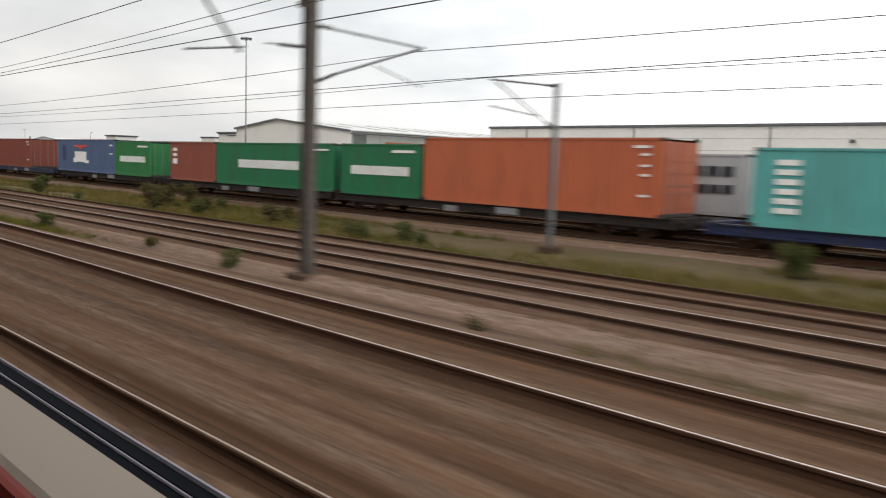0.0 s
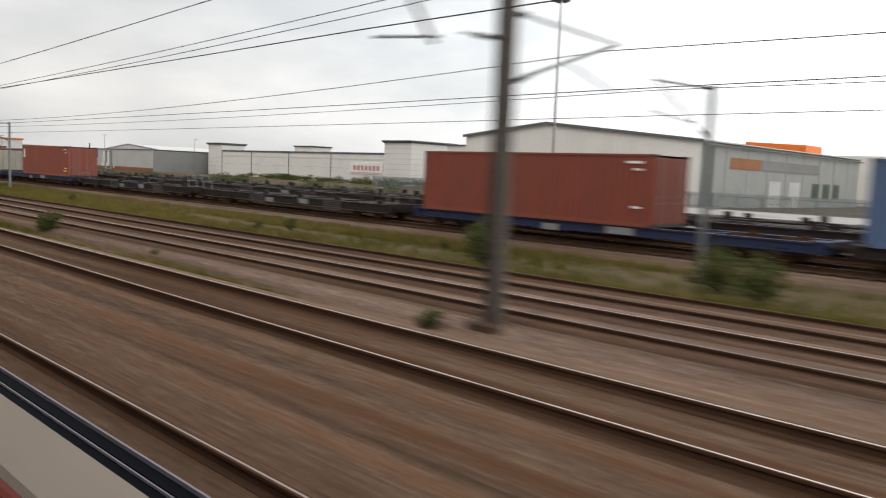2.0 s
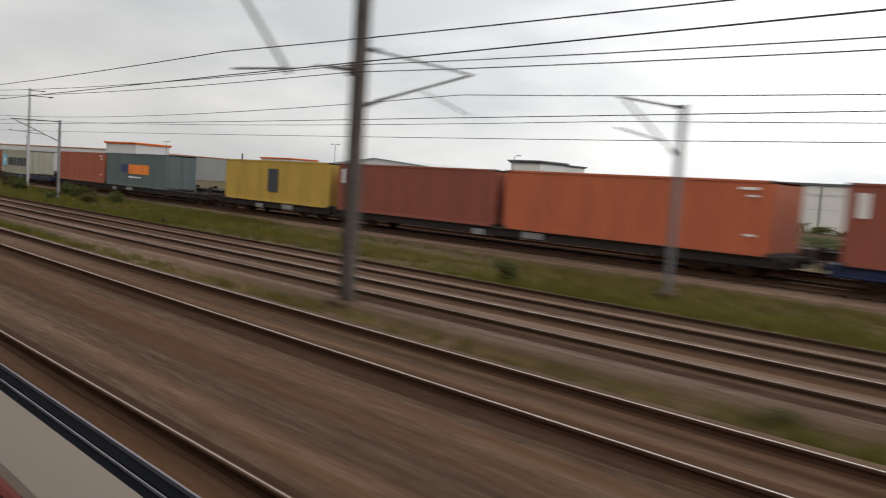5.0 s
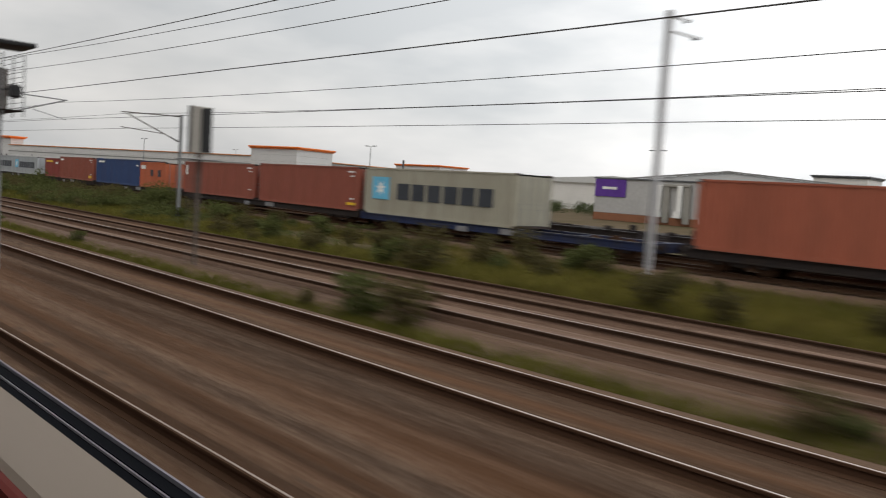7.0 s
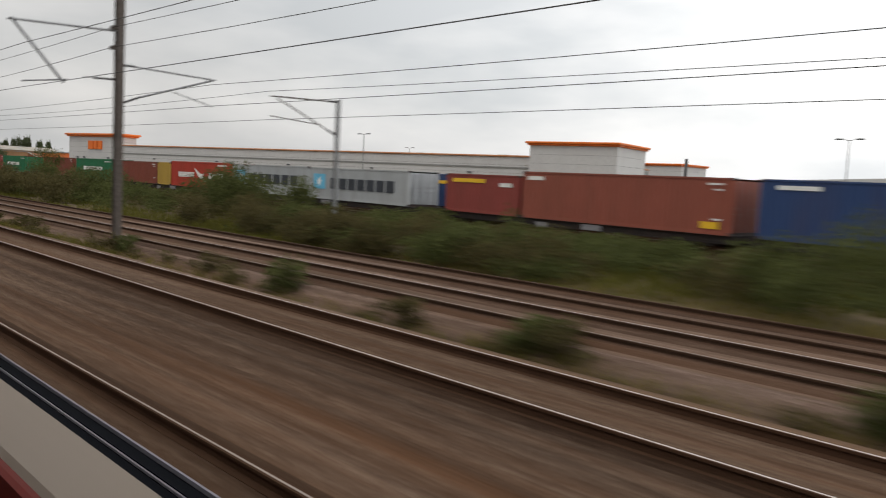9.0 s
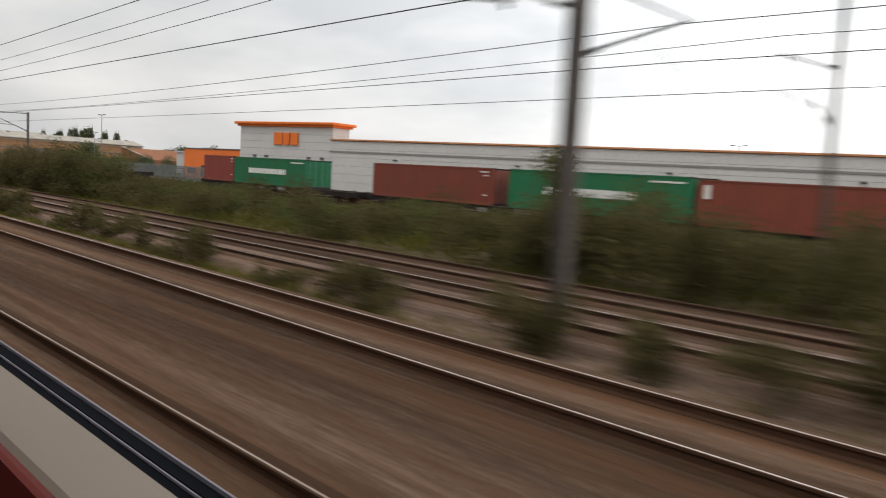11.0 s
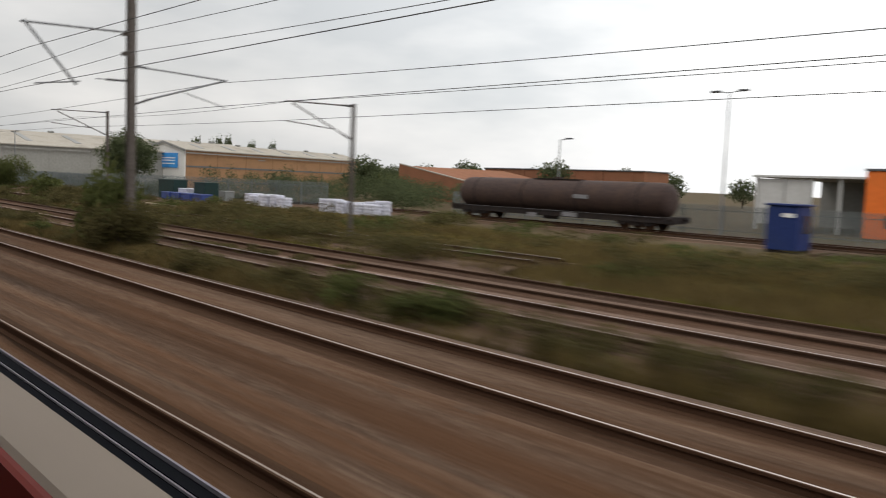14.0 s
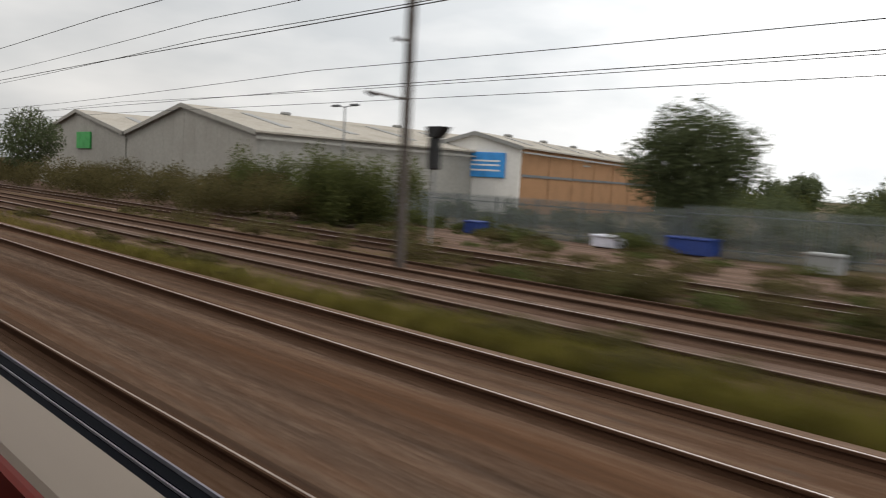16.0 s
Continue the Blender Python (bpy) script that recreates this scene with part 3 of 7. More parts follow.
INK = material("dark_lettering", (0.03, 0.035, 0.045), (0.05, 0.055, 0.065), 0.6, bump=0)
SKYBLUE = material("sky_blue_panel", (0.12, 0.42, 0.62), (0.15, 0.48, 0.68), 0.5, bump=0)
REDMARK = material("red_vinyl", (0.55, 0.06, 0.03), (0.62, 0.08, 0.04), 0.5, bump=0)
ORANGEMARK = material("orange_vinyl", (0.78, 0.20, 0.02), (0.85, 0.24, 0.03), 0.5, bump=0)
NAVYMARK = material("navy_vinyl", (0.02, 0.03, 0.10), (0.03, 0.04, 0.13), 0.5, bump=0)
YELLOWMARK = material("yellow_vinyl", (0.75, 0.45, 0.02), (0.8, 0.5, 0.04), 0.5, bump=0)
PURPLEMARK = material("purple_vinyl", (0.10, 0.035, 0.26), (0.12, 0.045, 0.30), 0.5, bump=0)
CASTING = material("corner_casting_steel", (0.05, 0.04, 0.04), (0.09, 0.07, 0.065), 0.7, 0.3)
CACHE = {}


def corrugated(length, z0, z1, depth=0.036, pitch=0.278):
    """Trapezoid-ribbed panel in the y-z plane, ribs upright."""
    s = Shape()
    n = max(int(round(length / pitch)), 1)
    p = length / n
    ys = [(0.0, 0.0)]
    for i in range(n):
        a = i * p
        ys += [(a + 0.25 * p, 0.0), (a + 0.40 * p, depth), (a + 0.85 * p, depth), (a + p, 0.0)]
    for y, x in ys:
        s.v += [(x, y, z0), (x, y, z1)]
    for i in range(len(ys) - 1):
        s.f.append((2 * i, 2 * i + 1, 2 * i + 3, 2 * i + 2))
    return s


def container_meshes(L, H):
    key = (L, H)
    if key in CACHE:
        return CACHE[key]
    W = 1.22
    d = {}
    side = corrugated(L - 0.3, 0.14, H - 0.08)
    side.v = [(x - W + 0.012, y + 0.15, z) for x, y, z in side.v]
    d["side_panel"] = side
    end = corrugated(2 * W - 0.3, 0.14, H - 0.08)
    end.v = [(y - W + 0.15, L - 0.012 - x, z) for x, y, z in end.v]
    d["end_wall"] = end
    roof = corrugated(L - 0.2, -W + 0.05, W - 0.05, 0.02)
    roof.v = [(z, y + 0.1, H - 0.035 - x) for x, y, z in roof.v]
    d["roof"] = roof
    d["floor"] = Shape().box(-W + 0.02, W - 0.02, 0.02, L - 0.02, 0.02, 0.14)
    d["bottom_rail"] = Shape().box(-W, -W + 0.08, 0.15, L - 0.15, 0.0, 0.15)
    d["top_rail"] = Shape().box(-W, -W + 0.07, 0.15, L - 0.15, H - 0.09, H - 0.01)
    d["corner_post"] = Shape().chamfer(-W, -W + 0.15, 0.0, 0.15, 0.11, H - 0.11, 0.015)
    d["corner_casting"] = Shape().chamfer(-W - 0.004, -W + 0.165, -0.004, 0.178, 0.0, 0.115, 0.012)
    d["door"] = Shape().box(-W + 0.16, -0.008, 0.02, 0.055, 0.15, H - 0.12)
    for i in range(5):
        z = 0.3 + i * (H - 0.7) / 5
        d["door"].box(-W + 0.22, -0.06, 0.0, 0.022, z, z + (H - 0.7) / 5 - 0.12)
    d["lock_bar"] = Shape().tube((0, -0.03, 0.12), (0, -0.03, H - 0.12), 0.018, 6)
    for z in (0.9, 1.15):
        d["lock_bar"].box(-0.16, 0.02, -0.045, -0.02, z, z + 0.03)
    CACHE[key] = {k: v for k, v in d.items()}
    return CACHE[key]


MESHES = {}


def keyed_mesh(key, shape, mat):
    if key not in MESHES:
        MESHES[key] = shape.mesh(key[0], mat)
    return MESHES[key]


def container(y_right, L, H, colour, marks=(), label="", base=0.78, row=0.0, dark_end=False):
    """A container whose low-y end stands at y_right on the freight line; marks are (kind, y0, y1, z0, z1) shares of its side."""
    yc = y_right + L / 2
    x = freight_x(yc) + 1.22 + row
    turn = freight_turn(yc)
    a = radians(turn)
    c = thing("shipping_container", label or f"weathered {colour.replace('_', ' ')} corrugated steel shipping container", "container",
              (x + math.sin(a) * L / 2, yc - math.cos(a) * L / 2, base), "containers on the freight train", turn=turn)
    mat = paint(colour, COLOURS[colour])
    d = container_meshes(L, H)

    def put(name, mm=None, m4=None, lab=""):
        ob = new(name, keyed_mesh((name, L, H, (mm or mat).name), d[name], mm or mat))
        ob.parent = c
        if m4 is not None:
            ob.matrix_local = m4
        if lab:
            tagged(ob, lab)
        return ob

    flip = Matrix.Translation((0, L, 0)) @ Matrix.Rotation(math.pi, 4, "Z")
    mx = Matrix.Scale(-1, 4, (1, 0, 0))
    my = Matrix.Translation((0, L, 0)) @ Matrix.Scale(-1, 4, (0, 1, 0))
    up = Matrix.Translation((0, 0, H)) @ Matrix.Scale(-1, 4, (0, 0, 1))
    put("side_panel")
    put("side_panel", m4=flip)
    put("end_wall")
    put("roof")
    put("floor", CASTING)
    put("bottom_rail")
    put("bottom_rail", m4=flip)
    put("top_rail")
    put("top_rail", m4=flip)
    for m4 in (Matrix.Identity(4), mx, my, flip):
        put("corner_post", m4=m4)
        put("corner_casting", CASTING, m4, "dark steel corner casting")
        put("corner_casting", CASTING, up @ m4, "dark steel corner casting")
    put("door")
    put("door", m4=mx)
    for bx in (-0.9, -0.35, 0.3, 0.85):
        put("lock_bar", GALV, Matrix.Translation((bx, 0, 0)), "galvanised locking bar")
    zz = 0
    for kind, y0, y1, z0, z1 in marks:
        zz += 0.0015
        m = {"w": SIGN_WHITE, "k": INK, "b": SKYBLUE, "r": REDMARK, "o": ORANGEMARK, "n": NAVYMARK, "y": YELLOWMARK, "p": PURPLEMARK}[kind[0]]
        # shares run from the far end (0) to the near end (1), top (0) to bottom (1)
        ya, yb, za, zb = L * (1 - y1), L * (1 - y0), H * (1 - z1), H * (1 - z0)
        s = Shape()
        if kind.endswith("star"):
            cy, cz, r = (ya + yb) / 2, (za + zb) / 2, (zb - za) / 2
            pts = [(cy + (r if i % 2 else 0.45 * r) * math.sin(math.pi * i / 7), cz + (r if i % 2 else 0.45 * r) * math.cos(math.pi * i / 7)) for i in range(14)]
            s.slab(pts, -1.228 - zz, -1.205)
        elif kind.endswith("bird"):
            w, hh = yb - ya, zb - za
            s.slab([(yb, zb), (ya + 0.55 * w, za + 0.62 * hh), (ya + 0.2 * w, za + 0.6 * hh), (ya + 0.4 * w, za + 0.45 * hh), (ya, za), (ya + 0.6 * w, za + 0.3 * hh)], -1.228 - zz, -1.205)
        elif kind.endswith("eagle"):
            w, hh = yb - ya, zb - za
            s.slab([(ya, zb), (yb, zb), (yb - 0.15 * w, zb - 0.4 * hh), (ya + 0.6 * w, zb - 0.45 * hh), (ya + 0.5 * w, za), (ya + 0.4 * w, zb - 0.45 * hh), (ya + 0.15 * w, zb - 0.4 * hh)], -1.228 - zz, -1.205)
        elif kind.endswith("letters"):
            n = max(int((yb - ya) / ((zb - za) * (1.45 if kind[0] == "k" else 0.85))), 2)
            p = (yb - ya) / n
            for i in range(n):
                s.box(-1.228 - zz, -1.205, ya + (i + 0.1) * p, ya + (i + 0.9) * p, za, zb)
        else:
            s.box(-1.228 - zz, -1.205, ya, yb, za, zb)
        part("marking", s, m, c, {"w": "white painted marking", "k": "dark painted marking", "b": "sky blue painted square", "r": "red painted marking", "o": "orange painted marking", "n": "navy painted panel", "y": "yellow painted marking", "p": "purple painted panel"}[kind[0]])
    return c


EVER = [("w-letters", 0.22, 0.74, 0.40, 0.59), ("w", 0.80, 0.96, 0.12, 0.16)]
EVER20 = [("w-letters", 0.14, 0.86, 0.43, 0.60), ("w", 0.66, 0.92, 0.12, 0.17)]
CODES = [("w", 0.90, 0.955, 0.10, 0.135), ("w", 0.925, 0.955, 0.2, 0.23), ("w", 0.925, 0.955, 0.72, 0.75)]
SIDECODE = [("w", 0.03, 0.055, 0.12, 0.42)]
STAR = [("b", 0.06, 0.19, 0.20, 0.68), ("w-star", 0.075, 0.175, 0.27, 0.61), ("k-letters", 0.24, 0.88, 0.32, 0.66)]
T20, T40 = 6.06, 12.19
LOW, HIGH = 2.52, 2.83
CONTAINERS = [
    (-1.4, T40, LOW, "teal", [("w", 0.06, 0.12, 0.15, 0.22), ("w", 0.06, 0.12, 0.27, 0.34), ("w", 0.06, 0.12, 0.39, 0.46), ("w", 0.06, 0.12, 0.51, 0.58), ("w", 0.06, 0.12, 0.63, 0.70), ("w", 0.06, 0.12, 0.75, 0.82)], "pale teal corrugated container with white side panel"),
    (14.0, T40, HIGH, "orange", CODES + [("w", 0.925, 0.955, 0.34, 0.37), ("w", 0.925, 0.955, 0.46, 0.49)], "weathered orange corrugated shipping container"),
    (26.35, T20, LOW, "green", EVER20, "short green container with white lettering bars"),
    (33.0, T40, LOW, "green", EVER, "long green container with white lettering bars"),
    (45.35, T20, LOW, "oxide", [("w", 0.06, 0.15, 0.16, 0.24), ("w", 0.06, 0.15, 0.3, 0.38), ("w", 0.06, 0.15, 0.44, 0.58)], "short oxide-red container with white code bars"),
    (54.6, T20, LOW, "bright_green", EVER20, "short bright green container with white lettering bars"),
    (60.75, T40, 2.66, "blue", [("r-eagle", 0.30, 0.56, 0.18, 0.34), ("w", 0.33, 0.53, 0.38, 0.70), ("w", 0.30, 0.36, 0.58, 0.72), ("w", 0.50, 0.57, 0.64, 0.73), ("n", 0.10, 0.15, 0.2, 0.66), ("w", 0.92, 0.96, 0.15, 0.2), ("w", 0.92, 0.96, 0.4, 0.44)], "faded blue container with red and white emblem"),
    (80.1, T40, 2.70, "brown", CODES, "rust-brown corrugated shipping container"),
    (137.4, T40, 2.66, "oxide", SIDECODE + CODES + [("y", 0.9, 0.96, 0.8, 0.85)], "oxide-red corrugated shipping container"),
    (156.8, T20, 2.3, "cream", [("b", 0.06, 0.24, 0.22, 0.5), ("k", 0.38, 0.82, 0.38, 0.44), ("k", 0.38, 0.82, 0.48, 0.54), ("w", 0.3, 0.46, 0.5, 0.75)], "short dirty cream container with blue square"),
    (163.1, T40, 2.66, "oxide", SIDECODE, "oxide-red corrugated shipping container"),
    (177.6, T40, 2.62, "orange", CODES, "weathered orange corrugated shipping container"),
    (190.4, T40, 2.62, "oxide", SIDECODE, "dull oxide-red shipping container"),
    (203.4, T40, 2.62, "yellow", [("k", 0.45, 0.55, 0.2, 0.75)], "mustard yellow shipping container with dark marking"),
    (225.0, T40, 2.72, "slate", [("n", 0.27, 0.40, 0.34, 0.58), ("o", 0.40, 0.73, 0.34, 0.62), ("w", 0.40, 0.60, 0.70, 0.74)], "dull grey-green container with orange and navy panel"),
    (237.75, T40, 2.69, "rust", CODES, "rust-orange corrugated shipping container"),
    (259.1, T40, 2.62, "cream", STAR, "dirty cream container with blue square and dark lettering bars"),
    (271.9, T40, 2.6, "oxide", CODES + [("y", 0.9, 0.97, 0.82, 0.88)], "oxide-red corrugated shipping container"),
    (284.7, T40, 2.5, "oxide", CODES + SIDECODE, "oxide-red corrugated shipping container"),
    (300.7, T20, 2.3, "orange", [("w", 0.05, 0.22, 0.14, 0.28), ("k", 0.42, 0.52, 0.3, 0.55), ("k", 0.7, 0.8, 0.3, 0.55)], "short bright orange container with dark patches"),
    (306.9, T40, 2.45, "navy", [("w", 0.06, 0.2, 0.1, 0.17), ("w", 0.93, 0.97, 0.2, 0.25)], "navy blue corrugated shipping container"),
    (320.2, T40, 2.45, "oxide", [("w", 0.03, 0.12, 0.1, 0.18), ("y", 0.88, 0.95, 0.78, 0.9)] + CODES, "oxide-red corrugated shipping container"),
    (332.6, T20, 2.2, "maroon", [("y", 0.1, 0.55, 0.12, 0.22), ("w", 0.75, 0.9, 0.2, 0.3)], "short dull maroon container with yellow lettering bar"),
    (342.2, T40, 2.25, "grey", STAR, "pale grey container with blue square and dark lettering bars"),
    (354.6, T40, 2.3, "grey", STAR, "pale grey container with blue square and dark lettering bars"),
    (367.1, T40, 2.35, "red", [("w-letters", 0.14, 0.42, 0.42, 0.62), ("w-bird", 0.42, 0.64, 0.25, 0.8), ("w-letters", 0.66, 0.9, 0.42, 0.66), ("w", 0.8, 0.94, 0.1, 0.15)], "bright red container with white bird emblem"),
    (379.5, T20 * 0.5, 2.2, "yellow", [], "small mustard yellow container"),
    (382.7, T40, 2.2, "brown", CODES + SIDECODE, "dull brown shipping container"),
    (395.1, T40, 2.3, "green", EVER, "green container with white lettering bars"),
    (408.5, T40, 2.3, "brown", CODES, "dull brown shipping container"),
    (429.6, T40, 2.3, "green", EVER, "green container with white lettering bars"),
    (442.0, T20, 2.35, "maroon", CODES, "short dull maroon shipping container"),
]
for y, L, H, colour, marks, label in CONTAINERS:
    container(y, L, H, colour, marks, label)
# standing on the wagons of the track behind
container(157.5, T40, 2.5, "oxide", CODES, "oxide-red container on the track behind", row=4.4)
container(12.8, T20, 2.4, "grey", [("k-letters", 0.1, 0.9, 0.2, 0.36), ("k-letters", 0.1, 0.9, 0.5, 0.64)], "short grey container on the track behind", row=4.4)
container(294.5, T40, 2.3, "grey", STAR, "pale grey container on the track behind", row=4.4)
container(335.0, T40, 2.2, "navy", [("y", 0.1, 0.4, 0.2, 0.3)], "navy container on the track behind", row=4.4)


# ---------------------------------------------------------------- freight wagons
WAGON_DUST = material("dusty_wagon_top", (0.085, 0.075, 0.07), (0.13, 0.115, 0.108), 0.85, grain=9, blot=1.2, dirt=(0.07, 0.055, 0.045), dirt_amount=0.7)


WAGON_SLAT = material("grimy_slats", (0.060, 0.053, 0.055), (0.105, 0.093, 0.095), 0.8, grain=8, blot=1.0, dirt=(0.05, 0.045, 0.05), dirt_amount=0.8)


def wheel_shape(r=0.42):
    s = Shape()
    s.tube((-0.07, 0, 0), (0.0, 0, 0), r + 0.03, 20)
    s.tube((0.0, 0, 0), (0.08, 0, 0), r, 20, r - 0.01)
    s.tube((0.06, 0, 0), (0.16, 0, 0), 0.09, 10)
    return s


def wagon_parts(w, L, frame_mat, deck):
    """Skeletal container wagon: sills, cross bars, bogies, buffers, brake gear."""
    for sx in (-1, 1):
        s = Shape()
        xo, xi = 1.15 * sx, 1.02 * sx
        s.box(min(xo, xi), max(xo, xi), 0.3, L - 0.3, deck - 0.06, deck)
        s.box(min(xo, xi), max(xo, xi), 0.3, L - 0.3, deck - 0.36, deck - 0.31)
        s.box(min(1.10 * sx, 1.07 * sx), max(1.10 * sx, 1.07 * sx), 0.3, L - 0.3, deck - 0.31, deck - 0.06)
        n = int(L / 1.5)
        for i in range(n):
            y = 0.6 + i * (L - 1.2) / max(n - 1, 1)
            s.box(min(1.14 * sx, 1.03 * sx), max(1.14 * sx, 1.03 * sx), y - 0.02, y + 0.02, deck - 0.31, deck - 0.06)
        part("side_sill", s, frame_mat, w)
        # pale strip stands in for the bright highlight along the deck edge
        part("deck_edge", Shape().box(min(1.16 * sx, 1.12 * sx), max(1.16 * sx, 1.12 * sx), 0.3, L - 0.3, deck + 0.001, deck + 0.016), WAGON_PALE, w, "pale top edge with painted-in highlight")
    for i in range(6):
        y = 0.9 + i * (L - 1.8) / 5
        part("cross_member", Shape().box(-1.05, 1.05, y - 0.11, y + 0.11, deck - 0.24, deck - 0.03), frame_mat, w)
    part("centre_sill", Shape().box(-0.28, 0.28, 0.2, L - 0.2, deck - 0.42, deck - 0.1), WAGON_DARK, w)
    for y, e in ((0.18, -1), (L - 0.18, 1)):
        part("headstock", Shape().chamfer(-1.2, 1.2, y - 0.12, y + 0.12, deck - 0.38, deck + 0.04, 0.02), frame_mat, w)
        for bx in (-0.87, 0.87):
            s = Shape().tube((bx, y, deck - 0.12), (bx, y + e * 0.42, deck - 0.12), 0.09, 10)
            s.tube((bx, y + e * 0.42, deck - 0.12), (bx, y + e * 0.47, deck - 0.12), 0.22, 14, 0.2)
            part("buffer", s, WAGON_DARK, w)
    for y in (2.3, L - 2.3):
        for sx in (-1, 1):
            s = Shape()
            x = 1.0 * sx
            s.slab([(y - 1.35, 0.30), (y - 1.1, 0.42), (y - 0.5, 0.40), (y - 0.3, 0.25), (y + 0.3, 0.25), (y + 0.5, 0.40), (y + 1.1, 0.42), (y + 1.35, 0.30), (y + 1.35, 0.5), (y + 0.5, 0.6), (y - 0.5, 0.6), (y - 1.35, 0.5)], x - 0.05, x + 0.05)
            for dy in (-0.9, 0.9):
                s.chamfer(x - 0.1, x + 0.1, y + dy - 0.16, y + dy + 0.16, 0.26, 0.56, 0.03)
            b = part("bogie_frame", s, WAGON_DARK, w)
            for dy in (-0.9, 0.9):
                ws = wheel_shape()
                if sx < 0:
                    ws.v = [(-a, c, d) for a, c, d in ws.v]
                wo = part("wheel", ws, RAIL_RUST, b, "rusty steel wheel", (0.76 * sx, y + dy, 0.425))
            part("springs", Shape().tube((x, y - 0.15, 0.28), (x, y - 0.15, 0.52), 0.08, 8).tube((x, y + 0.15, 0.28), (x, y + 0.15, 0.52), 0.08, 8), WAGON_DARK, b)
        for dy in (-0.9, 0.9):
            part("axle", Shape().tube((-0.8, y + dy, 0.425), (0.8, y + dy, 0.425), 0.08, 8), RAIL_RUST, w)
    m = L / 2
    part("brake_tank", Shape().tube((-0.75, m - 0.7, 0.42), (-0.75, m + 0.5, 0.42), 0.17, 12), WAGON_DARK, w)
    part("brake_lever", Shape().box(-1.16, -1.13, m + 0.9, m + 1.7, 0.36, 0.62), WAGON_PALE, w, "pale lever plate")
    part("data_panel", Shape().box(-1.165, -1.15, m - 2.6, m - 1.4, deck - 0.33, deck - 0.06), WAGON_PALE, w, "pale grubby data panel")
    for y in (0.45, L / 3, 2 * L / 3, L - 0.45):
        for sx in (-1.13, 1.13):
            part("spigot", Shape().chamfer(sx - 0.07, sx + 0.07, y - 0.09, y + 0.09, deck, deck + 0.05, 0.015), WAGON_DARK, w)


def wagon(y0, y1, mat, row=0.0, label="", deck=0.77):
    L = y1 - y0
    yc = (y0 + y1) / 2
    turn = freight_turn(yc)
    a = radians(turn)
    w = thing("container_wagon", label, "railway wagon", (freight_x(yc) + 1.22 + row + math.sin(a) * L / 2, yc - math.cos(a) * L / 2, 0), "wagons of the freight train", turn=turn)
    wagon_parts(w, L, mat, deck)
    if row or 90 < y0 < 120:
        empty_gear(w, L, deck, int(y0 * 7 + row))


WAGON_BROWN = material("dusty_brown_deck", (0.044, 0.033, 0.028), (0.075, 0.057, 0.049), 0.9, grain=8, blot=1.0, dirt=(0.06, 0.045, 0.04), dirt_amount=0.7)


def empty_gear(w, L, deck, seed):
    """What shows on a wagon with no containers: deck plates, folded stops, ribbed pale panels, brake wheels."""
    r = random.Random(seed)
    for k in range(5):
        y = 1.0 + k * (L - 2) / 5
        part("deck_plate", Shape().box(-1.0, 1.0, y + 0.25, y + r.uniform(1.6, 2.9), deck - 0.02, deck + 0.03), r.choice((WAGON_BROWN, WAGON_DARK, WAGON_DARK)), w)
        for sx in (-1.08, 1.08):
            part("folded_stop", Shape().chamfer(sx - 0.12, sx + 0.12, y - 0.16, y + 0.16, deck + 0.02, deck + r.uniform(0.14, 0.32), 0.02), WAGON_DARK, w)
    for y in (4.1, L / 2 + 1.9):
        s = Shape()
        for j in range(5):
            s.box(-1.19, -1.165, y, y + 1.5, deck - 0.5 + 0.1 * j, deck - 0.45 + 0.1 * j)
        for j in range(2):
            s.box(-1.17, -1.15, y + 1.4 * j, y + 0.1 + 1.4 * j, deck - 0.52, deck - 0.02)
        part("slatted_panel", s, WAGON_SLAT, w, "greyish slatted side panel")
    for y in (L * 0.42, L * 0.8):
        part("brake_wheel", Shape().tube((-1.22, y, deck - 0.22), (-1.18, y, deck - 0.22), 0.2, 14), WAGON_DARK, w)
    part("brake_pipe", Shape().tube((-1.1, 0.5, deck - 0.42), (-1.1, L - 0.5, deck - 0.42), 0.03, 6), WAGON_DUST, w)
    for y in (0.35, L - 0.35):
        part("end_rail", Shape().tube((-1.1, y, deck), (-1.1, y, deck + 0.5), 0.025, 6).tube((-1.1, y, deck + 0.5), (-0.5, y, deck + 0.5), 0.025, 6).tube((-0.5, y, deck + 0.5), (-0.5, y, deck), 0.025, 6), WAGON_PALE, w)


DK, BL = "grimy dark skeletal container wagon on the rails", "dirty blue skeletal container wagon on the rails"
for y0, y1, m in [(-27.0, -8.0, 0), (-6.6, 12.4, 1), (13.4, 32.9, 0), (33.2, 52.6, 0), (54.0, 73.4, 0), (74.0, 93.0, 1), (94.6, 114.0, 0), (115.4, 135.0, 0), (136.8, 155.6, 1), (156.3, 175.7, 1),
                  (177.2, 203.0, 0), (203.3, 216.4, 0), (218.0, 250.4, 0), (251.6, 271.5, 1), (271.8, 297.4, 0), (299.0, 319.4, 0), (319.9, 339.4, 0), (341.0, 367.0, 0), (367.2, 394.9, 0), (395.1, 421.2, 0), (422.4, 448.6, 0)]:
    wagon(y0, y1, WAGON_BLUE if m else WAGON_DARK, label=BL if m else DK)
for k in range(7):
    wagon(40 + 21 * k, 59.5 + 21 * k, WAGON_DARK, row=4.4, label="empty grimy skeletal wagon on the track behind", deck=0.95)
for k in range(4):
    wagon(70 + 21 * k, 89.5 + 21 * k, WAGON_DARK, row=9.0, label="empty grimy skeletal wagon on the rearmost track", deck=0.95)
for y0, y1 in ((222.0, 241.0), (242.0, 261.5), (262.5, 282.0)):
    wagon(y0, y1, WAGON_DARK, row=4.4, label="empty grimy skeletal wagon on the track behind", deck=0.95)
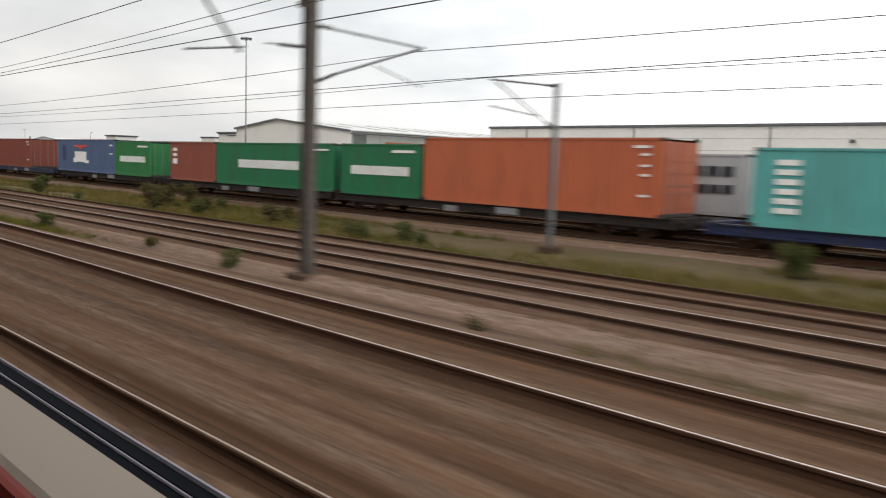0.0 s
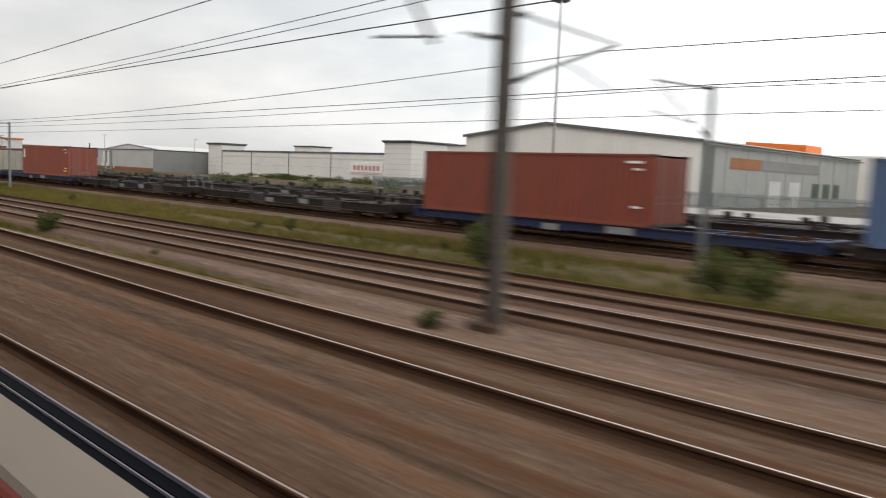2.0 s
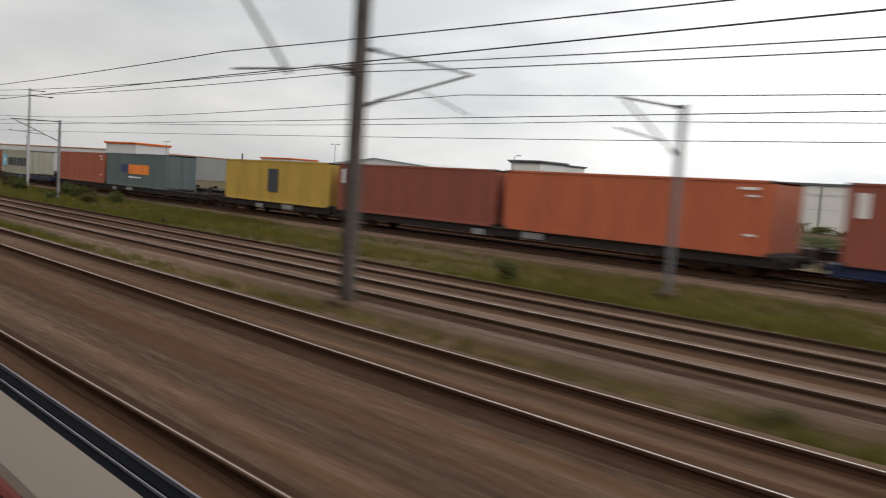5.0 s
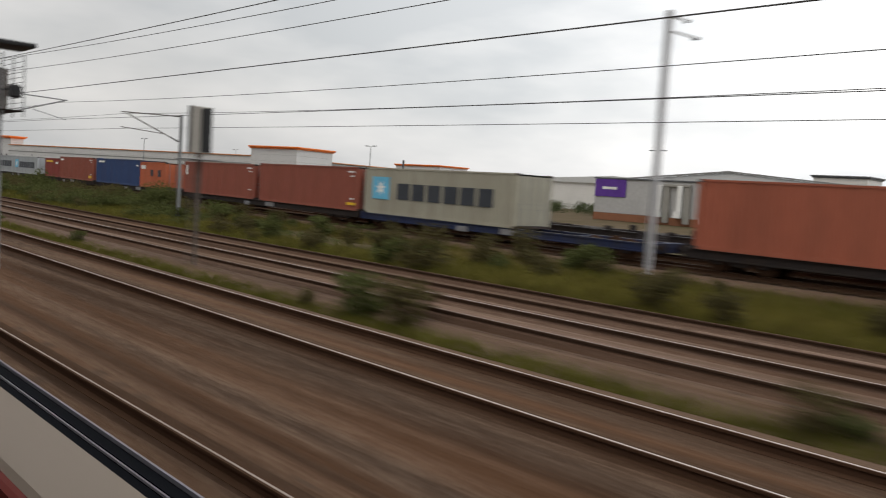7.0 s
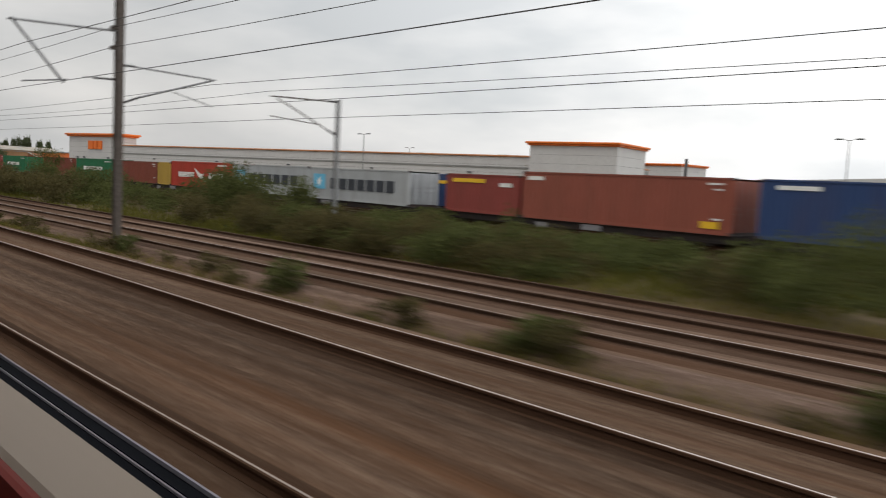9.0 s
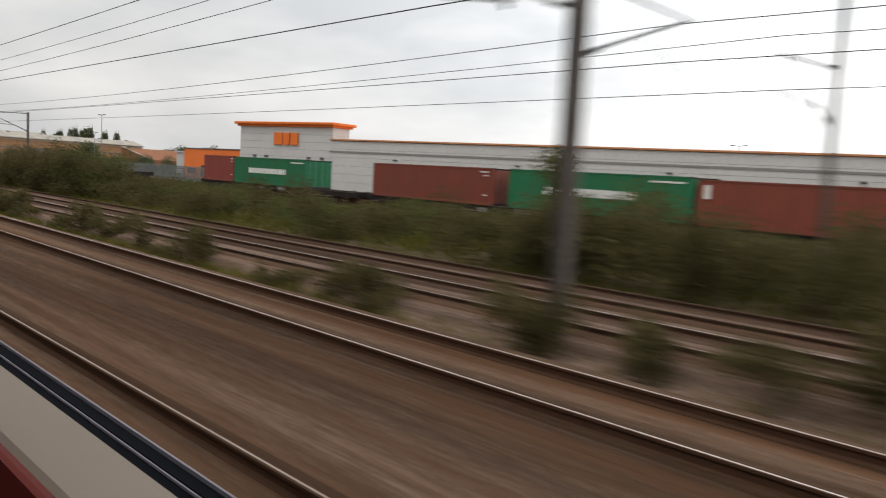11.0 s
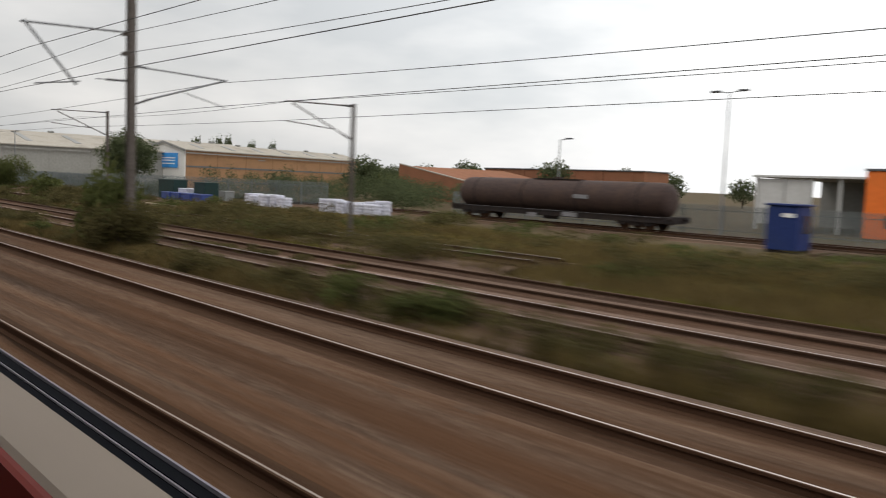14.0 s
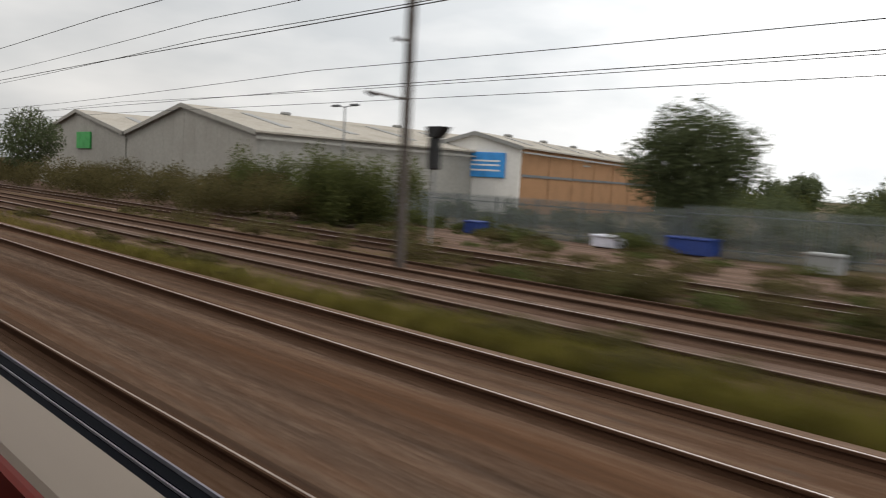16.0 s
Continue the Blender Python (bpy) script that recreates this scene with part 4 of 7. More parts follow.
for y0, y1 in ((11.0, 21.0), (293.5, 307.5), (334.5, 348.0)):
    wagon(y0, y1, WAGON_DARK, row=4.4, label="grimy skeletal wagon on the track behind", deck=0.77)

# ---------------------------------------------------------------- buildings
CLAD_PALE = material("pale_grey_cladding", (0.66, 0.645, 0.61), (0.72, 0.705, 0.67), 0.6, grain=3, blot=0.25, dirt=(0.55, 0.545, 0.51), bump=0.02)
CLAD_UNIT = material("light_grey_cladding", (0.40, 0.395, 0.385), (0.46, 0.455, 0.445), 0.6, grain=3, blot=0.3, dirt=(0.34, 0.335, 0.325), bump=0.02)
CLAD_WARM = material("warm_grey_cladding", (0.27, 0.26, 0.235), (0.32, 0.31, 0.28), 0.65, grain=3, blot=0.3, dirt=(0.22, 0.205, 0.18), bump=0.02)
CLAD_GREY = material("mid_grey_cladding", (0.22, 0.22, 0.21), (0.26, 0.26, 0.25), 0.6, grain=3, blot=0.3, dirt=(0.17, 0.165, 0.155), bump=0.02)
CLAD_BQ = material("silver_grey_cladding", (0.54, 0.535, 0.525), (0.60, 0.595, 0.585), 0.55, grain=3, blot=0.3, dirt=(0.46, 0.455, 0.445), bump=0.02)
ROOF_FIBRE = material("old_fibre_roof", (0.33, 0.30, 0.255), (0.40, 0.37, 0.32), 0.85, grain=4, blot=0.3, dirt=(0.22, 0.20, 0.16), dirt_amount=0.6)
ROOF_DARK = material("dark_roof_trim", (0.10, 0.105, 0.11), (0.13, 0.135, 0.14), 0.6)
ROOF_PALE = material("pale_sheet_roof", (0.52, 0.52, 0.51), (0.58, 0.58, 0.57), 0.5, grain=4, dirt=(0.4, 0.4, 0.38))
ORANGE_TRIM = material("orange_fascia", (0.72, 0.16, 0.02), (0.80, 0.19, 0.03), 0.5, grain=5, bump=0.02)
ORANGE_WALL = material("orange_cladding", (0.74, 0.16, 0.025), (0.82, 0.19, 0.035), 0.55, grain=4, blot=0.4, dirt=(0.62, 0.17, 0.03), bump=0.02)
BRICK_TAN = material("tan_brick_wall", (0.29, 0.165, 0.088), (0.36, 0.205, 0.112), 0.85, grain=9, blot=0.5, dirt=(0.15, 0.095, 0.06))
BRICK_RED = material("red_brown_brick_wall", (0.22, 0.10, 0.06), (0.28, 0.13, 0.075), 0.85, grain=9, blot=0.5, dirt=(0.15, 0.08, 0.05))
GLASS_DARK = material("dark_window_glass", (0.03, 0.035, 0.04), (0.05, 0.055, 0.06), 0.12, bump=0)
SIGN_BLUE = material("bright_blue_board", (0.03, 0.25, 0.62), (0.04, 0.29, 0.70), 0.45, bump=0)
SIGN_GREEN = material("green_board", (0.03, 0.28, 0.06), (0.04, 0.33, 0.08), 0.5, bump=0)


def clad_wall(parent, length, z0, z1, mat, depth=0.12, strip=1.15, name="cladding_panel"):
    """Horizontal cladding strips along local +y from 0, facing local -x, each a panel with a recessed joint."""
    n = max(int(round((z1 - z0) / strip)), 1)
    p = (z1 - z0) / n
    out = []
    for i in range(n):
        out.append(part(name, Shape().chamfer(-depth, 0.0, 0.0, length, z0 + i * p + 0.015, z0 + (i + 1) * p - 0.015, 0.012), mat, parent))
    return out


def gable_shed(x, y0, y1, depth, eave, apex, wall, side, roof, label, trim=ROOF_DARK, peak=None, eave2=None, name="warehouse", ridge_vents=0):
    """Gable wall at x facing the railway from y0 to y1, ridge running away from it."""
    b = thing(name, label, "warehouse", (x, y0, -0.4))
    W = y1 - y0
    e, a = eave + 0.4, apex + 0.4
    e2 = e if eave2 is None else eave2 + 0.4
    P = W / 2 if peak is None else peak - y0
    out = [(0, 0), (W, 0), (W, e2), (P, a), (0, e)]
    part("gable_wall", Shape().slab(out, 0, 0.25), wall, b)
    part("gable_wall", Shape().slab(out, depth - 0.25, depth), wall, b)
    n = max(int(W / 2.0), 2)
    for i in range(1, n):
        y = i * W / n
        z = (e + (a - e) * y / P if y < P else e2 + (a - e2) * (W - y) / (W - P)) - 0.15
        part("cladding_rib", Shape().box(-0.014, 0.0, y - 0.03, y + 0.03, 0.1, z), wall, b)
    for y, q in ((0.0, e), (W - 0.25, e2)):
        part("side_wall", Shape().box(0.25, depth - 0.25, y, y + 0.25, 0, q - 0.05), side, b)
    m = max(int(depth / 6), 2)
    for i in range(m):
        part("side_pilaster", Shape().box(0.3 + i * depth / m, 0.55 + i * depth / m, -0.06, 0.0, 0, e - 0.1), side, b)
    for ya, yb, q in ((-0.4, P, e), (W + 0.4, P, e2)):
        za = q - 0.4 * (a - q) / abs(yb - ya)
        part("roof_slope", Shape().slab([(ya, za), (yb, a), (yb, a + 0.16), (ya, za + 0.16)], -0.3, depth + 0.3), roof, b)
        for i in range(int(depth / 7)):
            u, v = 0.25, 0.8
            p0 = (ya + (yb - ya) * u, za + (a - za) * u + 0.165)
            p1 = (ya + (yb - ya) * v, za + (a - za) * v + 0.165)
            xx = 4 + 7 * i
            part("roof_light", Shape().slab([p0, p1, (p1[0], p1[1] + 0.05), (p0[0], p0[1] + 0.05)], xx, xx + 0.9), CLAD_GREY, b)
        part("barge_board", Shape().slab([(ya, za - 0.18), (yb, a - 0.18), (yb, a + 0.2), (ya, za + 0.2)], -0.36, -0.3), trim, b)
    part("gutter", Shape().box(-0.3, depth + 0.3, -0.52, -0.4, e - 0.55, e - 0.38), trim, b)
    for i in range(ridge_vents):
        xx = depth * (i + 0.7) / ridge_vents
        part("roof_vent", Shape().chamfer(xx, xx + 0.9, P - 0.35, P + 0.35, a + 0.1, a + 0.42, 0.1), CLAD_GREY, b)
    return b


def tower(x0, x1, y0, y1, top, wall, trim, label, turn=0.0, over=0.5, rim=0.5):
    """Square entrance tower with a flared cornice."""
    b = thing("corner_tower", label, "tower", (x0, y0, -0.4), turn=turn)
    w, d, t = y1 - y0, x1 - x0, top + 0.4
    for i in range(int(t // 1.1)):
        z0, z1 = i * (t - rim) / int(t // 1.1), (i + 1) * (t - rim) / int(t // 1.1)
        part("cladding_panel", Shape().chamfer(0, d, 0, w, z0 + 0.012, z1 - 0.012, 0.015), wall, b)
    part("core", Shape().box(0.05, d - 0.05, 0.05, w - 0.05, 0, t - rim), ROOF_DARK, b, "dark joint backing")
    s = Shape()
    s.box(-over * 0.5, d + over * 0.5, -over * 0.5, w + over * 0.5, t - rim, t - rim * 0.55)
    part("cornice", s, trim, b)
    part("cornice_cap", Shape().chamfer(-over, d + over, -over, w + over, t - rim * 0.55, t, 0.05), trim, b)
    return b


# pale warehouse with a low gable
# darker copy of the pale cladding: shade of the side wall put into colour
CLAD_SIDE = material("shaded_side_cladding", (0.33, 0.335, 0.32), (0.39, 0.395, 0.375), 0.65, grain=3, blot=0.3, dirt=(0.26, 0.265, 0.25), bump=0.02)
shedA = gable_shed(87.5, 109.5, 147.2, 57, 7.55, 9.85, CLAD_PALE, CLAD_SIDE, ROOF_PALE, "large pale grey clad warehouse with a low gable roof", peak=132.2, eave2=8.2)
annex = thing("warehouse_annex", "low pale grey annex beside the warehouse", "building", (88.2, 147.2, -0.4))
part("wall", Shape().box(0, 30, 0.02, 4.6, 0, 7.1), CLAD_PALE, annex)
part("roof_edge", Shape().chamfer(-0.2, 30.2, 0.02, 4.8, 7.1, 7.3, 0.03), ROOF_DARK, annex)
part("corner_panel", Shape().box(0.25, 3.6, -0.05, -0.002, 0.2, 7.4), material("grey_green_panel", (0.13, 0.145, 0.135), (0.17, 0.185, 0.17), 0.65, grain=3, blot=0.4), shedA, "dark grey-green corner panel")
part("stripe_panel", Shape().box(8, 17, -0.07, -0.002, 4.9, 6.3), material("dull_orange_panel", (0.33, 0.13, 0.06), (0.38, 0.16, 0.08), 0.65, grain=3, blot=0.4), shedA, "dull orange wall panel")
part("stripe_panel", Shape().box(17.3, 38, -0.07, -0.002, 4.9, 6.3), CLAD_GREY, shedA, "slate grey wall panel")
WINDOW_GREEN = material("green_window_frame", (0.05, 0.12, 0.05), (0.07, 0.15, 0.07), 0.5, bump=0)
for k in range(3):
    w = part("window", Shape().box(36 + 4.4 * k, 38.8 + 4.4 * k, -0.09, -0.002, 1.3, 3.6), WINDOW_GREEN, shedA, "green framed window")
    part("pane", Shape().box(36.3 + 4.4 * k, 38.5 + 4.4 * k, -0.11, -0.085, 1.6, 3.3), GLASS_DARK, w)
for k in range(2):
    part("roller_door", Shape().box(20 + 7 * k, 24 + 7 * k, -0.1, -0.002, 0.0, 3.6), CLAD_BQ, shedA, "pale roller door")
YARD = material("pale_concrete_yard", (0.30, 0.29, 0.275), (0.38, 0.37, 0.35), 0.85, grain=8, blot=0.2, dirt=(0.20, 0.19, 0.18), dirt_amount=0.6)
tagged(part("yard", Shape().box(46, 84.6, -70, 112, -0.6, -0.26), YARD), "pale worn concrete yard behind the wagons", "yard", kind="structure")
# long pale hall
hall = thing("distribution_hall", "long pale grey flat-roofed distribution hall", "warehouse", (84.8, -70.0, -0.4))
for w in clad_wall(hall, 144.6, 0.0, 7.9, CLAD_PALE, strip=1.3):
    pass
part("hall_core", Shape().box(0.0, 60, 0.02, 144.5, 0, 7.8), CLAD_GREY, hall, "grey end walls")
part("roof_edge", Shape().chamfer(-0.35, 60.3, -0.2, 144.8, 7.9, 8.2, 0.04), ROOF_DARK, hall)
for k in range(9):
    part("drainpipe", Shape().tube((-0.2, 6 + 16.5 * k, 0), (-0.2, 6 + 16.5 * k, 7.9), 0.07, 8), CLAD_GREY, hall)
    part("wall_lamp", Shape().chamfer(-0.4, -0.12, 14 + 16.5 * k, 14.5 + 16.5 * k, 6.2, 6.5, 0.03), ROOF_DARK, hall)
# orange-edged store between the two
store = thing("store_building", "distant store building with an orange fascia", "building", (154.0, 96.0, -0.4))
part("wall", Shape().box(0, 40, 0, 37.5, 0, 9.0), CLAD_PALE, store)
part("fascia", Shape().slab([(26, 7.4), (37.6, 7.4), (37.6, 11.5), (26, 10.9)], -0.3, 8), ORANGE_TRIM, store, "orange wedge-shaped fascia")

# retail park with corner towers
retail = thing("retail_building", "long cream retail building with dark roof edge", "building", (106.5, 187.0, -0.4))
clad_wall(retail, 63.9, 0.0, 6.1, CLAD_PALE, strip=3.0)
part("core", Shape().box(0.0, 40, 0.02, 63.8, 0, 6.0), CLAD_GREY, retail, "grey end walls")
part("parapet", Shape().chamfer(-0.3, 40, -0.1, 63.9, 6.1, 6.45, 0.04), ROOF_DARK, retail)
part("band", Shape().box(-0.16, -0.12, 0, 63.9, 4.85, 5.15), CLAD_BQ, retail, "pale grey band")
board = part("sign_board", Shape().chamfer(-0.28, -0.12, 0.6, 11.2, 2.0, 4.45, 0.03), SIGN_WHITE, retail, "white sign board with a pale red bar")
faded = material("faded_red_letters", (0.50, 0.24, 0.25), (0.56, 0.30, 0.30), 0.6, bump=0)
for k in range(7):
    part("sign_bar", Shape().box(-0.31, -0.28, 1.6 + 1.25 * k, 2.5 + 1.25 * k, 2.75, 3.75), faded, board)
part("sign_frame", Shape().box(-0.3, -0.28, 0.9, 10.9, 2.2, 2.35), faded, board)
for y in (18.0, 34.0, 50.0):
    part("drainpipe", Shape().tube((-0.2, y, 0), (-0.2, y, 6.0), 0.08, 8), ROOF_DARK, retail)
tower(106.0, 118.0, 179.0, 187.0, 8.55, CLAD_PALE, ROOF_DARK, "cream entrance tower with a dark flared cornice")
tower(106.0, 113.0, 251.0, 257.5, 7.9, CLAD_PALE, ROOF_DARK, "cream corner tower with a dark flared cornice")
tower(160.0, 168.0, 286.0, 296.0, 9.8, CLAD_PALE, ROOF_DARK, "distant grey tower with a flared cornice")
back = thing("retail_wing", "grey retail wing with a lower roof", "building", (118.5, 152.0, -0.4))
part("wall", Shape().box(0, 40, 0, 34.9, 0, 5.4), CLAD_GREY, back)
part("parapet", Shape().chamfer(-0.2, 40, -0.2, 35, 5.4, 5.65, 0.04), ROOF_DARK, back)
part("service_box", Shape().chamfer(-4.0, 0.0, 16.0, 24.0, 0.0, 3.2, 0.05), CLAD_PALE, back)
# pale store with a purple board, a brick plinth and two white ducts
unit = thing("store_building", "pale grey store with brick plinth and purple board", "building", (92.0, 260.0, -0.4))
UL = 39.2
clad_wall(unit, UL, 1.0, 5.6, CLAD_UNIT, strip=4.6)
part("plinth", Shape().chamfer(-0.2, -0.02, 0.0, UL, 0.0, 0.98, 0.02), BRICK_RED, unit, "pinkish brown brick plinth")
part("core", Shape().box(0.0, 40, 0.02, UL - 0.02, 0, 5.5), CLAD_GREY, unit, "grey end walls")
part("roof_edge", Shape().chamfer(-0.3, 40.2, -0.15, UL + 0.15, 5.6, 5.8, 0.03), ROOF_DARK, unit)
part("roof", Shape().slab([(4.0, 5.75), (36.0, 5.75), (21.5, 7.15)], 3.0, 38.0), ROOF_PALE, unit, "pale shallow pitched roof")
part("roof_verge", Shape().slab([(3.6, 5.75), (21.5, 7.15), (36.4, 5.75), (36.4, 5.95), (21.5, 7.35), (3.6, 5.95)], 2.8, 3.0), CLAD_GREY, unit)
purple = part("sign_board", Shape().chamfer(-0.26, -0.12, 34.2, 39.15, 3.2, 5.58, 0.03), PURPLEMARK, unit, "purple sign board with a white bar")
part("sign_bar", Shape().box(-0.28, -0.26, 35.6, 37.9, 4.2, 4.55), SIGN_WHITE, purple)
for y in (26.0, 28.9):
    duct = part("duct", Shape().chamfer(-0.75, -0.12, y - 0.34, y + 0.34, 1.9, 5.1, 0.06), SIGN_WHITE, unit, "white vertical air duct")
    part("duct_hood", Shape().slab([(y - 0.38, 1.0), (y + 0.62, 1.0), (y + 0.38, 1.9), (y - 0.38, 1.9)], -1.0, -0.13), SIGN_WHITE, duct)
    part("duct_band", Shape().box(-0.5, -0.12, y - 1.35, y - 0.5, 0.3, 4.9), CLAD_WARM, unit, "dull grey vertical duct")
part("duct_link", Shape().chamfer(-0.6, -0.13, 24.65, 28.4, 4.92, 5.3, 0.05), CLAD_WARM, unit, "dull grey duct over the pair")
part("meter_box", Shape().chamfer(-0.35, -0.2, 23.0, 23.5, 0.5, 1.2, 0.02), SIGN_WHITE, unit)

# orange-trimmed retail shed: local frame turned with its long wall
BQ = thing("retail_shed", "long silver-grey clad retail shed with orange roof edge", "building", (83.7, 374.2, -0.4), turn=12.2)
clad_wall(BQ, 93.7, 0.0, 6.7, CLAD_BQ, strip=1.1)
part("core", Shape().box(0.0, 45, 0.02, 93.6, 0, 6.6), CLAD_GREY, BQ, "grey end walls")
part("roof_edge", Shape().chamfer(-0.35, 45, -0.1, 93.7, 6.72, 6.95, 0.04), material("faded_orange_trim", (0.50, 0.22, 0.10), (0.56, 0.26, 0.13), 0.6), BQ, "faded orange roof trim")
part("band", Shape().box(-0.2, -0.12, 0, 93.7, 5.1, 5.35), CLAD_GREY, BQ, "grey band")
for k in range(6):
    part("roof_vent", Shape().chamfer(6, 8, 8 + 15 * k, 9.5 + 15 * k, 6.9, 7.3, 0.08), ROOF_PALE, BQ)
for k in range(5):
    part("wall_lamp", Shape().chamfer(-0.35, -0.12, 10 + 18 * k, 10.6 + 18 * k, 4.3, 4.5, 0.03), ROOF_DARK, BQ)
tower(84.0, 94.0, 361.3, 373.6, 8.35, CLAD_BQ, ORANGE_TRIM, "silver-grey tower with an orange flared cornice", turn=12.2)
tE = tower(64.2, 67.6, 465.8, 484.4, 8.75, CLAD_BQ, ORANGE_TRIM, "silver-grey tower with orange cornice and orange emblem", turn=12.2, over=0.7, rim=0.65)
em = thing("emblem_blocks", "orange block emblem on the grey tower", "sign", tE.location, turn=12.2)
for a, b in ((6.5, 7.9), (8.2, 9.3), (9.6, 11.3)):
    part("block", Shape().chamfer(-0.25, -0.0, a, b, 5.9, 7.65 if b != 10.5 else 7.2, 0.03), ORANGE_WALL, em)
for y in (1.5, 4.0, 12.5, 15.0):
    part("wall_vent", Shape().chamfer(-0.15, 0.0, y, y + 0.7, 4.0, 4.35, 0.02), ROOF_DARK, tE)
low = thing("orange_store_wing", "bright orange clad low store wing with dark openings", "building", (61.0, 484.8, -0.4))
clad_wall(low, 19.0, 0.0, 4.85, ORANGE_WALL, strip=4.85)
part("core", Shape().box(0.0, 20, 0.02, 18.95, 0, 4.8), CLAD_GREY, low)
part("coping", Shape().chamfer(-0.25, 20, -0.05, 19.1, 4.85, 5.02, 0.03), ROOF_DARK, low)
for a, b, z0, z1 in ((2.0, 5.6, 0.0, 1.7), (8.4, 12.8, 0.3, 2.2), (14.6, 17.6, 0.8, 1.7)):
    part("opening", Shape().box(-0.16, -0.115, a, b, z0, z1), GLASS_DARK, low, "dark shuttered opening")
canopy = thing("garden_canopy", "pale canopy shelter beside the orange wing", "shelter", (64.0, 504.2, -0.4))
CW = 9.4
part("roof", Shape().chamfer(-0.3, 16, 0, CW, 4.3, 4.5, 0.03), ROOF_PALE, canopy)
for y in (0.3, 2.5, 4.7, 6.9, 9.1):
    part("post", Shape().box(0, 0.2, y - 0.1, y + 0.1, 0, 4.3), ROOF_PALE, canopy)
for y in (4.85, 7.05):
    part("side_screen", Shape().chamfer(0.05, 0.15, y, y + 1.9, 0.5, 4.2, 0.02), ROOF_PALE, canopy, "pale sheeted screen")
part("back_wall", Shape().box(14, 14.2, 0, CW, 0, 4.3), CLAD_GREY, canopy)

# brick warehouses at the end
whB = gable_shed(56.7, 604.3, 616.2, 46, 5.95, 7.2, CLAD_PALE, BRICK_TAN, ROOF_FIBRE, "pale gabled warehouse with tan brick side", peak=609.1, eave2=5.3, ridge_vents=5, trim=CLAD_GREY)
whB.rotation_euler = (0, 0, radians(15.5))
part("sign_board", Shape().chamfer(-0.2, 0, 1.5, 5.7, 3.4, 5.8, 0.03), SIGN_BLUE, whB, "bright blue sign board")
for z in (4.5, 5.0, 5.4):
    part("sign_bar", Shape().box(-0.215, -0.2, 2.0, 5.1, z - 0.5, z - 0.34), SIGN_WHITE, whB)
part("brick_band", Shape().box(0.3, 46, -0.1, -0.065, 3.6, 3.85), ROOF_DARK, whB, "dark band along the brick wall")
part("loading_door", Shape().box(-0.1, 0.0, 8.3, 10.8, 0.0, 3.9), CLAD_GREY, whB, "grey loading door")
gable_shed(31.6, 609.2, 633.6, 42, 5.4, 7.75, CLAD_WARM, CLAD_WARM, ROOF_FIBRE, "large grey clad warehouse with old fibre roof", ridge_vents=3, trim=CLAD_WARM)
whC = gable_shed(31.6, 634.0, 660.0, 42, 5.4, 7.9, CLAD_WARM, CLAD_WARM, ROOF_FIBRE, "grey gabled warehouse with a green board", trim=CLAD_WARM)
part("sign_board", Shape().chamfer(-0.2, 0, 9.0, 13.0, 4.2, 6.0, 0.03), SIGN_GREEN, whC, "green sign board")


# ---------------------------------------------------------------- vegetation
LEAF_GREEN = leafy("shrub_leaves", (0.056, 0.066, 0.021), (0.084, 0.096, 0.031), (0.122, 0.130, 0.046))
LEAF_BROWN = leafy("dry_shrub_leaves", (0.066, 0.056, 0.024), (0.090, 0.077, 0.031), (0.120, 0.100, 0.040))
LEAF_TREE = leafy("tree_leaves", (0.052, 0.065, 0.031), (0.080, 0.097, 0.046), (0.115, 0.132, 0.064))
GRASS = leafy("dry_grass", (0.10, 0.080, 0.024), (0.16, 0.125, 0.040), (0.24, 0.185, 0.068))
GRASS_BRIGHT = leafy("yellow_green_grass", (0.100, 0.090, 0.018), (0.145, 0.126, 0.028), (0.195, 0.163, 0.044))
GRASS_RUST = leafy("rusty_dry_grass", (0.085, 0.062, 0.024), (0.125, 0.092, 0.036), (0.17, 0.128, 0.052))
GRASS_GREEN = leafy("green_grass", (0.066, 0.068, 0.014), (0.105, 0.102, 0.020), (0.15, 0.132, 0.030))
BARK = material("grey_bark", (0.055, 0.042, 0.03), (0.09, 0.07, 0.05), 0.9, grain=12, blot=2)


def leaf_mesh(name, mat, pts, size, rng, aspect=1.7, up=0.3):
    """One folded-diamond leaf at each point, turned at random."""
    n = len(pts)
    pts = np.asarray(pts, dtype=float)
    d = rng.normal(size=(n, 3))
    d[:, 2] += up
    d /= np.linalg.norm(d, axis=1)[:, None] + 1e-9
    e = np.cross(d, rng.normal(size=(n, 3)))
    e /= np.linalg.norm(e, axis=1)[:, None] + 1e-9
    s = (size * rng.uniform(0.6, 1.35, n))[:, None]
    v = np.stack([pts - d * s * 0.5, pts + e * s * 0.5 / aspect, pts + d * s * 0.5, pts - e * s * 0.5 / aspect], 1).reshape(-1, 3)
    me = bpy.data.meshes.new(name)
    me.vertices.add(4 * n)
    me.vertices.foreach_set("co", v.ravel())
    me.loops.add(4 * n)
    me.loops.foreach_set("vertex_index", np.arange(4 * n, dtype=np.int32))
    me.polygons.add(n)
    me.polygons.foreach_set("loop_start", np.arange(0, 4 * n, 4, dtype=np.int32))
    me.materials.append(mat)
    me.update(calc_edges=True)
    me.validate()
    return me


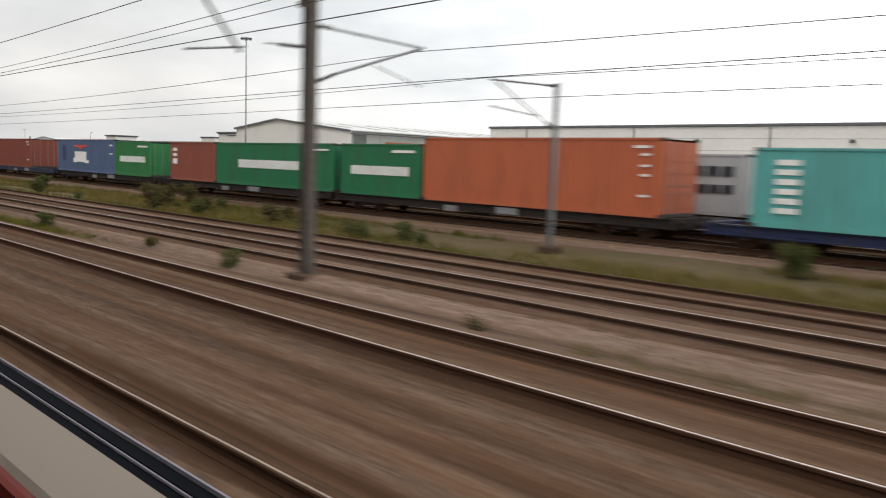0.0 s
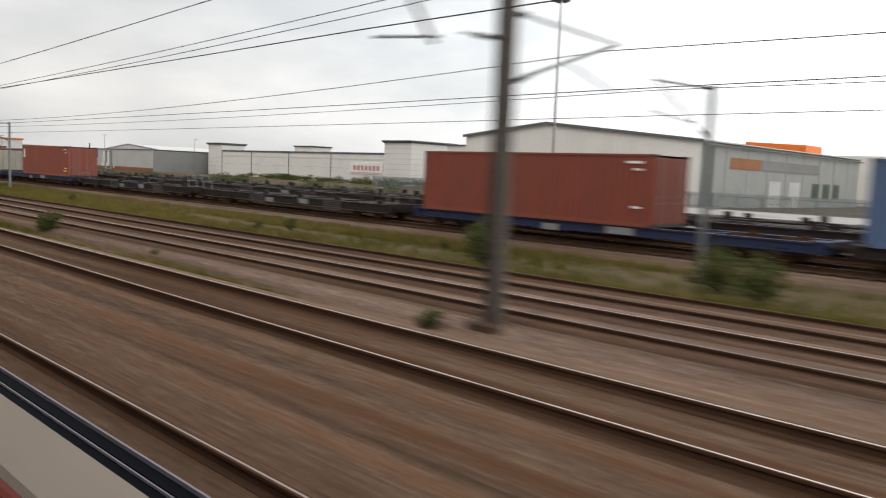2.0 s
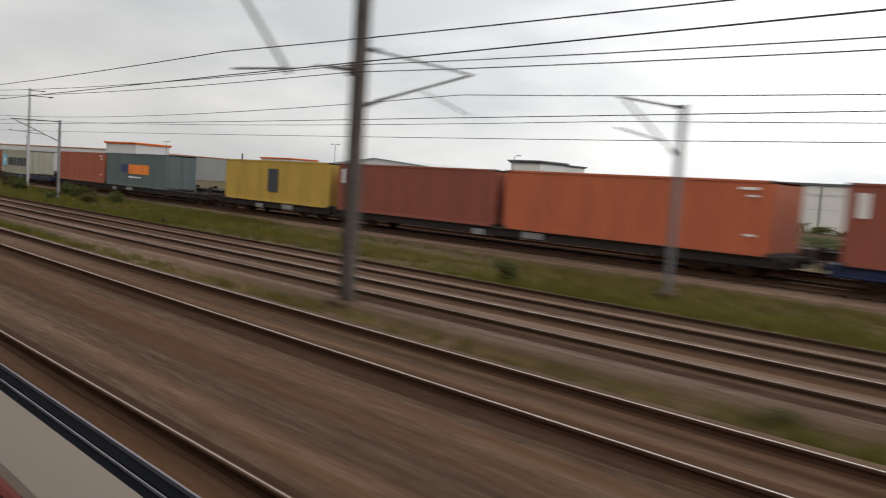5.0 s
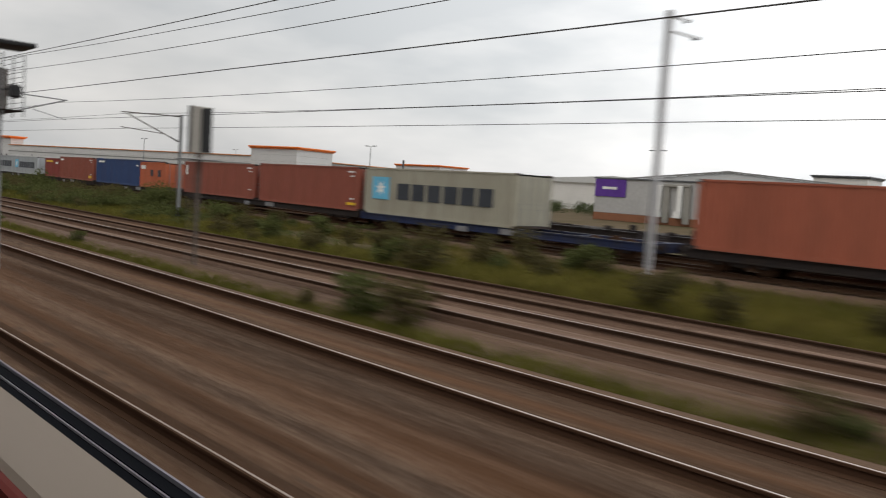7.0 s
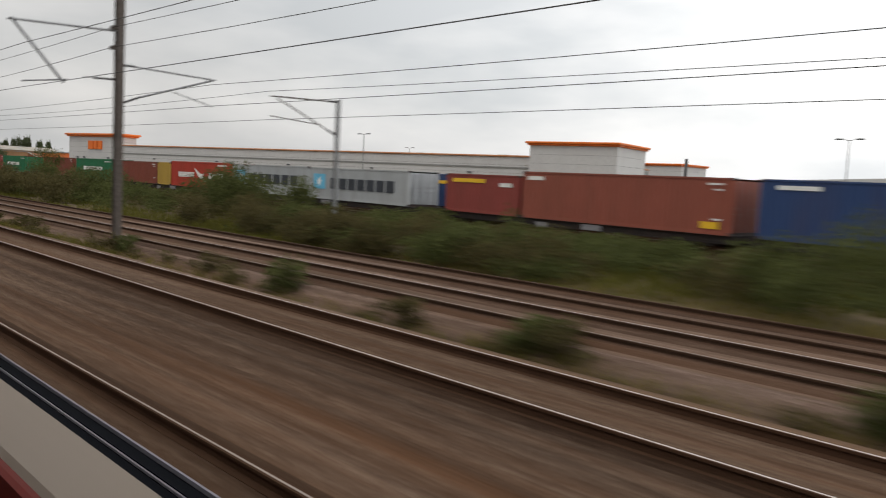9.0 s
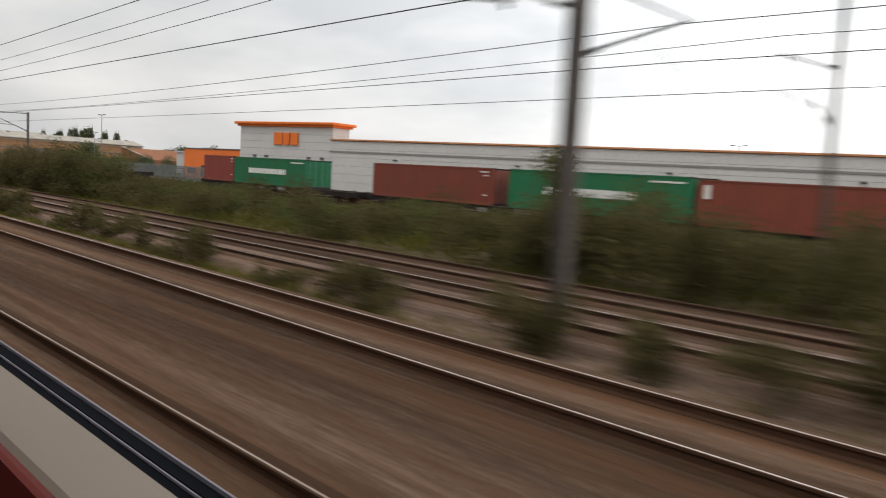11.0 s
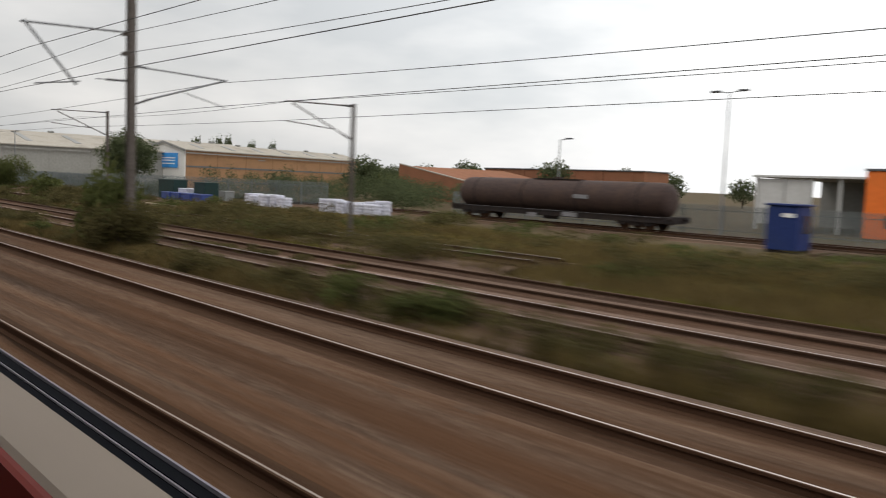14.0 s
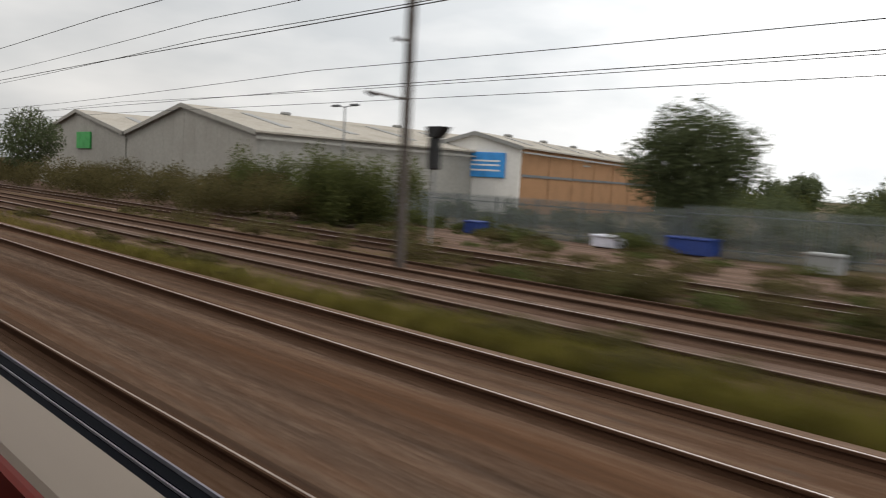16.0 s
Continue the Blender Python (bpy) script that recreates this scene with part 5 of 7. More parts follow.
def crown_points(rng, n, lumps, spread):
    """Points in the outer shell of several overlapping lumps: (x, y, z, rx, rz) each."""
    w = np.array([l[3] ** 2 * l[4] for l in lumps])
    pick = rng.choice(len(lumps), n, p=w / w.sum())
    u = rng.normal(size=(n, 3))
    u /= np.linalg.norm(u, axis=1)[:, None]
    r = rng.uniform(0, 1, n) ** spread
    L = np.array(lumps)[pick]
    rough = 1 + 0.18 * np.sin(7 * u[:, 0] + L[:, 0] * 3) * np.cos(6 * u[:, 1] + L[:, 1] * 5)
    p = np.empty((n, 3))
    p[:, 0] = L[:, 0] + u[:, 0] * L[:, 3] * r * rough
    p[:, 1] = L[:, 1] + u[:, 1] * L[:, 3] * r * rough
    p[:, 2] = np.maximum(L[:, 2] + u[:, 2] * L[:, 4] * r * rough, 0.03)
    return p


def make_bush(seed, mat, leaves, size, label):
    """A shrub of unit height: several bent stems and a ragged leafy crown."""
    rng = np.random.default_rng(seed)
    b = thing("bush", label, "bush", group="trackside bushes")
    lumps = [(0, 0, 0.5, 0.36, 0.44), (0.05, 0, 0.2, 0.38, 0.2)]
    for i in range(7):
        a = rng.uniform(0, 6.28)
        rr = rng.uniform(0.15, 0.42)
        lumps.append((rr * math.cos(a), rr * math.sin(a), rng.uniform(0.25, 0.72), rng.uniform(0.14, 0.27), rng.uniform(0.14, 0.26)))
    s = Shape()
    for l in lumps[2:]:
        mid = (l[0] * 0.4, l[1] * 0.4, l[2] * 0.5)
        s.tube((0.02 * rng.normal(), 0.02 * rng.normal(), -0.12), mid, 0.018, 5, 0.013)
        s.tube(mid, l[:3], 0.013, 5, 0.004)
    part("stem", s, BARK, b)
    part("crown", leaf_mesh("crown", mat, crown_points(rng, leaves, lumps, 0.45), size, rng), mat, b)
    return b


BUSHES = [make_bush(11, LEAF_GREEN, 900, 0.085, "dark green leafy trackside shrub"), make_bush(12, LEAF_GREEN, 800, 0.10, "ragged green leafy trackside shrub"),
          make_bush(13, LEAF_BROWN, 800, 0.085, "brownish green trackside shrub"), make_bush(14, LEAF_BROWN, 650, 0.10, "dry brownish trackside shrub")]
for b in BUSHES:
    b.location = (-40, -200, -0.42)
rnd = random.Random(21)
USED = [False] * len(BUSHES)


def plant(x, y, h, wide=1.0, kind=None, z=-0.38):
    k = rnd.randrange(4) if kind is None else kind
    m = Matrix.Translation((x, y, z)) @ Matrix.Rotation(rnd.uniform(0, 6.28), 4, "Z") @ Matrix.Diagonal((h * wide, h * wide, h, 1))
    if not USED[k]:
        USED[k] = True
        BUSHES[k].matrix_basis = m
        return BUSHES[k]
    b = copy_thing(BUSHES[k], Matrix.Identity(4))
    b.matrix_basis = m
    return b


# single shrubs that stand out
for x, y, h in [(10.4, 17.7, 0.6), (18.3, 38.6, 1.6), (19.7, 36.0, 1.0), (20.5, 30.0, 0.8), (19.2, 20.8, 0.85), (22.6, 8.4, 1.1), (10.4, 40.9, 0.75), (20.1, 41.3, 1.4), (10.3, 30.5, 0.7), (18.7, 34.9, 0.9),
                (18.95, 28.9, 1.05), (18.95, 57.4, 1.0), (22.0, 41.9, 1.4), (10.4, 38.8, 0.55), (18.95, 82.2, 1.6), (19.05, 73.2, 1.4), (18.3, 68.1, 0.95), (19.4, 58.1, 1.35), (20.0, 74.7, 1.4), (10.5, 96.0, 1.0)]:
    plant(x, y, h, 1.1)
for x, y, h in [(19.0, 95.4, 0.5), (10.5, 87.4, 0.35), (10.3, 108.2, 0.4), (19.3, 117.6, 0.6), (19.4, 153.2, 1.15), (10.4, 139.1, 0.45), (10.4, 246.5, 1.2), (10.3, 238.5, 0.8), (10.2, 233.8, 0.75), (21.9, 240.1, 1.35),
                (19.6, 240.5, 1.1), (24.0, 235.1, 1.4), (10.4, 247.9, 1.15), (17.9, 254.2, 1.8), (19.0, 265.3, 1.3), (24.0, 268.5, 1.2), (22.0, 255.0, 1.4), (25.6, 256.0, 1.6), (10.3, 264.0, 0.6), (10.4, 274.1, 0.6)]:
    plant(x, y, h, 1.15)
for x, y, h in [(10.3, 288.8, 0.6), (10.4, 284.0, 0.55), (10.4, 279.9, 0.5), (10.2, 307.6, 0.9), (10.4, 303.7, 1.2), (10.3, 300.9, 0.75), (10.4, 296.9, 1.05), (10.3, 313.2, 0.8), (10.3, 320.8, 1.0), (10.1, 316.2, 0.7),
                (10.3, 312.7, 0.8), (10.4, 324.6, 0.7), (10.4, 339.8, 0.65), (10.4, 347.5, 0.8), (10.4, 330.4, 0.7), (10.4, 353.9, 0.75), (10.4, 357.5, 0.8), (10.4, 345.0, 0.5), (10.4, 463.8, 1.05), (10.3, 456.0, 1.0)]:
    plant(x, y, h, 1.35)
for x, y, h in [(10.4, 473.7, 1.3), (10.3, 470.5, 1.15), (10.4, 476.4, 0.8), (10.4, 499.4, 0.85), (10.3, 494.9, 0.8), (10.2, 491.3, 0.85), (10.3, 531.2, 0.85), (10.4, 527.9, 1.2), (10.4, 549.0, 1.1), (50.5, 468.4, 3.4)]:
    plant(x, y, h, 1.3)
plant(21.2, 146.2, 3.1, 0.58, 1)
plant(21.2, 146.8, 2.0, 0.9, 0)
plant(10.5, 511.6, 3.5, 0.6, 0)
plant(10.6, 511.0, 2.9, 0.7, 1)
plant(10.4, 509.8, 1.9, 0.8, 3)
plant(10.4, 512.6, 2.3, 0.8, 2)
plant(10.5, 512.2, 2.7, 0.7, 1)
plant(20.6, 553.4, 2.6, 1.2, 0)
plant(21.6, 555.4, 2.2, 1.2, 1)
plant(10.5, 548.9, 1.9, 1.2, 3)
plant(10.6, 550.6, 1.5, 1.2, 2)
# thicker growth along both verges
for k in range(60):
    plant(rnd.uniform(17.6, 26), rnd.uniform(222, 300), rnd.uniform(0.6, 1.3), 1.3)
for k in range(16):
    plant(rnd.uniform(17.8, 22.5), rnd.uniform(-5, 215), rnd.uniform(0.35, 0.8), 1.2)
for k in range(14):
    plant(rnd.uniform(9.7, 10.6), rnd.uniform(0, 280), rnd.uniform(0.25, 0.5), 1.4)
for k in range(22):
    plant(rnd.uniform(9.8, 10.6), rnd.uniform(470, 552), rnd.uniform(0.5, 1.0), 1.3)
SHRUBS = [(22.7, 345.2, 3.2, 1.9), (21.6, 346.8, 2.6, 1.4), (26.2, 353.2, 3.7, 1.9), (25.6, 350.6, 2.9, 1.3), (23.3, 369.5, 2.9, 2.0), (22.0, 362.4, 2.1, 1.2), (23.2, 357.5, 1.8, 1.3), (24.3, 341.1, 2.6, 1.3), (24.0, 362.0, 2.0, 1.6), (27.0, 372.8, 2.8, 1.3),
          (18.9, 323.0, 1.8, 1.3), (19.4, 325.6, 1.9, 1.4), (21.7, 323.6, 2.2, 0.9), (23.1, 309.0, 2.4, 1.1), (20.7, 313.0, 1.9, 1.3), (21.8, 284.6, 2.2, 1.5), (22.4, 276.7, 1.3, 1.3), (18.2, 311.0, 2.3, 1.4),
          (30.0, 399.5, 4.6, 1.4), (29.5, 378.0, 2.4, 1.3), (27.0, 384.0, 2.6, 1.3), (26.0, 392.0, 2.6, 1.3), (29.0, 398.0, 2.8, 1.3), (20.0, 335.0, 1.9, 1.2), (22.0, 338.0, 1.6, 1.2)]


def thicket(name, label, mat, spots, leaves, size, seed):
    """One ragged mass of undergrowth over the given (x, y, height, radius) spots."""
    leaves, size = int(leaves * 1.0), size * 0.95
    rng = np.random.default_rng(seed)
    lumps = []
    for x, y, h, r in spots:
        for i in range(3):
            q = rng.uniform(0.55, 1.0)
            lumps.append((x + rng.normal() * r * 0.4, y + rng.normal() * r * 0.5, h * rng.uniform(0.2, 0.62), r * rng.uniform(0.5, 0.85), h * rng.uniform(0.25, 0.42) * q))
    me = leaf_mesh(name, mat, crown_points(rng, leaves, lumps, 0.5), size, rng)
    ob = new(name, me)
    ob.location = (0, 0, -0.42)
    return tagged(ob, label, "undergrowth", kind="stuff")


def spots(n, xr, yr, hr, rr, seed):
    r = random.Random(seed)
    return [(r.uniform(*xr), r.uniform(*yr), r.uniform(*hr), r.uniform(*rr)) for _ in range(n)]


def grow(n, off0, off1, yr, hr, rr, seed):
    """Spots on the verge in front of the freight line, as distances from its near face."""
    r = random.Random(seed)
    out = []
    for _ in range(n):
        y = r.uniform(*yr)
        out.append((r.uniform(18.3, freight_x(y) - off1) if off0 is None else freight_x(y) - r.uniform(off0, off1), y, r.uniform(*hr), r.uniform(*rr)))
    return out


thicket("undergrowth", "clumps of dark green shrubs in front of the containers", LEAF_GREEN, [(x, y, h * 1.25, r) for x, y, h, r in SHRUBS], 46000, 0.15, 30)
thicket("undergrowth", "low green undergrowth along the freight line", LEAF_GREEN, grow(56, None, 1.8, (288, 330), (0.8, 1.6), (1.1, 1.9), 1) + grow(9, None, 1.8, (258, 288), (0.7, 1.3), (0.8, 1.3), 94), 62000, 0.135, 31)
thicket("undergrowth", "dense green undergrowth along the freight line", LEAF_GREEN, grow(130, None, 1.8, (320, 455), (1.0, 1.9), (1.3, 2.2), 2), 96000, 0.15, 32)
thicket("undergrowth", "brown dry undergrowth along the freight line", LEAF_BROWN, grow(100, None, 1.8, (282, 460), (1.0, 1.9), (1.2, 2.0), 3), 70000, 0.14, 33)
thicket("undergrowth", "tall brownish thicket beside the track", LEAF_BROWN, spots(44, (9.8, 11.2), (424, 452), (1.6, 2.9), (0.6, 1.0), 4), 44000, 0.12, 34)
thicket("undergrowth", "tall dark green thicket beside the track", LEAF_GREEN, spots(30, (10.0, 11.0), (426, 441), (2.6, 3.9), (0.7, 1.1), 5), 44000, 0.12, 35)
thicket("undergrowth", "brownish green thicket across the tracks", LEAF_BROWN, spots(22, (17.7, 19.8), (319, 345), (1.5, 2.6), (0.8, 1.4), 16), 20000, 0.13, 46)
thicket("undergrowth", "tall brown thicket across the tracks", LEAF_BROWN, spots(34, (17.6, 20.5), (376, 424), (1.7, 3.2), (0.9, 1.5), 17), 32000, 0.13, 47)
thicket("undergrowth", "tall brownish green thicket in front of the retail shed", LEAF_BROWN, spots(26, (17.8, 20.2), (428, 447), (3.0, 4.6), (0.9, 1.6), 28) + spots(18, (17.9, 19.4), (431.5, 440.0), (3.8, 4.7), (0.9, 1.3), 77), 62000, 0.14, 58)
thicket("undergrowth", "tall green thicket in front of the retail shed", LEAF_GREEN, spots(12, (18.2, 21.0), (426, 440), (3.4, 5.0), (1.0, 1.7), 29), 18000, 0.14, 59)
thicket("undergrowth", "dark scrub behind the freight wagons", LEAF_TREE, spots(90, (46, 70), (125, 250), (0.8, 1.7), (1.5, 2.6), 30), 26000, 0.2, 60)
thicket("undergrowth", "ragged brown weeds beside the track", LEAF_BROWN, spots(34, (9.9, 10.6), (386, 426), (0.7, 1.7), (0.4, 0.7), 18), 24000, 0.10, 48)
thicket("undergrowth", "low brown weeds beside the track", LEAF_BROWN, spots(34, (9.7, 10.9), (447, 470), (0.3, 0.65), (0.4, 0.6), 6) + spots(46, (9.8, 11.0), (470, 500), (0.5, 1.15), (0.45, 0.75), 61) + spots(14, (10.1, 10.9), (508.6, 513.0), (1.2, 2.6), (0.5, 0.8), 62) + spots(24, (9.9, 11.1), (498, 522), (0.4, 0.9), (0.45, 0.8), 63) + spots(78, (9.8, 11.3), (522, 555), (0.6, 1.2), (0.5, 0.9), 69), 84000, 0.10, 36)
thicket("undergrowth", "brown weeds beside the track", LEAF_BROWN, spots(26, (9.9, 10.7), (356, 384), (0.8, 2.0), (0.4, 0.7), 64) + spots(26, (9.9, 10.6), (286, 350), (0.4, 0.9), (0.35, 0.55), 65), 22000, 0.10, 66)
thicket("undergrowth", "tall brown scrub across the tracks", LEAF_BROWN, spots(26, (17.6, 20.6), (364, 392), (2.0, 3.6), (1.0, 1.7), 67), 22000, 0.16, 68)
thicket("undergrowth", "low brown weeds beside the track", LEAF_BROWN, spots(60, (10.0, 11.3), (560, 640), (0.4, 0.95), (0.4, 0.7), 26), 22000, 0.09, 56)
thicket("undergrowth", "olive brown scrub between the sidings", LEAF_BROWN, spots(70, (16.7, 18.3), (520, 600), (0.4, 1.1), (0.5, 0.9), 71) + spots(80, (21.2, 31), (535, 592), (0.3, 0.9), (0.6, 1.2), 72), 40000, 0.12, 73)
thicket("undergrowth", "green weeds between the sidings", LEAF_GREEN, spots(40, (16.7, 18.3), (520, 570), (0.4, 0.9), (0.4, 0.8), 74) + spots(30, (21.2, 31), (535, 592), (0.3, 0.8), (0.6, 1.1), 75), 18000, 0.12, 76)
thicket("undergrowth", "brown weeds between the far tracks", LEAF_BROWN, spots(60, (13.2, 14.1), (436, 530), (0.3, 0.6), (0.4, 0.6), 27), 26000, 0.09, 57)
thicket("undergrowth", "brown and green scrub across the sidings", LEAF_BROWN, spots(100, (17.6, 33), (445, 535), (0.8, 1.8), (0.9, 1.7), 7), 42000, 0.14, 37)
thicket("undergrowth", "green scrub across the sidings", LEAF_GREEN, spots(50, (18.5, 36), (445, 545), (0.6, 1.4), (0.8, 1.6), 8), 26000, 0.14, 38)
thicket("undergrowth", "brown thicket in front of the grey warehouse", LEAF_BROWN, spots(60, (22.0, 27.5), (592, 664), (2.6, 4.4), (1.3, 2.2), 9), 90000, 0.15, 39)
thicket("undergrowth", "green shrubs in front of the grey warehouse", LEAF_GREEN, spots(24, (25, 28), (588, 601), (3.6, 5.2), (1.2, 1.8), 10), 56000, 0.15, 40)
thicket("undergrowth", "scrub along the palisade fence", LEAF_GREEN, spots(30, (31.0, 33.5), (575, 600), (0.5, 1.5), (0.6, 1.1), 12), 12000, 0.13, 42)
thicket("undergrowth", "brown thicket between the tracks", LEAF_BROWN, spots(26, (17.5, 21.5), (505, 560), (0.8, 1.9), (0.8, 1.4), 13), 20000, 0.13, 43)
fence_line = [(43.9 - 0.36 * (y - 545), y) if y < 574 else (34.6 - 0.04 * (y - 574), y) for y in range(546, 606, 1)]
fr = random.Random(81)
thicket("undergrowth", "dense dark green hedge behind the palisade fence", LEAF_TREE, [(x + fr.uniform(0.4, 1.4), y, fr.uniform(1.9, 2.7) if y > 568 else fr.uniform(1.1, 1.7), fr.uniform(0.7, 1.1)) for x, y in fence_line], 40000, 0.14, 82)
thicket("undergrowth", "distant olive green belt of trees", LEAF_GREEN, spots(60, (92, 124), (572, 660), (4.6, 6.6), (2.2, 3.8), 83), 26000, 0.42, 84)
thicket("undergrowth", "tall ragged brown weeds beside the track", LEAF_BROWN, spots(16, (10.0, 11.3), (540.5, 547), (0.7, 1.2), (0.5, 0.8), 85) + spots(24, (10.0, 11.2), (547, 553), (1.1, 1.8), (0.5, 0.8), 88) + spots(40, (16.8, 18.6), (540, 574), (0.8, 1.5), (0.6, 1.0), 86), 44000, 0.10, 87)
thicket("undergrowth", "dark hedge beside the pale store", LEAF_TREE, spots(40, (104, 112), (303, 350), (2.2, 3.0), (1.4, 2.4), 90), 16000, 0.26, 91)
thicket("undergrowth", "low hedge in front of the retail building", LEAF_GREEN, spots(46, (99, 104), (160, 235), (0.9, 1.9), (1.2, 2.2), 14), 16000, 0.24, 44)
thicket("undergrowth", "dark hedge in front of the brick warehouses", LEAF_TREE, spots(70, (46, 70), (528, 584), (2.8, 4.8), (1.4, 2.6), 15), 56000, 0.2, 45)


def grass(name, label, mat, n, place, h, seed):
    """Tufts of thin blades."""
    rng = np.random.default_rng(seed)
    base = np.array([place(rng) for _ in range(n)])
    k = 5
    p = np.repeat(base, k, 0) + np.concatenate([rng.normal(size=(n * k, 2)) * 0.07, np.zeros((n * k, 1))], 1)
    hh = h * rng.uniform(0.4, 1.25, n * k)
    lean = rng.normal(size=(n * k, 2)) * 0.35
    a = rng.uniform(0, 6.28, n * k)
    w = 0.015 + 0.010 * rng.uniform(size=n * k)
    d = np.stack([np.cos(a) * w, np.sin(a) * w, np.zeros(n * k)], 1)
    tip = p + np.stack([lean[:, 0] * hh, lean[:, 1] * hh, hh], 1)
    v = np.stack([p - d, p + d, tip], 1).reshape(-1, 3)
    me = bpy.data.meshes.new(name)
    m = n * k
    me.vertices.add(3 * m)
    me.vertices.foreach_set("co", v.ravel())
    me.loops.add(3 * m)
    me.loops.foreach_set("vertex_index", np.arange(3 * m, dtype=np.int32))
    me.polygons.add(m)
    me.polygons.foreach_set("loop_start", np.arange(0, 3 * m, 3, dtype=np.int32))
    me.materials.append(mat)
    me.update(calc_edges=True)
    return tagged(new(name, me), label, "grass", kind="stuff")


def patchy(x0, x1, y0, y1, z, scale=0.09, cut=0.0, far=False):
    def place(rng):
        while True:
            y = rng.uniform(y0, y1)
            x = rng.uniform(x0, freight_x(y) - 1.6 if far else x1)
            if noise.noise(Vector((x * 0.35, y * scale, 3.7))) > cut - rng.uniform(0, 0.25):
                return (x, y, z)
    return place


grass("grass", "yellowish green grass strip beside the track", GRASS_GREEN, 9000, patchy(9.5, 10.75, -10, 420, -0.4, 0.05, 0.02), 0.22, 51)
grass("grass", "dry grass strip beside the track", GRASS, 6000, patchy(9.45, 10.7, -10, 580, -0.4, 0.06, 0.0), 0.22, 52)
grass("grass", "olive grass between the tracks", GRASS_GREEN, 12000, patchy(9.5, 10.9, -8, 300, -0.4, 0.05, -0.12), 0.24, 92)
grass("grass", "bright yellowish grass along the freight line", GRASS_BRIGHT, 9500, patchy(18.4, 22.2, 85, 215, -0.45, 0.045, 0.06), 0.3, 93)
grass("grass", "yellowish rank grass along the freight line", GRASS_BRIGHT, 9000, patchy(17.8, 22.5, 215, 292, -0.45, 0.05, -0.02), 0.38, 95)
grass("grass", "dry yellow grass along the freight line", GRASS, 26000, patchy(17.3, 0, -15, 330, -0.45, 0.05, 0.06, True), 0.3, 53)
grass("grass", "green grass along the freight line", GRASS_GREEN, 11000, patchy(17.6, 0, -15, 460, -0.45, 0.07, 0.05, True), 0.32, 54)
grass("grass", "rank olive grass in front of the containers", GRASS_GREEN, 26000, patchy(17.3, 0, 205, 455, -0.45, 0.06, -0.1, True), 0.42, 59)
grass("grass", "dry brown grass across the sidings", GRASS, 16000, patchy(17.4, 36, 440, 548, -0.45, 0.07, -0.05), 0.35, 55)
grass("grass", "green grass strip beside the track", GRASS_GREEN, 6000, patchy(9.5, 11.3, 545, 640, -0.4, 0.05, 0.0), 0.3, 56)
grass("grass", "dry yellow grass strip beside the track", GRASS, 9000, patchy(9.5, 11.4, 535, 640, -0.4, 0.06, -0.2), 0.3, 58)
grass("grass", "tall brown dead grass beside the track", GRASS_RUST, 16000, patchy(9.55, 11.0, 468, 548, -0.4, 0.06, -0.15), 0.42, 96)
grass("grass", "tall rusty brown grass across the sidings", GRASS_RUST, 16000, patchy(17.2, 30, 470, 545, -0.45, 0.05, 0.0), 0.5, 97)
grass("grass", "bright yellowish grass beside the track", GRASS_BRIGHT, 5000, patchy(9.6, 11.2, 552, 600, -0.4, 0.07, 0.02), 0.38, 98)
grass("grass", "green weeds between the far tracks", GRASS_GREEN, 5000, patchy(16.4, 17.6, -10, 620, -0.3, 0.1, 0.1), 0.2, 57)


def make_tree(seed, h, r, trunk_h, leaves, size, mat, label, slim=False):
    rng = np.random.default_rng(seed)
    t = thing("tree", label, "tree")
    s = Shape()
    s.tube((0, 0, -0.3), (0.1, 0.05, trunk_h), 0.045 * h * 0.6, 9, 0.03 * h * 0.6)
    s.tube((0.1, 0.05, trunk_h), (0, 0, h * 0.85), 0.03 * h * 0.6, 8, 0.02)
    lumps = []
    n = 26
    for i in range(n):
        u = i / (n - 1)
        z = trunk_h + (h - trunk_h) * (0.08 + 0.84 * u)
        prof = math.sqrt(1 - 0.88 * (2 * u - 0.95) ** 2 / 1.1) * r * min(1.0, 0.62 + 1.3 * u)
        a = i * 2.4 + rng.uniform(-0.4, 0.4)
        q = prof * rng.uniform(0.45, 0.75)
        c = (q * math.cos(a), q * math.sin(a), z)
        s.tube((0.05, 0.02, max(z - 0.9, trunk_h * 0.8)), c, 0.05, 5, 0.015)
        lumps.append((*c, prof * rng.uniform(0.42, 0.6) + 0.1, (0.3 if slim else 0.2) * (h - trunk_h) * rng.uniform(0.6, 1.0)))
    part("trunk", s, BARK, t, "grey-brown trunk and limbs")
    part("crown", leaf_mesh("crown", mat, crown_points(rng, leaves, lumps, 0.42), size, rng), mat, t)
    return t


main_tree = make_tree(61, 7.3, 3.15, 1.5, 17000, 0.2, LEAF_TREE, "round dark green broadleaf tree by the fence")
main_tree.location = (36.2, 575.3, -0.4)
side_tree = make_tree(62, 7.6, 3.2, 1.5, 9000, 0.22, LEAF_TREE, "dark green tree beside the warehouse")
side_tree.location = (24.5, 640.0, -0.4)
belt_tree = make_tree(63, 6.0, 3.0, 1.0, 1700, 0.44, LEAF_TREE, "distant dark green broadleaf tree")
belt_tree.location = (70.0, 574.0, -0.4)
for k in range(34):
    m = Matrix.Translation((rnd.uniform(92, 150), 556 + k * 4.2 + rnd.uniform(-2, 2), -0.4)) @ Matrix.Rotation(rnd.uniform(0, 6.28), 4, "Z")
    b = copy_thing(belt_tree, m)
    b.matrix_basis = m @ Matrix.Diagonal((1, 1, rnd.uniform(0.75, 1.15), 1))
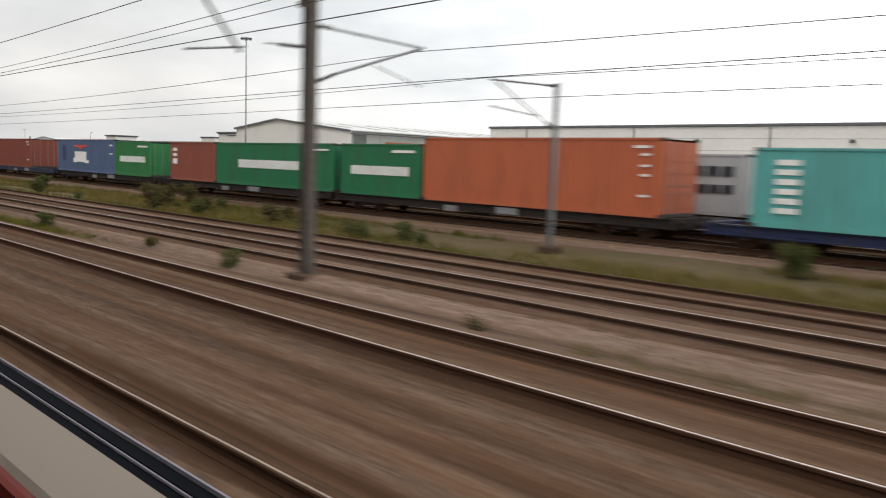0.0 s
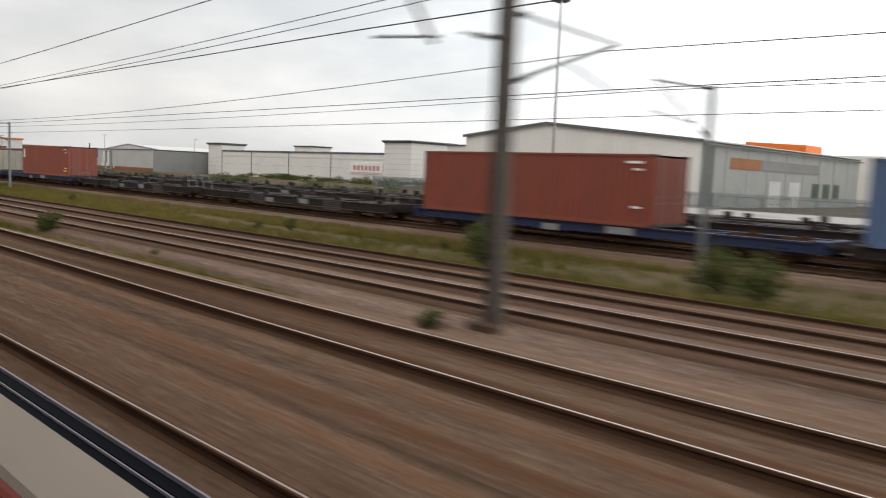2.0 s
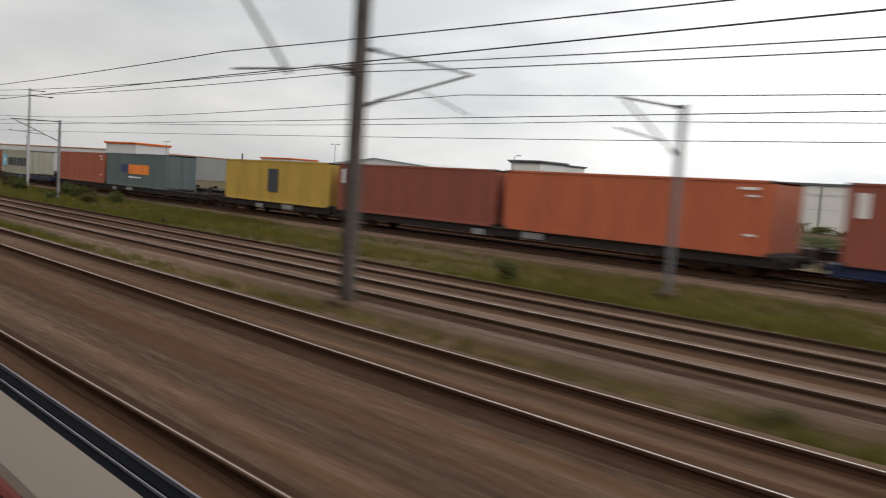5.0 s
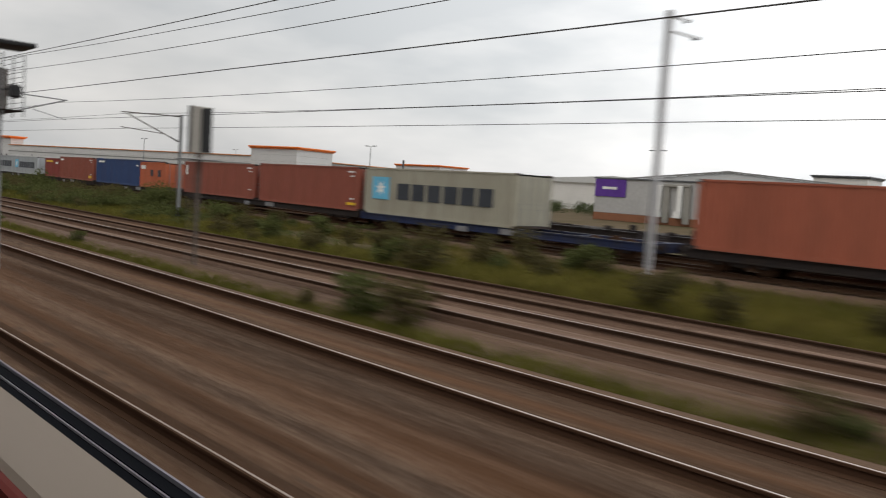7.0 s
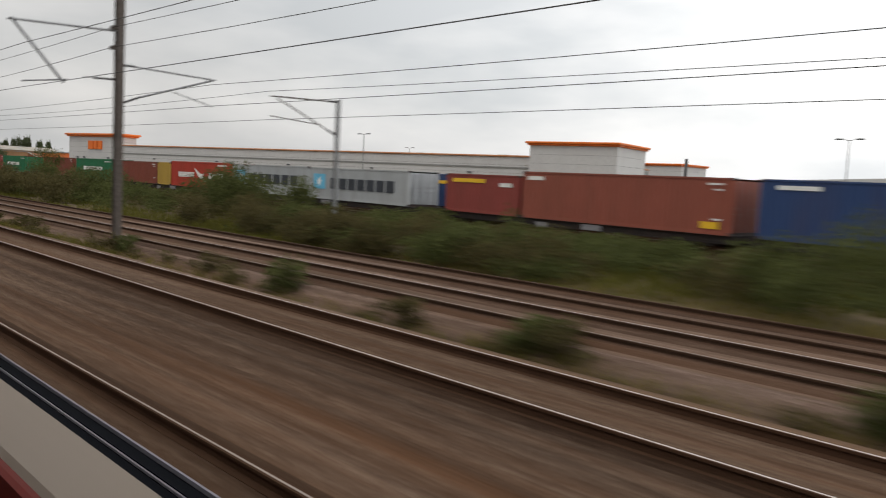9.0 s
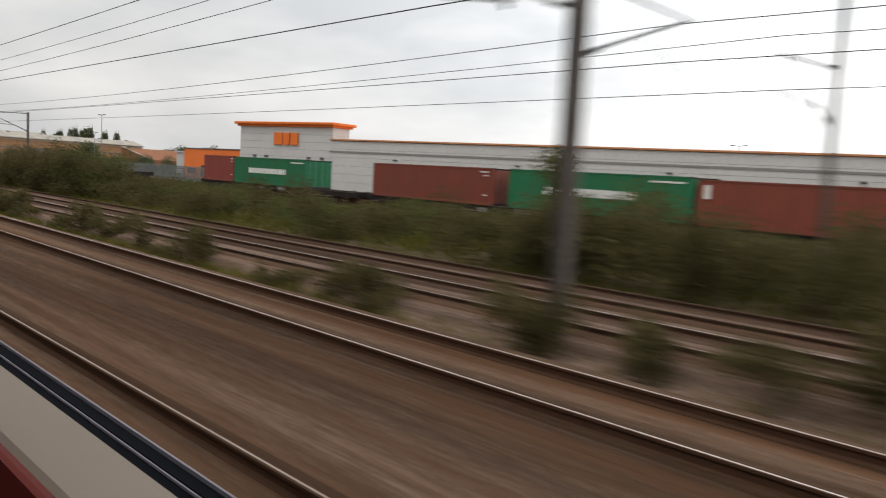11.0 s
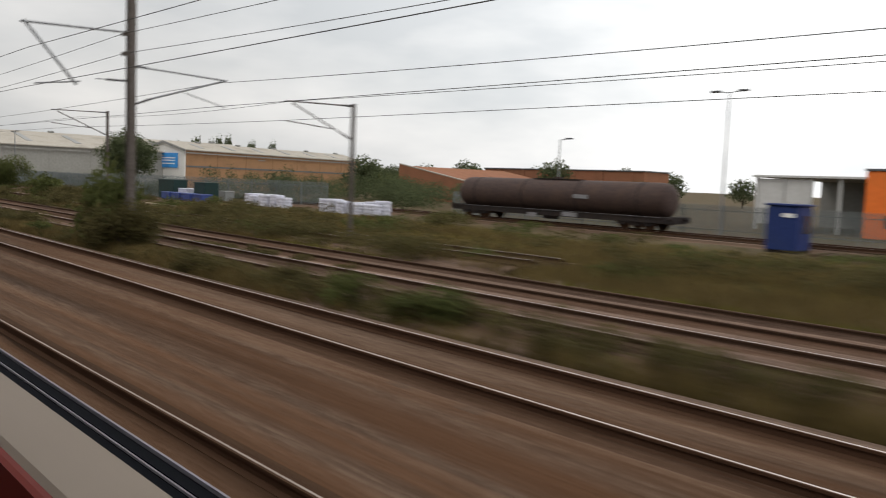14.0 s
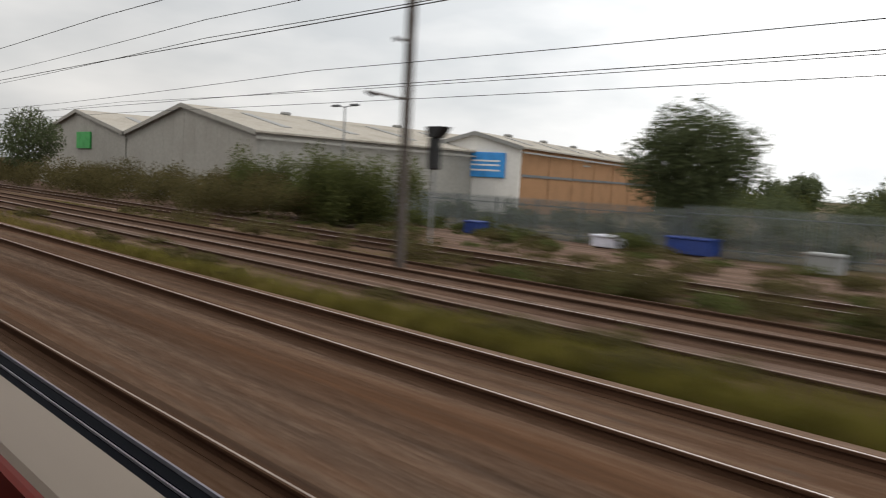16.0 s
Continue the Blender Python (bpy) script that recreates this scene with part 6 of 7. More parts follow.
poplar = make_tree(64, 12.5, 1.5, 1.0, 3200, 0.5, LEAF_TREE, "distant slim dark poplar tree", True)
poplar.location = (117, 764, -0.4)
for k in range(12):
    m = Matrix.Translation((117 + rnd.uniform(-2, 2), 757 - k * 7.2 + rnd.uniform(-2, 2), -0.4))
    b = copy_thing(poplar, m)
    b.matrix_basis = m @ Matrix.Diagonal((1, 1, rnd.uniform(0.75, 1.1), 1))

# ---------------------------------------------------------------- lamps, signals, far masts
def flood_mast(x, y, h, heads=6, label="tall slim grey floodlight mast"):
    m = thing("floodlight_mast", label, "lamp post", (x, y, -0.4))
    s = Shape()
    s.tube((0, 0, 0), (0, 0, h * 0.5), 0.16, 10, 0.12)
    s.tube((0, 0, h * 0.5), (0, 0, h + 0.3), 0.12, 10, 0.08)
    part("post", s, GALV, m)
    part("head_frame", Shape().tube((0, 0, h + 0.25), (0, 0, h + 0.4), 0.55, 12), GALV, m)
    for i in range(heads):
        a = 2 * math.pi * i / heads
        cx, cy = 0.75 * math.cos(a), 0.75 * math.sin(a)
        part("floodlight", Shape().chamfer(cx - 0.22, cx + 0.22, cy - 0.22, cy + 0.22, h + 0.1, h + 0.42, 0.05), ROOF_DARK, m, "dark floodlight head")
    return m


def street_lamp(x, y, h, arms=2):
    m = thing("street_lamp", "slim grey street lamp with flat heads", "street lamp", (x, y, -0.4), "street lamps of the retail park")
    part("post", Shape().tube((0, 0, 0), (0, 0, h), 0.09, 8, 0.05), GALV, m)
    for k in range(arms):
        e = 1 if k else -1
        part("arm", Shape().tube((0, 0, h - 0.05), (0, e * 0.8, h + 0.05), 0.03, 6), GALV, m)
        part("lamp_head", Shape().chamfer(-0.14, 0.14, min(e * 0.6, e * 1.3), max(e * 0.6, e * 1.3), h, h + 0.13, 0.03), ROOF_DARK, m)
    return m


flood_mast(73.3, 120.3, 22.4)
for x, y, h, a in [(48.8, 508.4, 9.4, 2), (54.2, 526.4, 6.9, 1), (78.2, 332.2, 8.6, 2), (68.1, 392.0, 8.8, 2), (29.7, 595.5, 7.1, 2), (92.0, 290.0, 9.5, 2), (110.0, 430.0, 9.5, 2), (98.0, 250.0, 8.5, 1)]:
    street_lamp(x, y, h, a)


CABINET_PALE = material("pale_concrete", (0.30, 0.28, 0.25), (0.38, 0.36, 0.32), 0.85, grain=15, blot=3)


PALE_STEEL = material("pale_galvanised_steel", (0.42, 0.42, 0.43), (0.52, 0.52, 0.53), 0.6, 0.0, grain=14, blot=0.8, dirt=(0.3, 0.29, 0.28))


def signal_cage(x, y):
    s0 = thing("railway_signal", "railway signal post with caged platform and black head", "railway signal", (x, y, -0.3))
    part("post", Shape().tube((0, -0.3, -0.2), (0, -0.3, 2.5), 0.10, 12), GALV, s0, "galvanised post")
    part("platform", Shape().chamfer(-0.5, 0.6, -1.1, 1.25, 2.48, 2.56, 0.02), WAGON_DARK, s0)
    part("kick_board", Shape().chamfer(-0.56, -0.51, -1.15, -0.3, 2.57, 3.12, 0.015), WAGON_DARK, s0, "dark side board")
    part("kick_board", Shape().chamfer(-0.505, 0.62, -1.15, -1.105, 2.57, 3.12, 0.015), WAGON_DARK, s0, "dark side board")
    for k in range(4):
        z = 2.68 + 0.14 * k
        part("guard_rail", Shape().tube((0.58, -1.05, z), (0.58, 0.85, z), 0.015, 6), GALV, s0)
    for yy in (-1.0, 0.15, 0.8):
        for xx in (-0.45, 0.55):
            part("upright", Shape().tube((xx, yy, 2.56), (xx, yy, 4.9), 0.022, 8), GALV, s0)
    for sx in (-0.5, 0.6):
        for z in (3.62, 3.74):
            part("upper_beam", Shape().chamfer(sx - 0.03, sx + 0.03, -1.1, 0.95, z, z + 0.05, 0.01), WAGON_DARK, s0)
    for k in range(17):
        z = 3.10 + 0.105 * k
        for xx in (-0.45, 0.55):
            part("cage_bar", Shape().tube((xx, -0.7, z), (xx, 0.85, z), 0.009, 6), GALV, s0)
    for a, b in (((-0.45, -1.05), (-0.45, 0.85)), ((0.55, -1.05), (0.55, 0.85)), ((-0.45, -1.05), (0.55, -1.05)), ((-0.45, 0.85), (0.55, 0.85))):
        part("cage_rail", Shape().tube((*a, 4.88), (*b, 4.88), 0.022, 6), MAST_STEEL, s0)
    hd = part("signal_head", Shape().slab([(-1.05, 4.42), (-0.35, 4.5), (-0.35, 3.82), (-0.8, 3.78)], -0.5, 0.05), BLACK, s0, "black signal head with hood")
    part("backing_board", Shape().box(-0.5, 0.1, -0.34, -0.3, 3.75, 4.5), BLACK, s0)
    part("equipment_board", Shape().chamfer(-0.4, 0.3, -0.45, -0.38, 3.1, 3.72, 0.02), CLAD_SLATE, s0, "slate grey board under the head")
    part("lens", Shape().tube((-0.2, -1.06, 4.1), (-0.2, -1.0, 4.1), 0.1, 14), GLASS_DARK, hd)
    part("marker_plate", Shape().box(-0.6, -0.57, -0.95, -0.55, 3.15, 3.22), REDMARK, s0, "small red marker plate")
    part("ladder", Shape().tube((0.5, 0.7, -0.1), (0.5, 0.7, 2.5), 0.025, 6).tube((0.5, 0.35, -0.1), (0.5, 0.35, 2.5), 0.025, 6), GALV, s0)
    return s0


CLAD_SLATE = material("slate_grey_board", (0.14, 0.145, 0.155), (0.19, 0.195, 0.205), 0.6, grain=6)
signal_cage(10.8, 123.2)


def signal_plain(x, y, z, turn=0):
    s0 = thing("railway_signal", "plain railway signal with a tall pale and black board", "railway signal", (x, y, -0.3), turn=turn)
    part("post", Shape().tube((0, 0, -0.2), (0, 0, z), 0.05, 10), MAST_STEEL, s0)
    b = part("backing_board", Shape().chamfer(-0.3, 0.3, -0.06, 0.0, z - 0.1, z + 1.2, 0.02), CABINET_PALE, s0, "pale grey back of the signal")
    for sx in (-0.32, 0.3):
        part("edge_strip", Shape().box(sx, sx + 0.03, -0.1, 0.04, z - 0.1, z + 1.2), BLACK, b, "dark edge strip")
    part("head_panel", Shape().chamfer(0.02, 0.29, -0.11, -0.062, z - 0.06, z + 1.16, 0.02), BLACK, b, "black signal head panel")
    part("foot_plate", Shape().chamfer(-0.45, 0.45, -0.5, 0.5, z - 0.3, z - 0.27, 0.01), GALV, s0)
    part("ladder", Shape().tube((0.15, 0.25, -0.1), (0.15, 0.1, z), 0.022, 6).tube((-0.15, 0.25, -0.1), (-0.15, 0.1, z), 0.016, 6), MAST_STEEL, s0)
    return s0


signal_plain(10.65, 255.9, 3.4)


def signal_tower(x, y):
    s0 = thing("railway_signal", "tall railway signal with barred cage and brown board", "railway signal", (x, y, -0.4))
    part("post", Shape().tube((0, 0.1, -0.1), (0, 0.1, 4.0), 0.035, 12), GALV, s0)
    part("base", Shape().chamfer(-0.3, 0.3, -0.2, 0.4, -0.1, 0.12, 0.03), SLEEPER, s0)
    part("platform", Shape().chamfer(-0.25, 0.25, -0.9, 0.9, 4.0, 4.03, 0.012), WAGON_DARK, s0, "dark chequer plate platform")
    part("backing_board", Shape().chamfer(-0.14, 0.14, 0.05, 0.42, 3.95, 5.05, 0.03), MAST_STEEL, s0, "brown weathered board")
    part("bracket", Shape().tube((0, 0.1, 4.55), (0, -0.85, 4.5), 0.03, 8), WAGON_DARK, s0)
    part("signal_head", Shape().chamfer(-0.12, 0.12, -1.1, -0.8, 4.3, 4.6, 0.04), BLACK, s0, "black signal head")
    for k in range(11):
        z = 4.1 + 0.12 * k
        for xx in (-0.23, 0.23):
            part("cage_bar", Shape().tube((xx, -0.85, z), (xx, 0.85, z), 0.006, 6), WAGON_DARK, s0)
    for xx in (-0.23, 0.23):
        for yy in (-0.85, 0.0, 0.85):
            part("upright", Shape().tube((xx, yy, 3.88), (xx, yy, 5.32), 0.018, 6), GALV, s0)
    part("canopy", Shape().chamfer(-0.45, 0.45, -1.0, 0.2, 5.5, 5.6, 0.02), BLACK, s0)
    return s0


signal_tower(5.7, 256.2)




def tall_mast(x, y, h, mat, arms):
    m = thing("overhead_line_mast", "tall plain steel railway mast", "railway mast", (x, y, 0), "masts across the sidings")
    s = Shape()
    h_post(s, 0, 0, -0.2, h, 0.2, 0.2)
    part("post", s, mat, m)
    part("base", Shape().chamfer(-0.4, 0.4, -0.4, 0.4, -0.6, -0.2, 0.03), SLEEPER, m, "concrete foundation block")
    for z, a, b in arms:
        part("arm", Shape().tube((a, 0, z), (b, 0, z + 0.08), 0.035), MAST_STEEL, m)
        s = Shape()
        insulator(s, (b * 0.8, 0, z), (b, 0, z + 0.08))
        part("insulator", s, INSUL, m, "dark ribbed insulator")
    return m


tall_mast(25.5, 250.2, 9.3, PALE_STEEL, [(8.6, 0, 2.2), (9.1, 0, 1.4)])
tall_mast(15.0, 572.66, 9.6, MAST_STEEL, [(4.7, 0, -1.5), (6.3, 0, -0.6), (7.6, 0, 0.5)])

for x, y, L in [(12.4, 119.4, 0.5), (12.15, 119.7, 0.7), (11.75, 121.7, 0.8), (13.6, 127.0, 0.6)]:
    slab = thing("trough_lid", "pale concrete cable trough lid lying on the ballast", "concrete slab", (x - 1.4, y, -0.33), "loose trough lids", turn=rnd.uniform(-12, 12))
    part("slab", Shape().chamfer(0, 0.34, 0, L, 0.0, 0.06, 0.012), CABINET_PALE, slab)
# ---------------------------------------------------------------- sidings: tank wagon, kiosk, stacks
TANK = material("sooty_tank_steel", (0.040, 0.026, 0.023), (0.070, 0.044, 0.037), 0.7, 0.2, grain=6, blot=1.0, dirt=(0.09, 0.055, 0.04), dirt_amount=0.55)
KIOSK = material("blue_kiosk_paint", (0.012, 0.026, 0.11), (0.017, 0.036, 0.14), 0.5, grain=6, dirt=(0.02, 0.035, 0.10))
SACK = material("white_bulk_wrap", (0.48, 0.48, 0.56), (0.62, 0.62, 0.69), 0.5, grain=5, blot=3, dirt=(0.36, 0.37, 0.42), dirt_amount=0.6)
TARP = material("blue_tarpaulin", (0.014, 0.035, 0.17), (0.02, 0.05, 0.22), 0.45, grain=5, blot=2)
TIMBER = material("weathered_sawn_timber", (0.24, 0.185, 0.115), (0.32, 0.25, 0.16), 0.8, grain=12, blot=1, spread=0.15)
CABINET = material("grey_cabinet_paint", (0.22, 0.225, 0.22), (0.27, 0.275, 0.27), 0.6, grain=8, dirt=(0.2, 0.2, 0.18))
SKIP_GREEN = material("dark_green_skip_paint", (0.007, 0.024, 0.022), (0.011, 0.035, 0.031), 0.6, grain=6, blot=1, dirt=(0.03, 0.03, 0.025))
FENCE = material("dull_palisade_steel", (0.125, 0.142, 0.142), (0.175, 0.195, 0.195), 0.6, 0.1, grain=8, blot=1)


def tank_wagon(x, y0, y1, turn=0.0):
    L = y1 - y0
    w = thing("tank_wagon", "sooty brown bogie tank wagon standing on the siding", "railway wagon", (x, y0, 0), turn=turn)
    s = Shape()
    n = 24
    ringz, r = 1.85, 1.1
    prof = [(0.35, 0.55), (0.45, 0.9), (0.7, 1.05), (1.1, 1.1), (L - 1.1, 1.1), (L - 0.7, 1.05), (L - 0.45, 0.9), (L - 0.35, 0.55)]
    for yy, rr in prof:
        s.v += [(rr * math.cos(2 * math.pi * i / n), yy, ringz + rr * math.sin(2 * math.pi * i / n)) for i in range(n)]
    for k in range(len(prof) - 1):
        s.f += [(k * n + i, k * n + (i + 1) % n, k * n + n + (i + 1) % n, k * n + n + i) for i in range(n)]
    s.f += [tuple(range(n)), tuple(range((len(prof) - 1) * n, len(prof) * n))]
    part("barrel", s, TANK, w, smooth=True)
    for k in range(4):
        y = 2.2 + k * (L - 4.4) / 3
        part("strap", Shape().tube((0, y, ringz), (0, y + 0.12, ringz), 1.115, 24), WAGON_DARK, w)
    part("manhole", Shape().tube((0, L / 2, 2.9), (0, L / 2, 3.12), 0.32, 14), TANK, w)
    part("walkway", Shape().box(-0.35, 0.35, L / 2 - 2, L / 2 + 2, 2.95, 3.0), WAGON_DARK, w)
    part("panel", Shape().box(-1.14, -1.09, L / 2 - 3.4, L / 2 - 2.2, 1.75, 2.0), WAGON_PALE, w, "pale data panel")
    wagon_parts(w, L, WAGON_DARK, 0.85)
    return w


tank_wagon(freight_x(515) + 5.62, 508.2, 526.8, -0.76)
kiosk = thing("site_cabin", "dark blue site cabin with a white panel", "cabin", (39.0, 499.3, -0.4))
part("body", Shape().chamfer(0, 1.6, 0, 1.6, 0.15, 2.35, 0.04), KIOSK, kiosk)
part("roof", Shape().chamfer(-0.1, 1.7, -0.1, 1.7, 2.35, 2.47, 0.03), KIOSK, kiosk)
for sx in (0.2, 1.3):
    part("skid", Shape().box(sx - 0.1, sx + 0.2, 0, 1.6, 0, 0.15), WAGON_DARK, kiosk)
part("lamp_panel", Shape().box(-0.05, 0.0, 0.2, 0.8, 1.8, 2.0), SIGN_WHITE, kiosk, "white panel")
part("window", Shape().box(0.6, 1.3, -0.04, 0.0, 1.0, 1.9), GLASS_DARK, kiosk, "dark end window")
flat = thing("flat_wagon", "low grimy empty flat wagon on the siding", "railway wagon", (freight_x(475) + 1.22, 466.0, 0))
wagon_parts(flat, 19.0, WAGON_DARK, 0.85)


def palisade(x0, y0, x1, y1, h=2.0):
    f0 = thing("palisade_fence", "dull grey steel palisade fence", "fence", (0, 0, -0.4), group="palisade fences")
    L = math.hypot(x1 - x0, y1 - y0)
    n = int(L / 0.16)
    s = Shape()
    for i in range(n):
        u = (i + 0.5) / n
        x, y = x0 + (x1 - x0) * u, y0 + (y1 - y0) * u
        s.add([(x - 0.02, y - 0.034, 0.05), (x - 0.02, y + 0.034, 0.05), (x - 0.02, y + 0.034, h - 0.12), (x - 0.02, y, h), (x - 0.02, y - 0.034, h - 0.12),
               (x + 0.01, y - 0.034, 0.05), (x + 0.01, y + 0.034, 0.05), (x + 0.01, y + 0.034, h - 0.12), (x + 0.01, y, h), (x + 0.01, y - 0.034, h - 0.12)],
              [(0, 1, 2, 3, 4), (9, 8, 7, 6, 5), (0, 4, 9, 5), (1, 6, 7, 2), (2, 7, 8, 3), (3, 8, 9, 4)])
    p = part("paling", s, FENCE, f0)
    tagged(p, kind="stuff")
    for z in (0.4, h - 0.4):
        part("fence_rail", Shape().tube((x0 + 0.05, y0, z), (x1 + 0.05, y1, z), 0.03, 6), FENCE, f0)
    m = int(L / 2.75)
    for i in range(m + 1):
        u = i / max(m, 1)
        x, y = x0 + (x1 - x0) * u + 0.08, y0 + (y1 - y0) * u
        part("fence_post", Shape().box(x - 0.03, x + 0.05, y - 0.05, y + 0.05, 0, h - 0.1), FENCE, f0)
    return f0


palisade(50.0, 455.0, 49.0, 534.0, 2.1)
palisade(43.0, 545.0, 36.8, 562.0, 2.4)
palisade(36.8, 562.0, 33.6, 574.0, 2.4)
palisade(33.6, 574.0, 32.4, 606.0, 2.2)
palisade(84.0, 78.0, 84.5, 165.0, 2.0)


def bag_stack(x, y, n, seed):
    """A row of wrapped bulk bags, each a rounded, slumped block."""
    r = random.Random(seed)
    for i in range(n):
        h = r.uniform(0.85, 1.2)
        b = thing("sack_pallet", "white plastic wrapped pallet of stacked sacks", "sack pallet", (x + r.uniform(-0.2, 0.2), y + 1.15 * i, -0.4), "white sack pallets")
        s = Shape()
        m = 14
        rows = [(h * k / 4 + h / 4 * u, q) for k in range(4) for u, q in ((0.04, 0.525), (0.25, 0.55), (0.75, 0.55), (0.96, 0.525))]
        for z, q in rows:
            for k in range(m):
                a = 2 * math.pi * k / m
                e = 1 / max(abs(math.cos(a)), abs(math.sin(a))) ** 0.98
                s.v.append((q * e * math.cos(a) * r.uniform(0.95, 1.04), q * e * math.sin(a) * r.uniform(0.95, 1.04), z + r.uniform(-0.02, 0.02)))
        for j in range(len(rows) - 1):
            s.f += [(j * m + k, j * m + (k + 1) % m, j * m + m + (k + 1) % m, j * m + m + k) for k in range(m)]
        s.f += [tuple(range(m)), tuple(range((len(rows) - 1) * m, len(rows) * m))]
        part("sack_block", s, SACK, b, smooth=True)
        part("pallet", Shape().box(-0.55, 0.55, -0.52, 0.52, -0.02, 0.04), TIMBER, b)


bag_stack(37.6, 531.2, 6, 1)
bag_stack(38.8, 531.5, 5, 2)
bag_stack(37.2, 543.0, 4, 3)
bag_stack(37.6, 548.2, 2, 4)
bag_stack(38.8, 547.8, 3, 5)


def crate(x, y, w, d, h, mat, label, name="crate"):
    c = thing(name, label, "crate", (x, y, -0.4), "crates by the fence")
    part("body", Shape().chamfer(0, w, 0, d, 0.1, h, 0.04), mat, c)
    part("rim", Shape().chamfer(-0.04, w + 0.04, -0.04, d + 0.04, h - 0.12, h - 0.02, 0.02), mat, c)
    part("pallet", Shape().box(0.02, w - 0.02, 0.02, 0.2, 0, 0.1).box(0.02, w - 0.02, d - 0.2, d - 0.02, 0, 0.1), TIMBER, c)
    return c


for x, y, w, d, h, m, l in [(33.0, 572.4, 1.2, 2.2, 0.9, TARP, "blue tarpaulin covered crate by the fence"), (30.6, 584.5, 0.9, 1.0, 0.8, TARP, "small blue crate by the fence"), (33.6, 558.2, 1.2, 1.8, 0.8, TARP, "low blue crate by the fence"),
                            (33.7, 556.2, 1.2, 1.8, 0.8, TARP, "low blue crate by the fence"), (33.8, 554.1, 1.2, 1.9, 0.8, TARP, "low blue crate by the fence"), (33.9, 552.0, 1.2, 1.9, 0.8, TARP, "low blue crate by the fence"),
                            (34.9, 560.1, 1.5, 3.6, 2.0, SKIP_GREEN, "dark green steel skip by the fence"), (35.1, 553.8, 1.5, 2.2, 1.9, SKIP_GREEN, "dark green steel skip by the fence"), (35.0, 557.4, 1.4, 1.8, 1.2, SACK, "pale wrapped pallet load by the fence"),
                            (31.6, 576.4, 1.0, 1.4, 0.7, SACK, "pale wrapped pallet load by the fence"),
                            (31.0, 566.2, 0.8, 1.2, 0.9, CABINET, "pale grey loaded pallet"), (37.8, 554.8, 1.0, 1.3, 1.1, CABINET, "grey metal bin by the fence")]:
    crate(x, y, w, d, h, m, l)


def cabinet(x, y, h, w=0.6, d=1.0):
    c = thing("trackside_cabinet", "grey metal trackside equipment cabinet", "cabinet", (x, y, -0.4), "trackside cabinets")
    part("body", Shape().chamfer(0, w, 0, d, 0.12, h, 0.02), CABINET, c)
    part("lid", Shape().chamfer(-0.04, w + 0.04, -0.04, d + 0.04, h, h + 0.06, 0.02), CABINET, c)
    part("plinth", Shape().box(0.03, w - 0.03, 0.03, d - 0.03, 0, 0.12), SLEEPER, c)
    part("door_seam", Shape().box(-0.006, 0.0, d / 2 - 0.01, d / 2 + 0.01, 0.15, h - 0.05), ROOF_DARK, c)


cabinet(21.4, 537.4, 1.3)
cabinet(10.3, 131.6, 0.8, 0.36, 0.36)
for k, (x, y, L) in enumerate([(22.2, 541.0, 6.0), (23.0, 545.0, 7.0), (24.6, 538.5, 5.0), (25.4, 549.0, 6.5), (24.0, 553.0, 5.5), (20.6, 549.5, 6.0)]):
    t = thing("timber_stack", "stack of weathered sawn timber lying beside the siding", "timber stack", (x, y, -0.42), "timber stacks", turn=rnd.uniform(-8, 4))
    for j in range(3):
        for i in range(4 - j):
            part("plank", Shape().box(i * 0.26 + 0.12 * j, i * 0.26 + 0.24 + 0.12 * j, 0.05 * i, L + 0.07 * i, 0.14 * j, 0.14 * j + 0.12), TIMBER, t)

# brick sheds behind the sidings and far buildings
def lean_to(x, y0, y1, depth, low, high, wall, roof, label):
    """Brick shed whose parapet wall falls from y1 to y0."""
    b = thing("brick_shed", label, "building", (x, y0, -0.4))
    W = y1 - y0
    part("front_wall", Shape().slab([(0, 0), (W, 0), (W, high), (0, low)], 0, 0.35), wall, b)
    part("coping", Shape().slab([(-0.05, low), (W + 0.05, high), (W + 0.05, high + 0.14), (-0.05, low + 0.14)], -0.06, 0.41), roof, b, "pale coping")
    for y, q in ((0.0, low), (W - 0.3, high)):
        part("side_wall", Shape().box(0.35, depth, y, y + 0.3, 0, q - 0.3), wall, b)
    part("roof_slope", Shape().slab([(0, low - 0.35), (W, high - 0.35), (W, high - 0.2), (0, low - 0.2)], 0.35, depth), wall, b)
    for k in range(3):
        part("pilaster", Shape().box(-0.1, 0.0, 1.0 + k * W / 3.2, 1.5 + k * W / 3.2, 0, low - 0.3), wall, b)
    return b


lean_to(79.3, 561.0, 577.8, 24, 2.7, 5.35, BRICK_RED, ROOF_FIBRE, "red-brown brick shed with a sloping parapet")
shed3 = thing("brick_hall", "long red-brown brick hall with a flat roof", "building", (106.0, 551.0, -0.4))
part("wall", Shape().box(0, 7, 0, 34, 0, 5.6), BRICK_RED, shed3)
part("coping", Shape().chamfer(-0.2, 7.2, -0.2, 34.2, 5.6, 5.8, 0.04), ROOF_DARK, shed3)
for k in range(6):
    part("pilaster", Shape().box(-0.12, 0.0, 2 + 5.6 * k, 2.5 + 5.6 * k, 0, 5.5), BRICK_RED, shed3)
tower(147.5, 158.0, 388.5, 406.5, 8.5, CLAD_BQ, ORANGE_TRIM, "distant grey block with an orange flared cornice")
far_hall = thing("far_hall", "distant pale hall with a low roof", "warehouse", (150.0, 300.0, -0.4))
part("wall", Shape().box(0, 30, 0, 70, 0, 6.2), CLAD_PALE, far_hall)
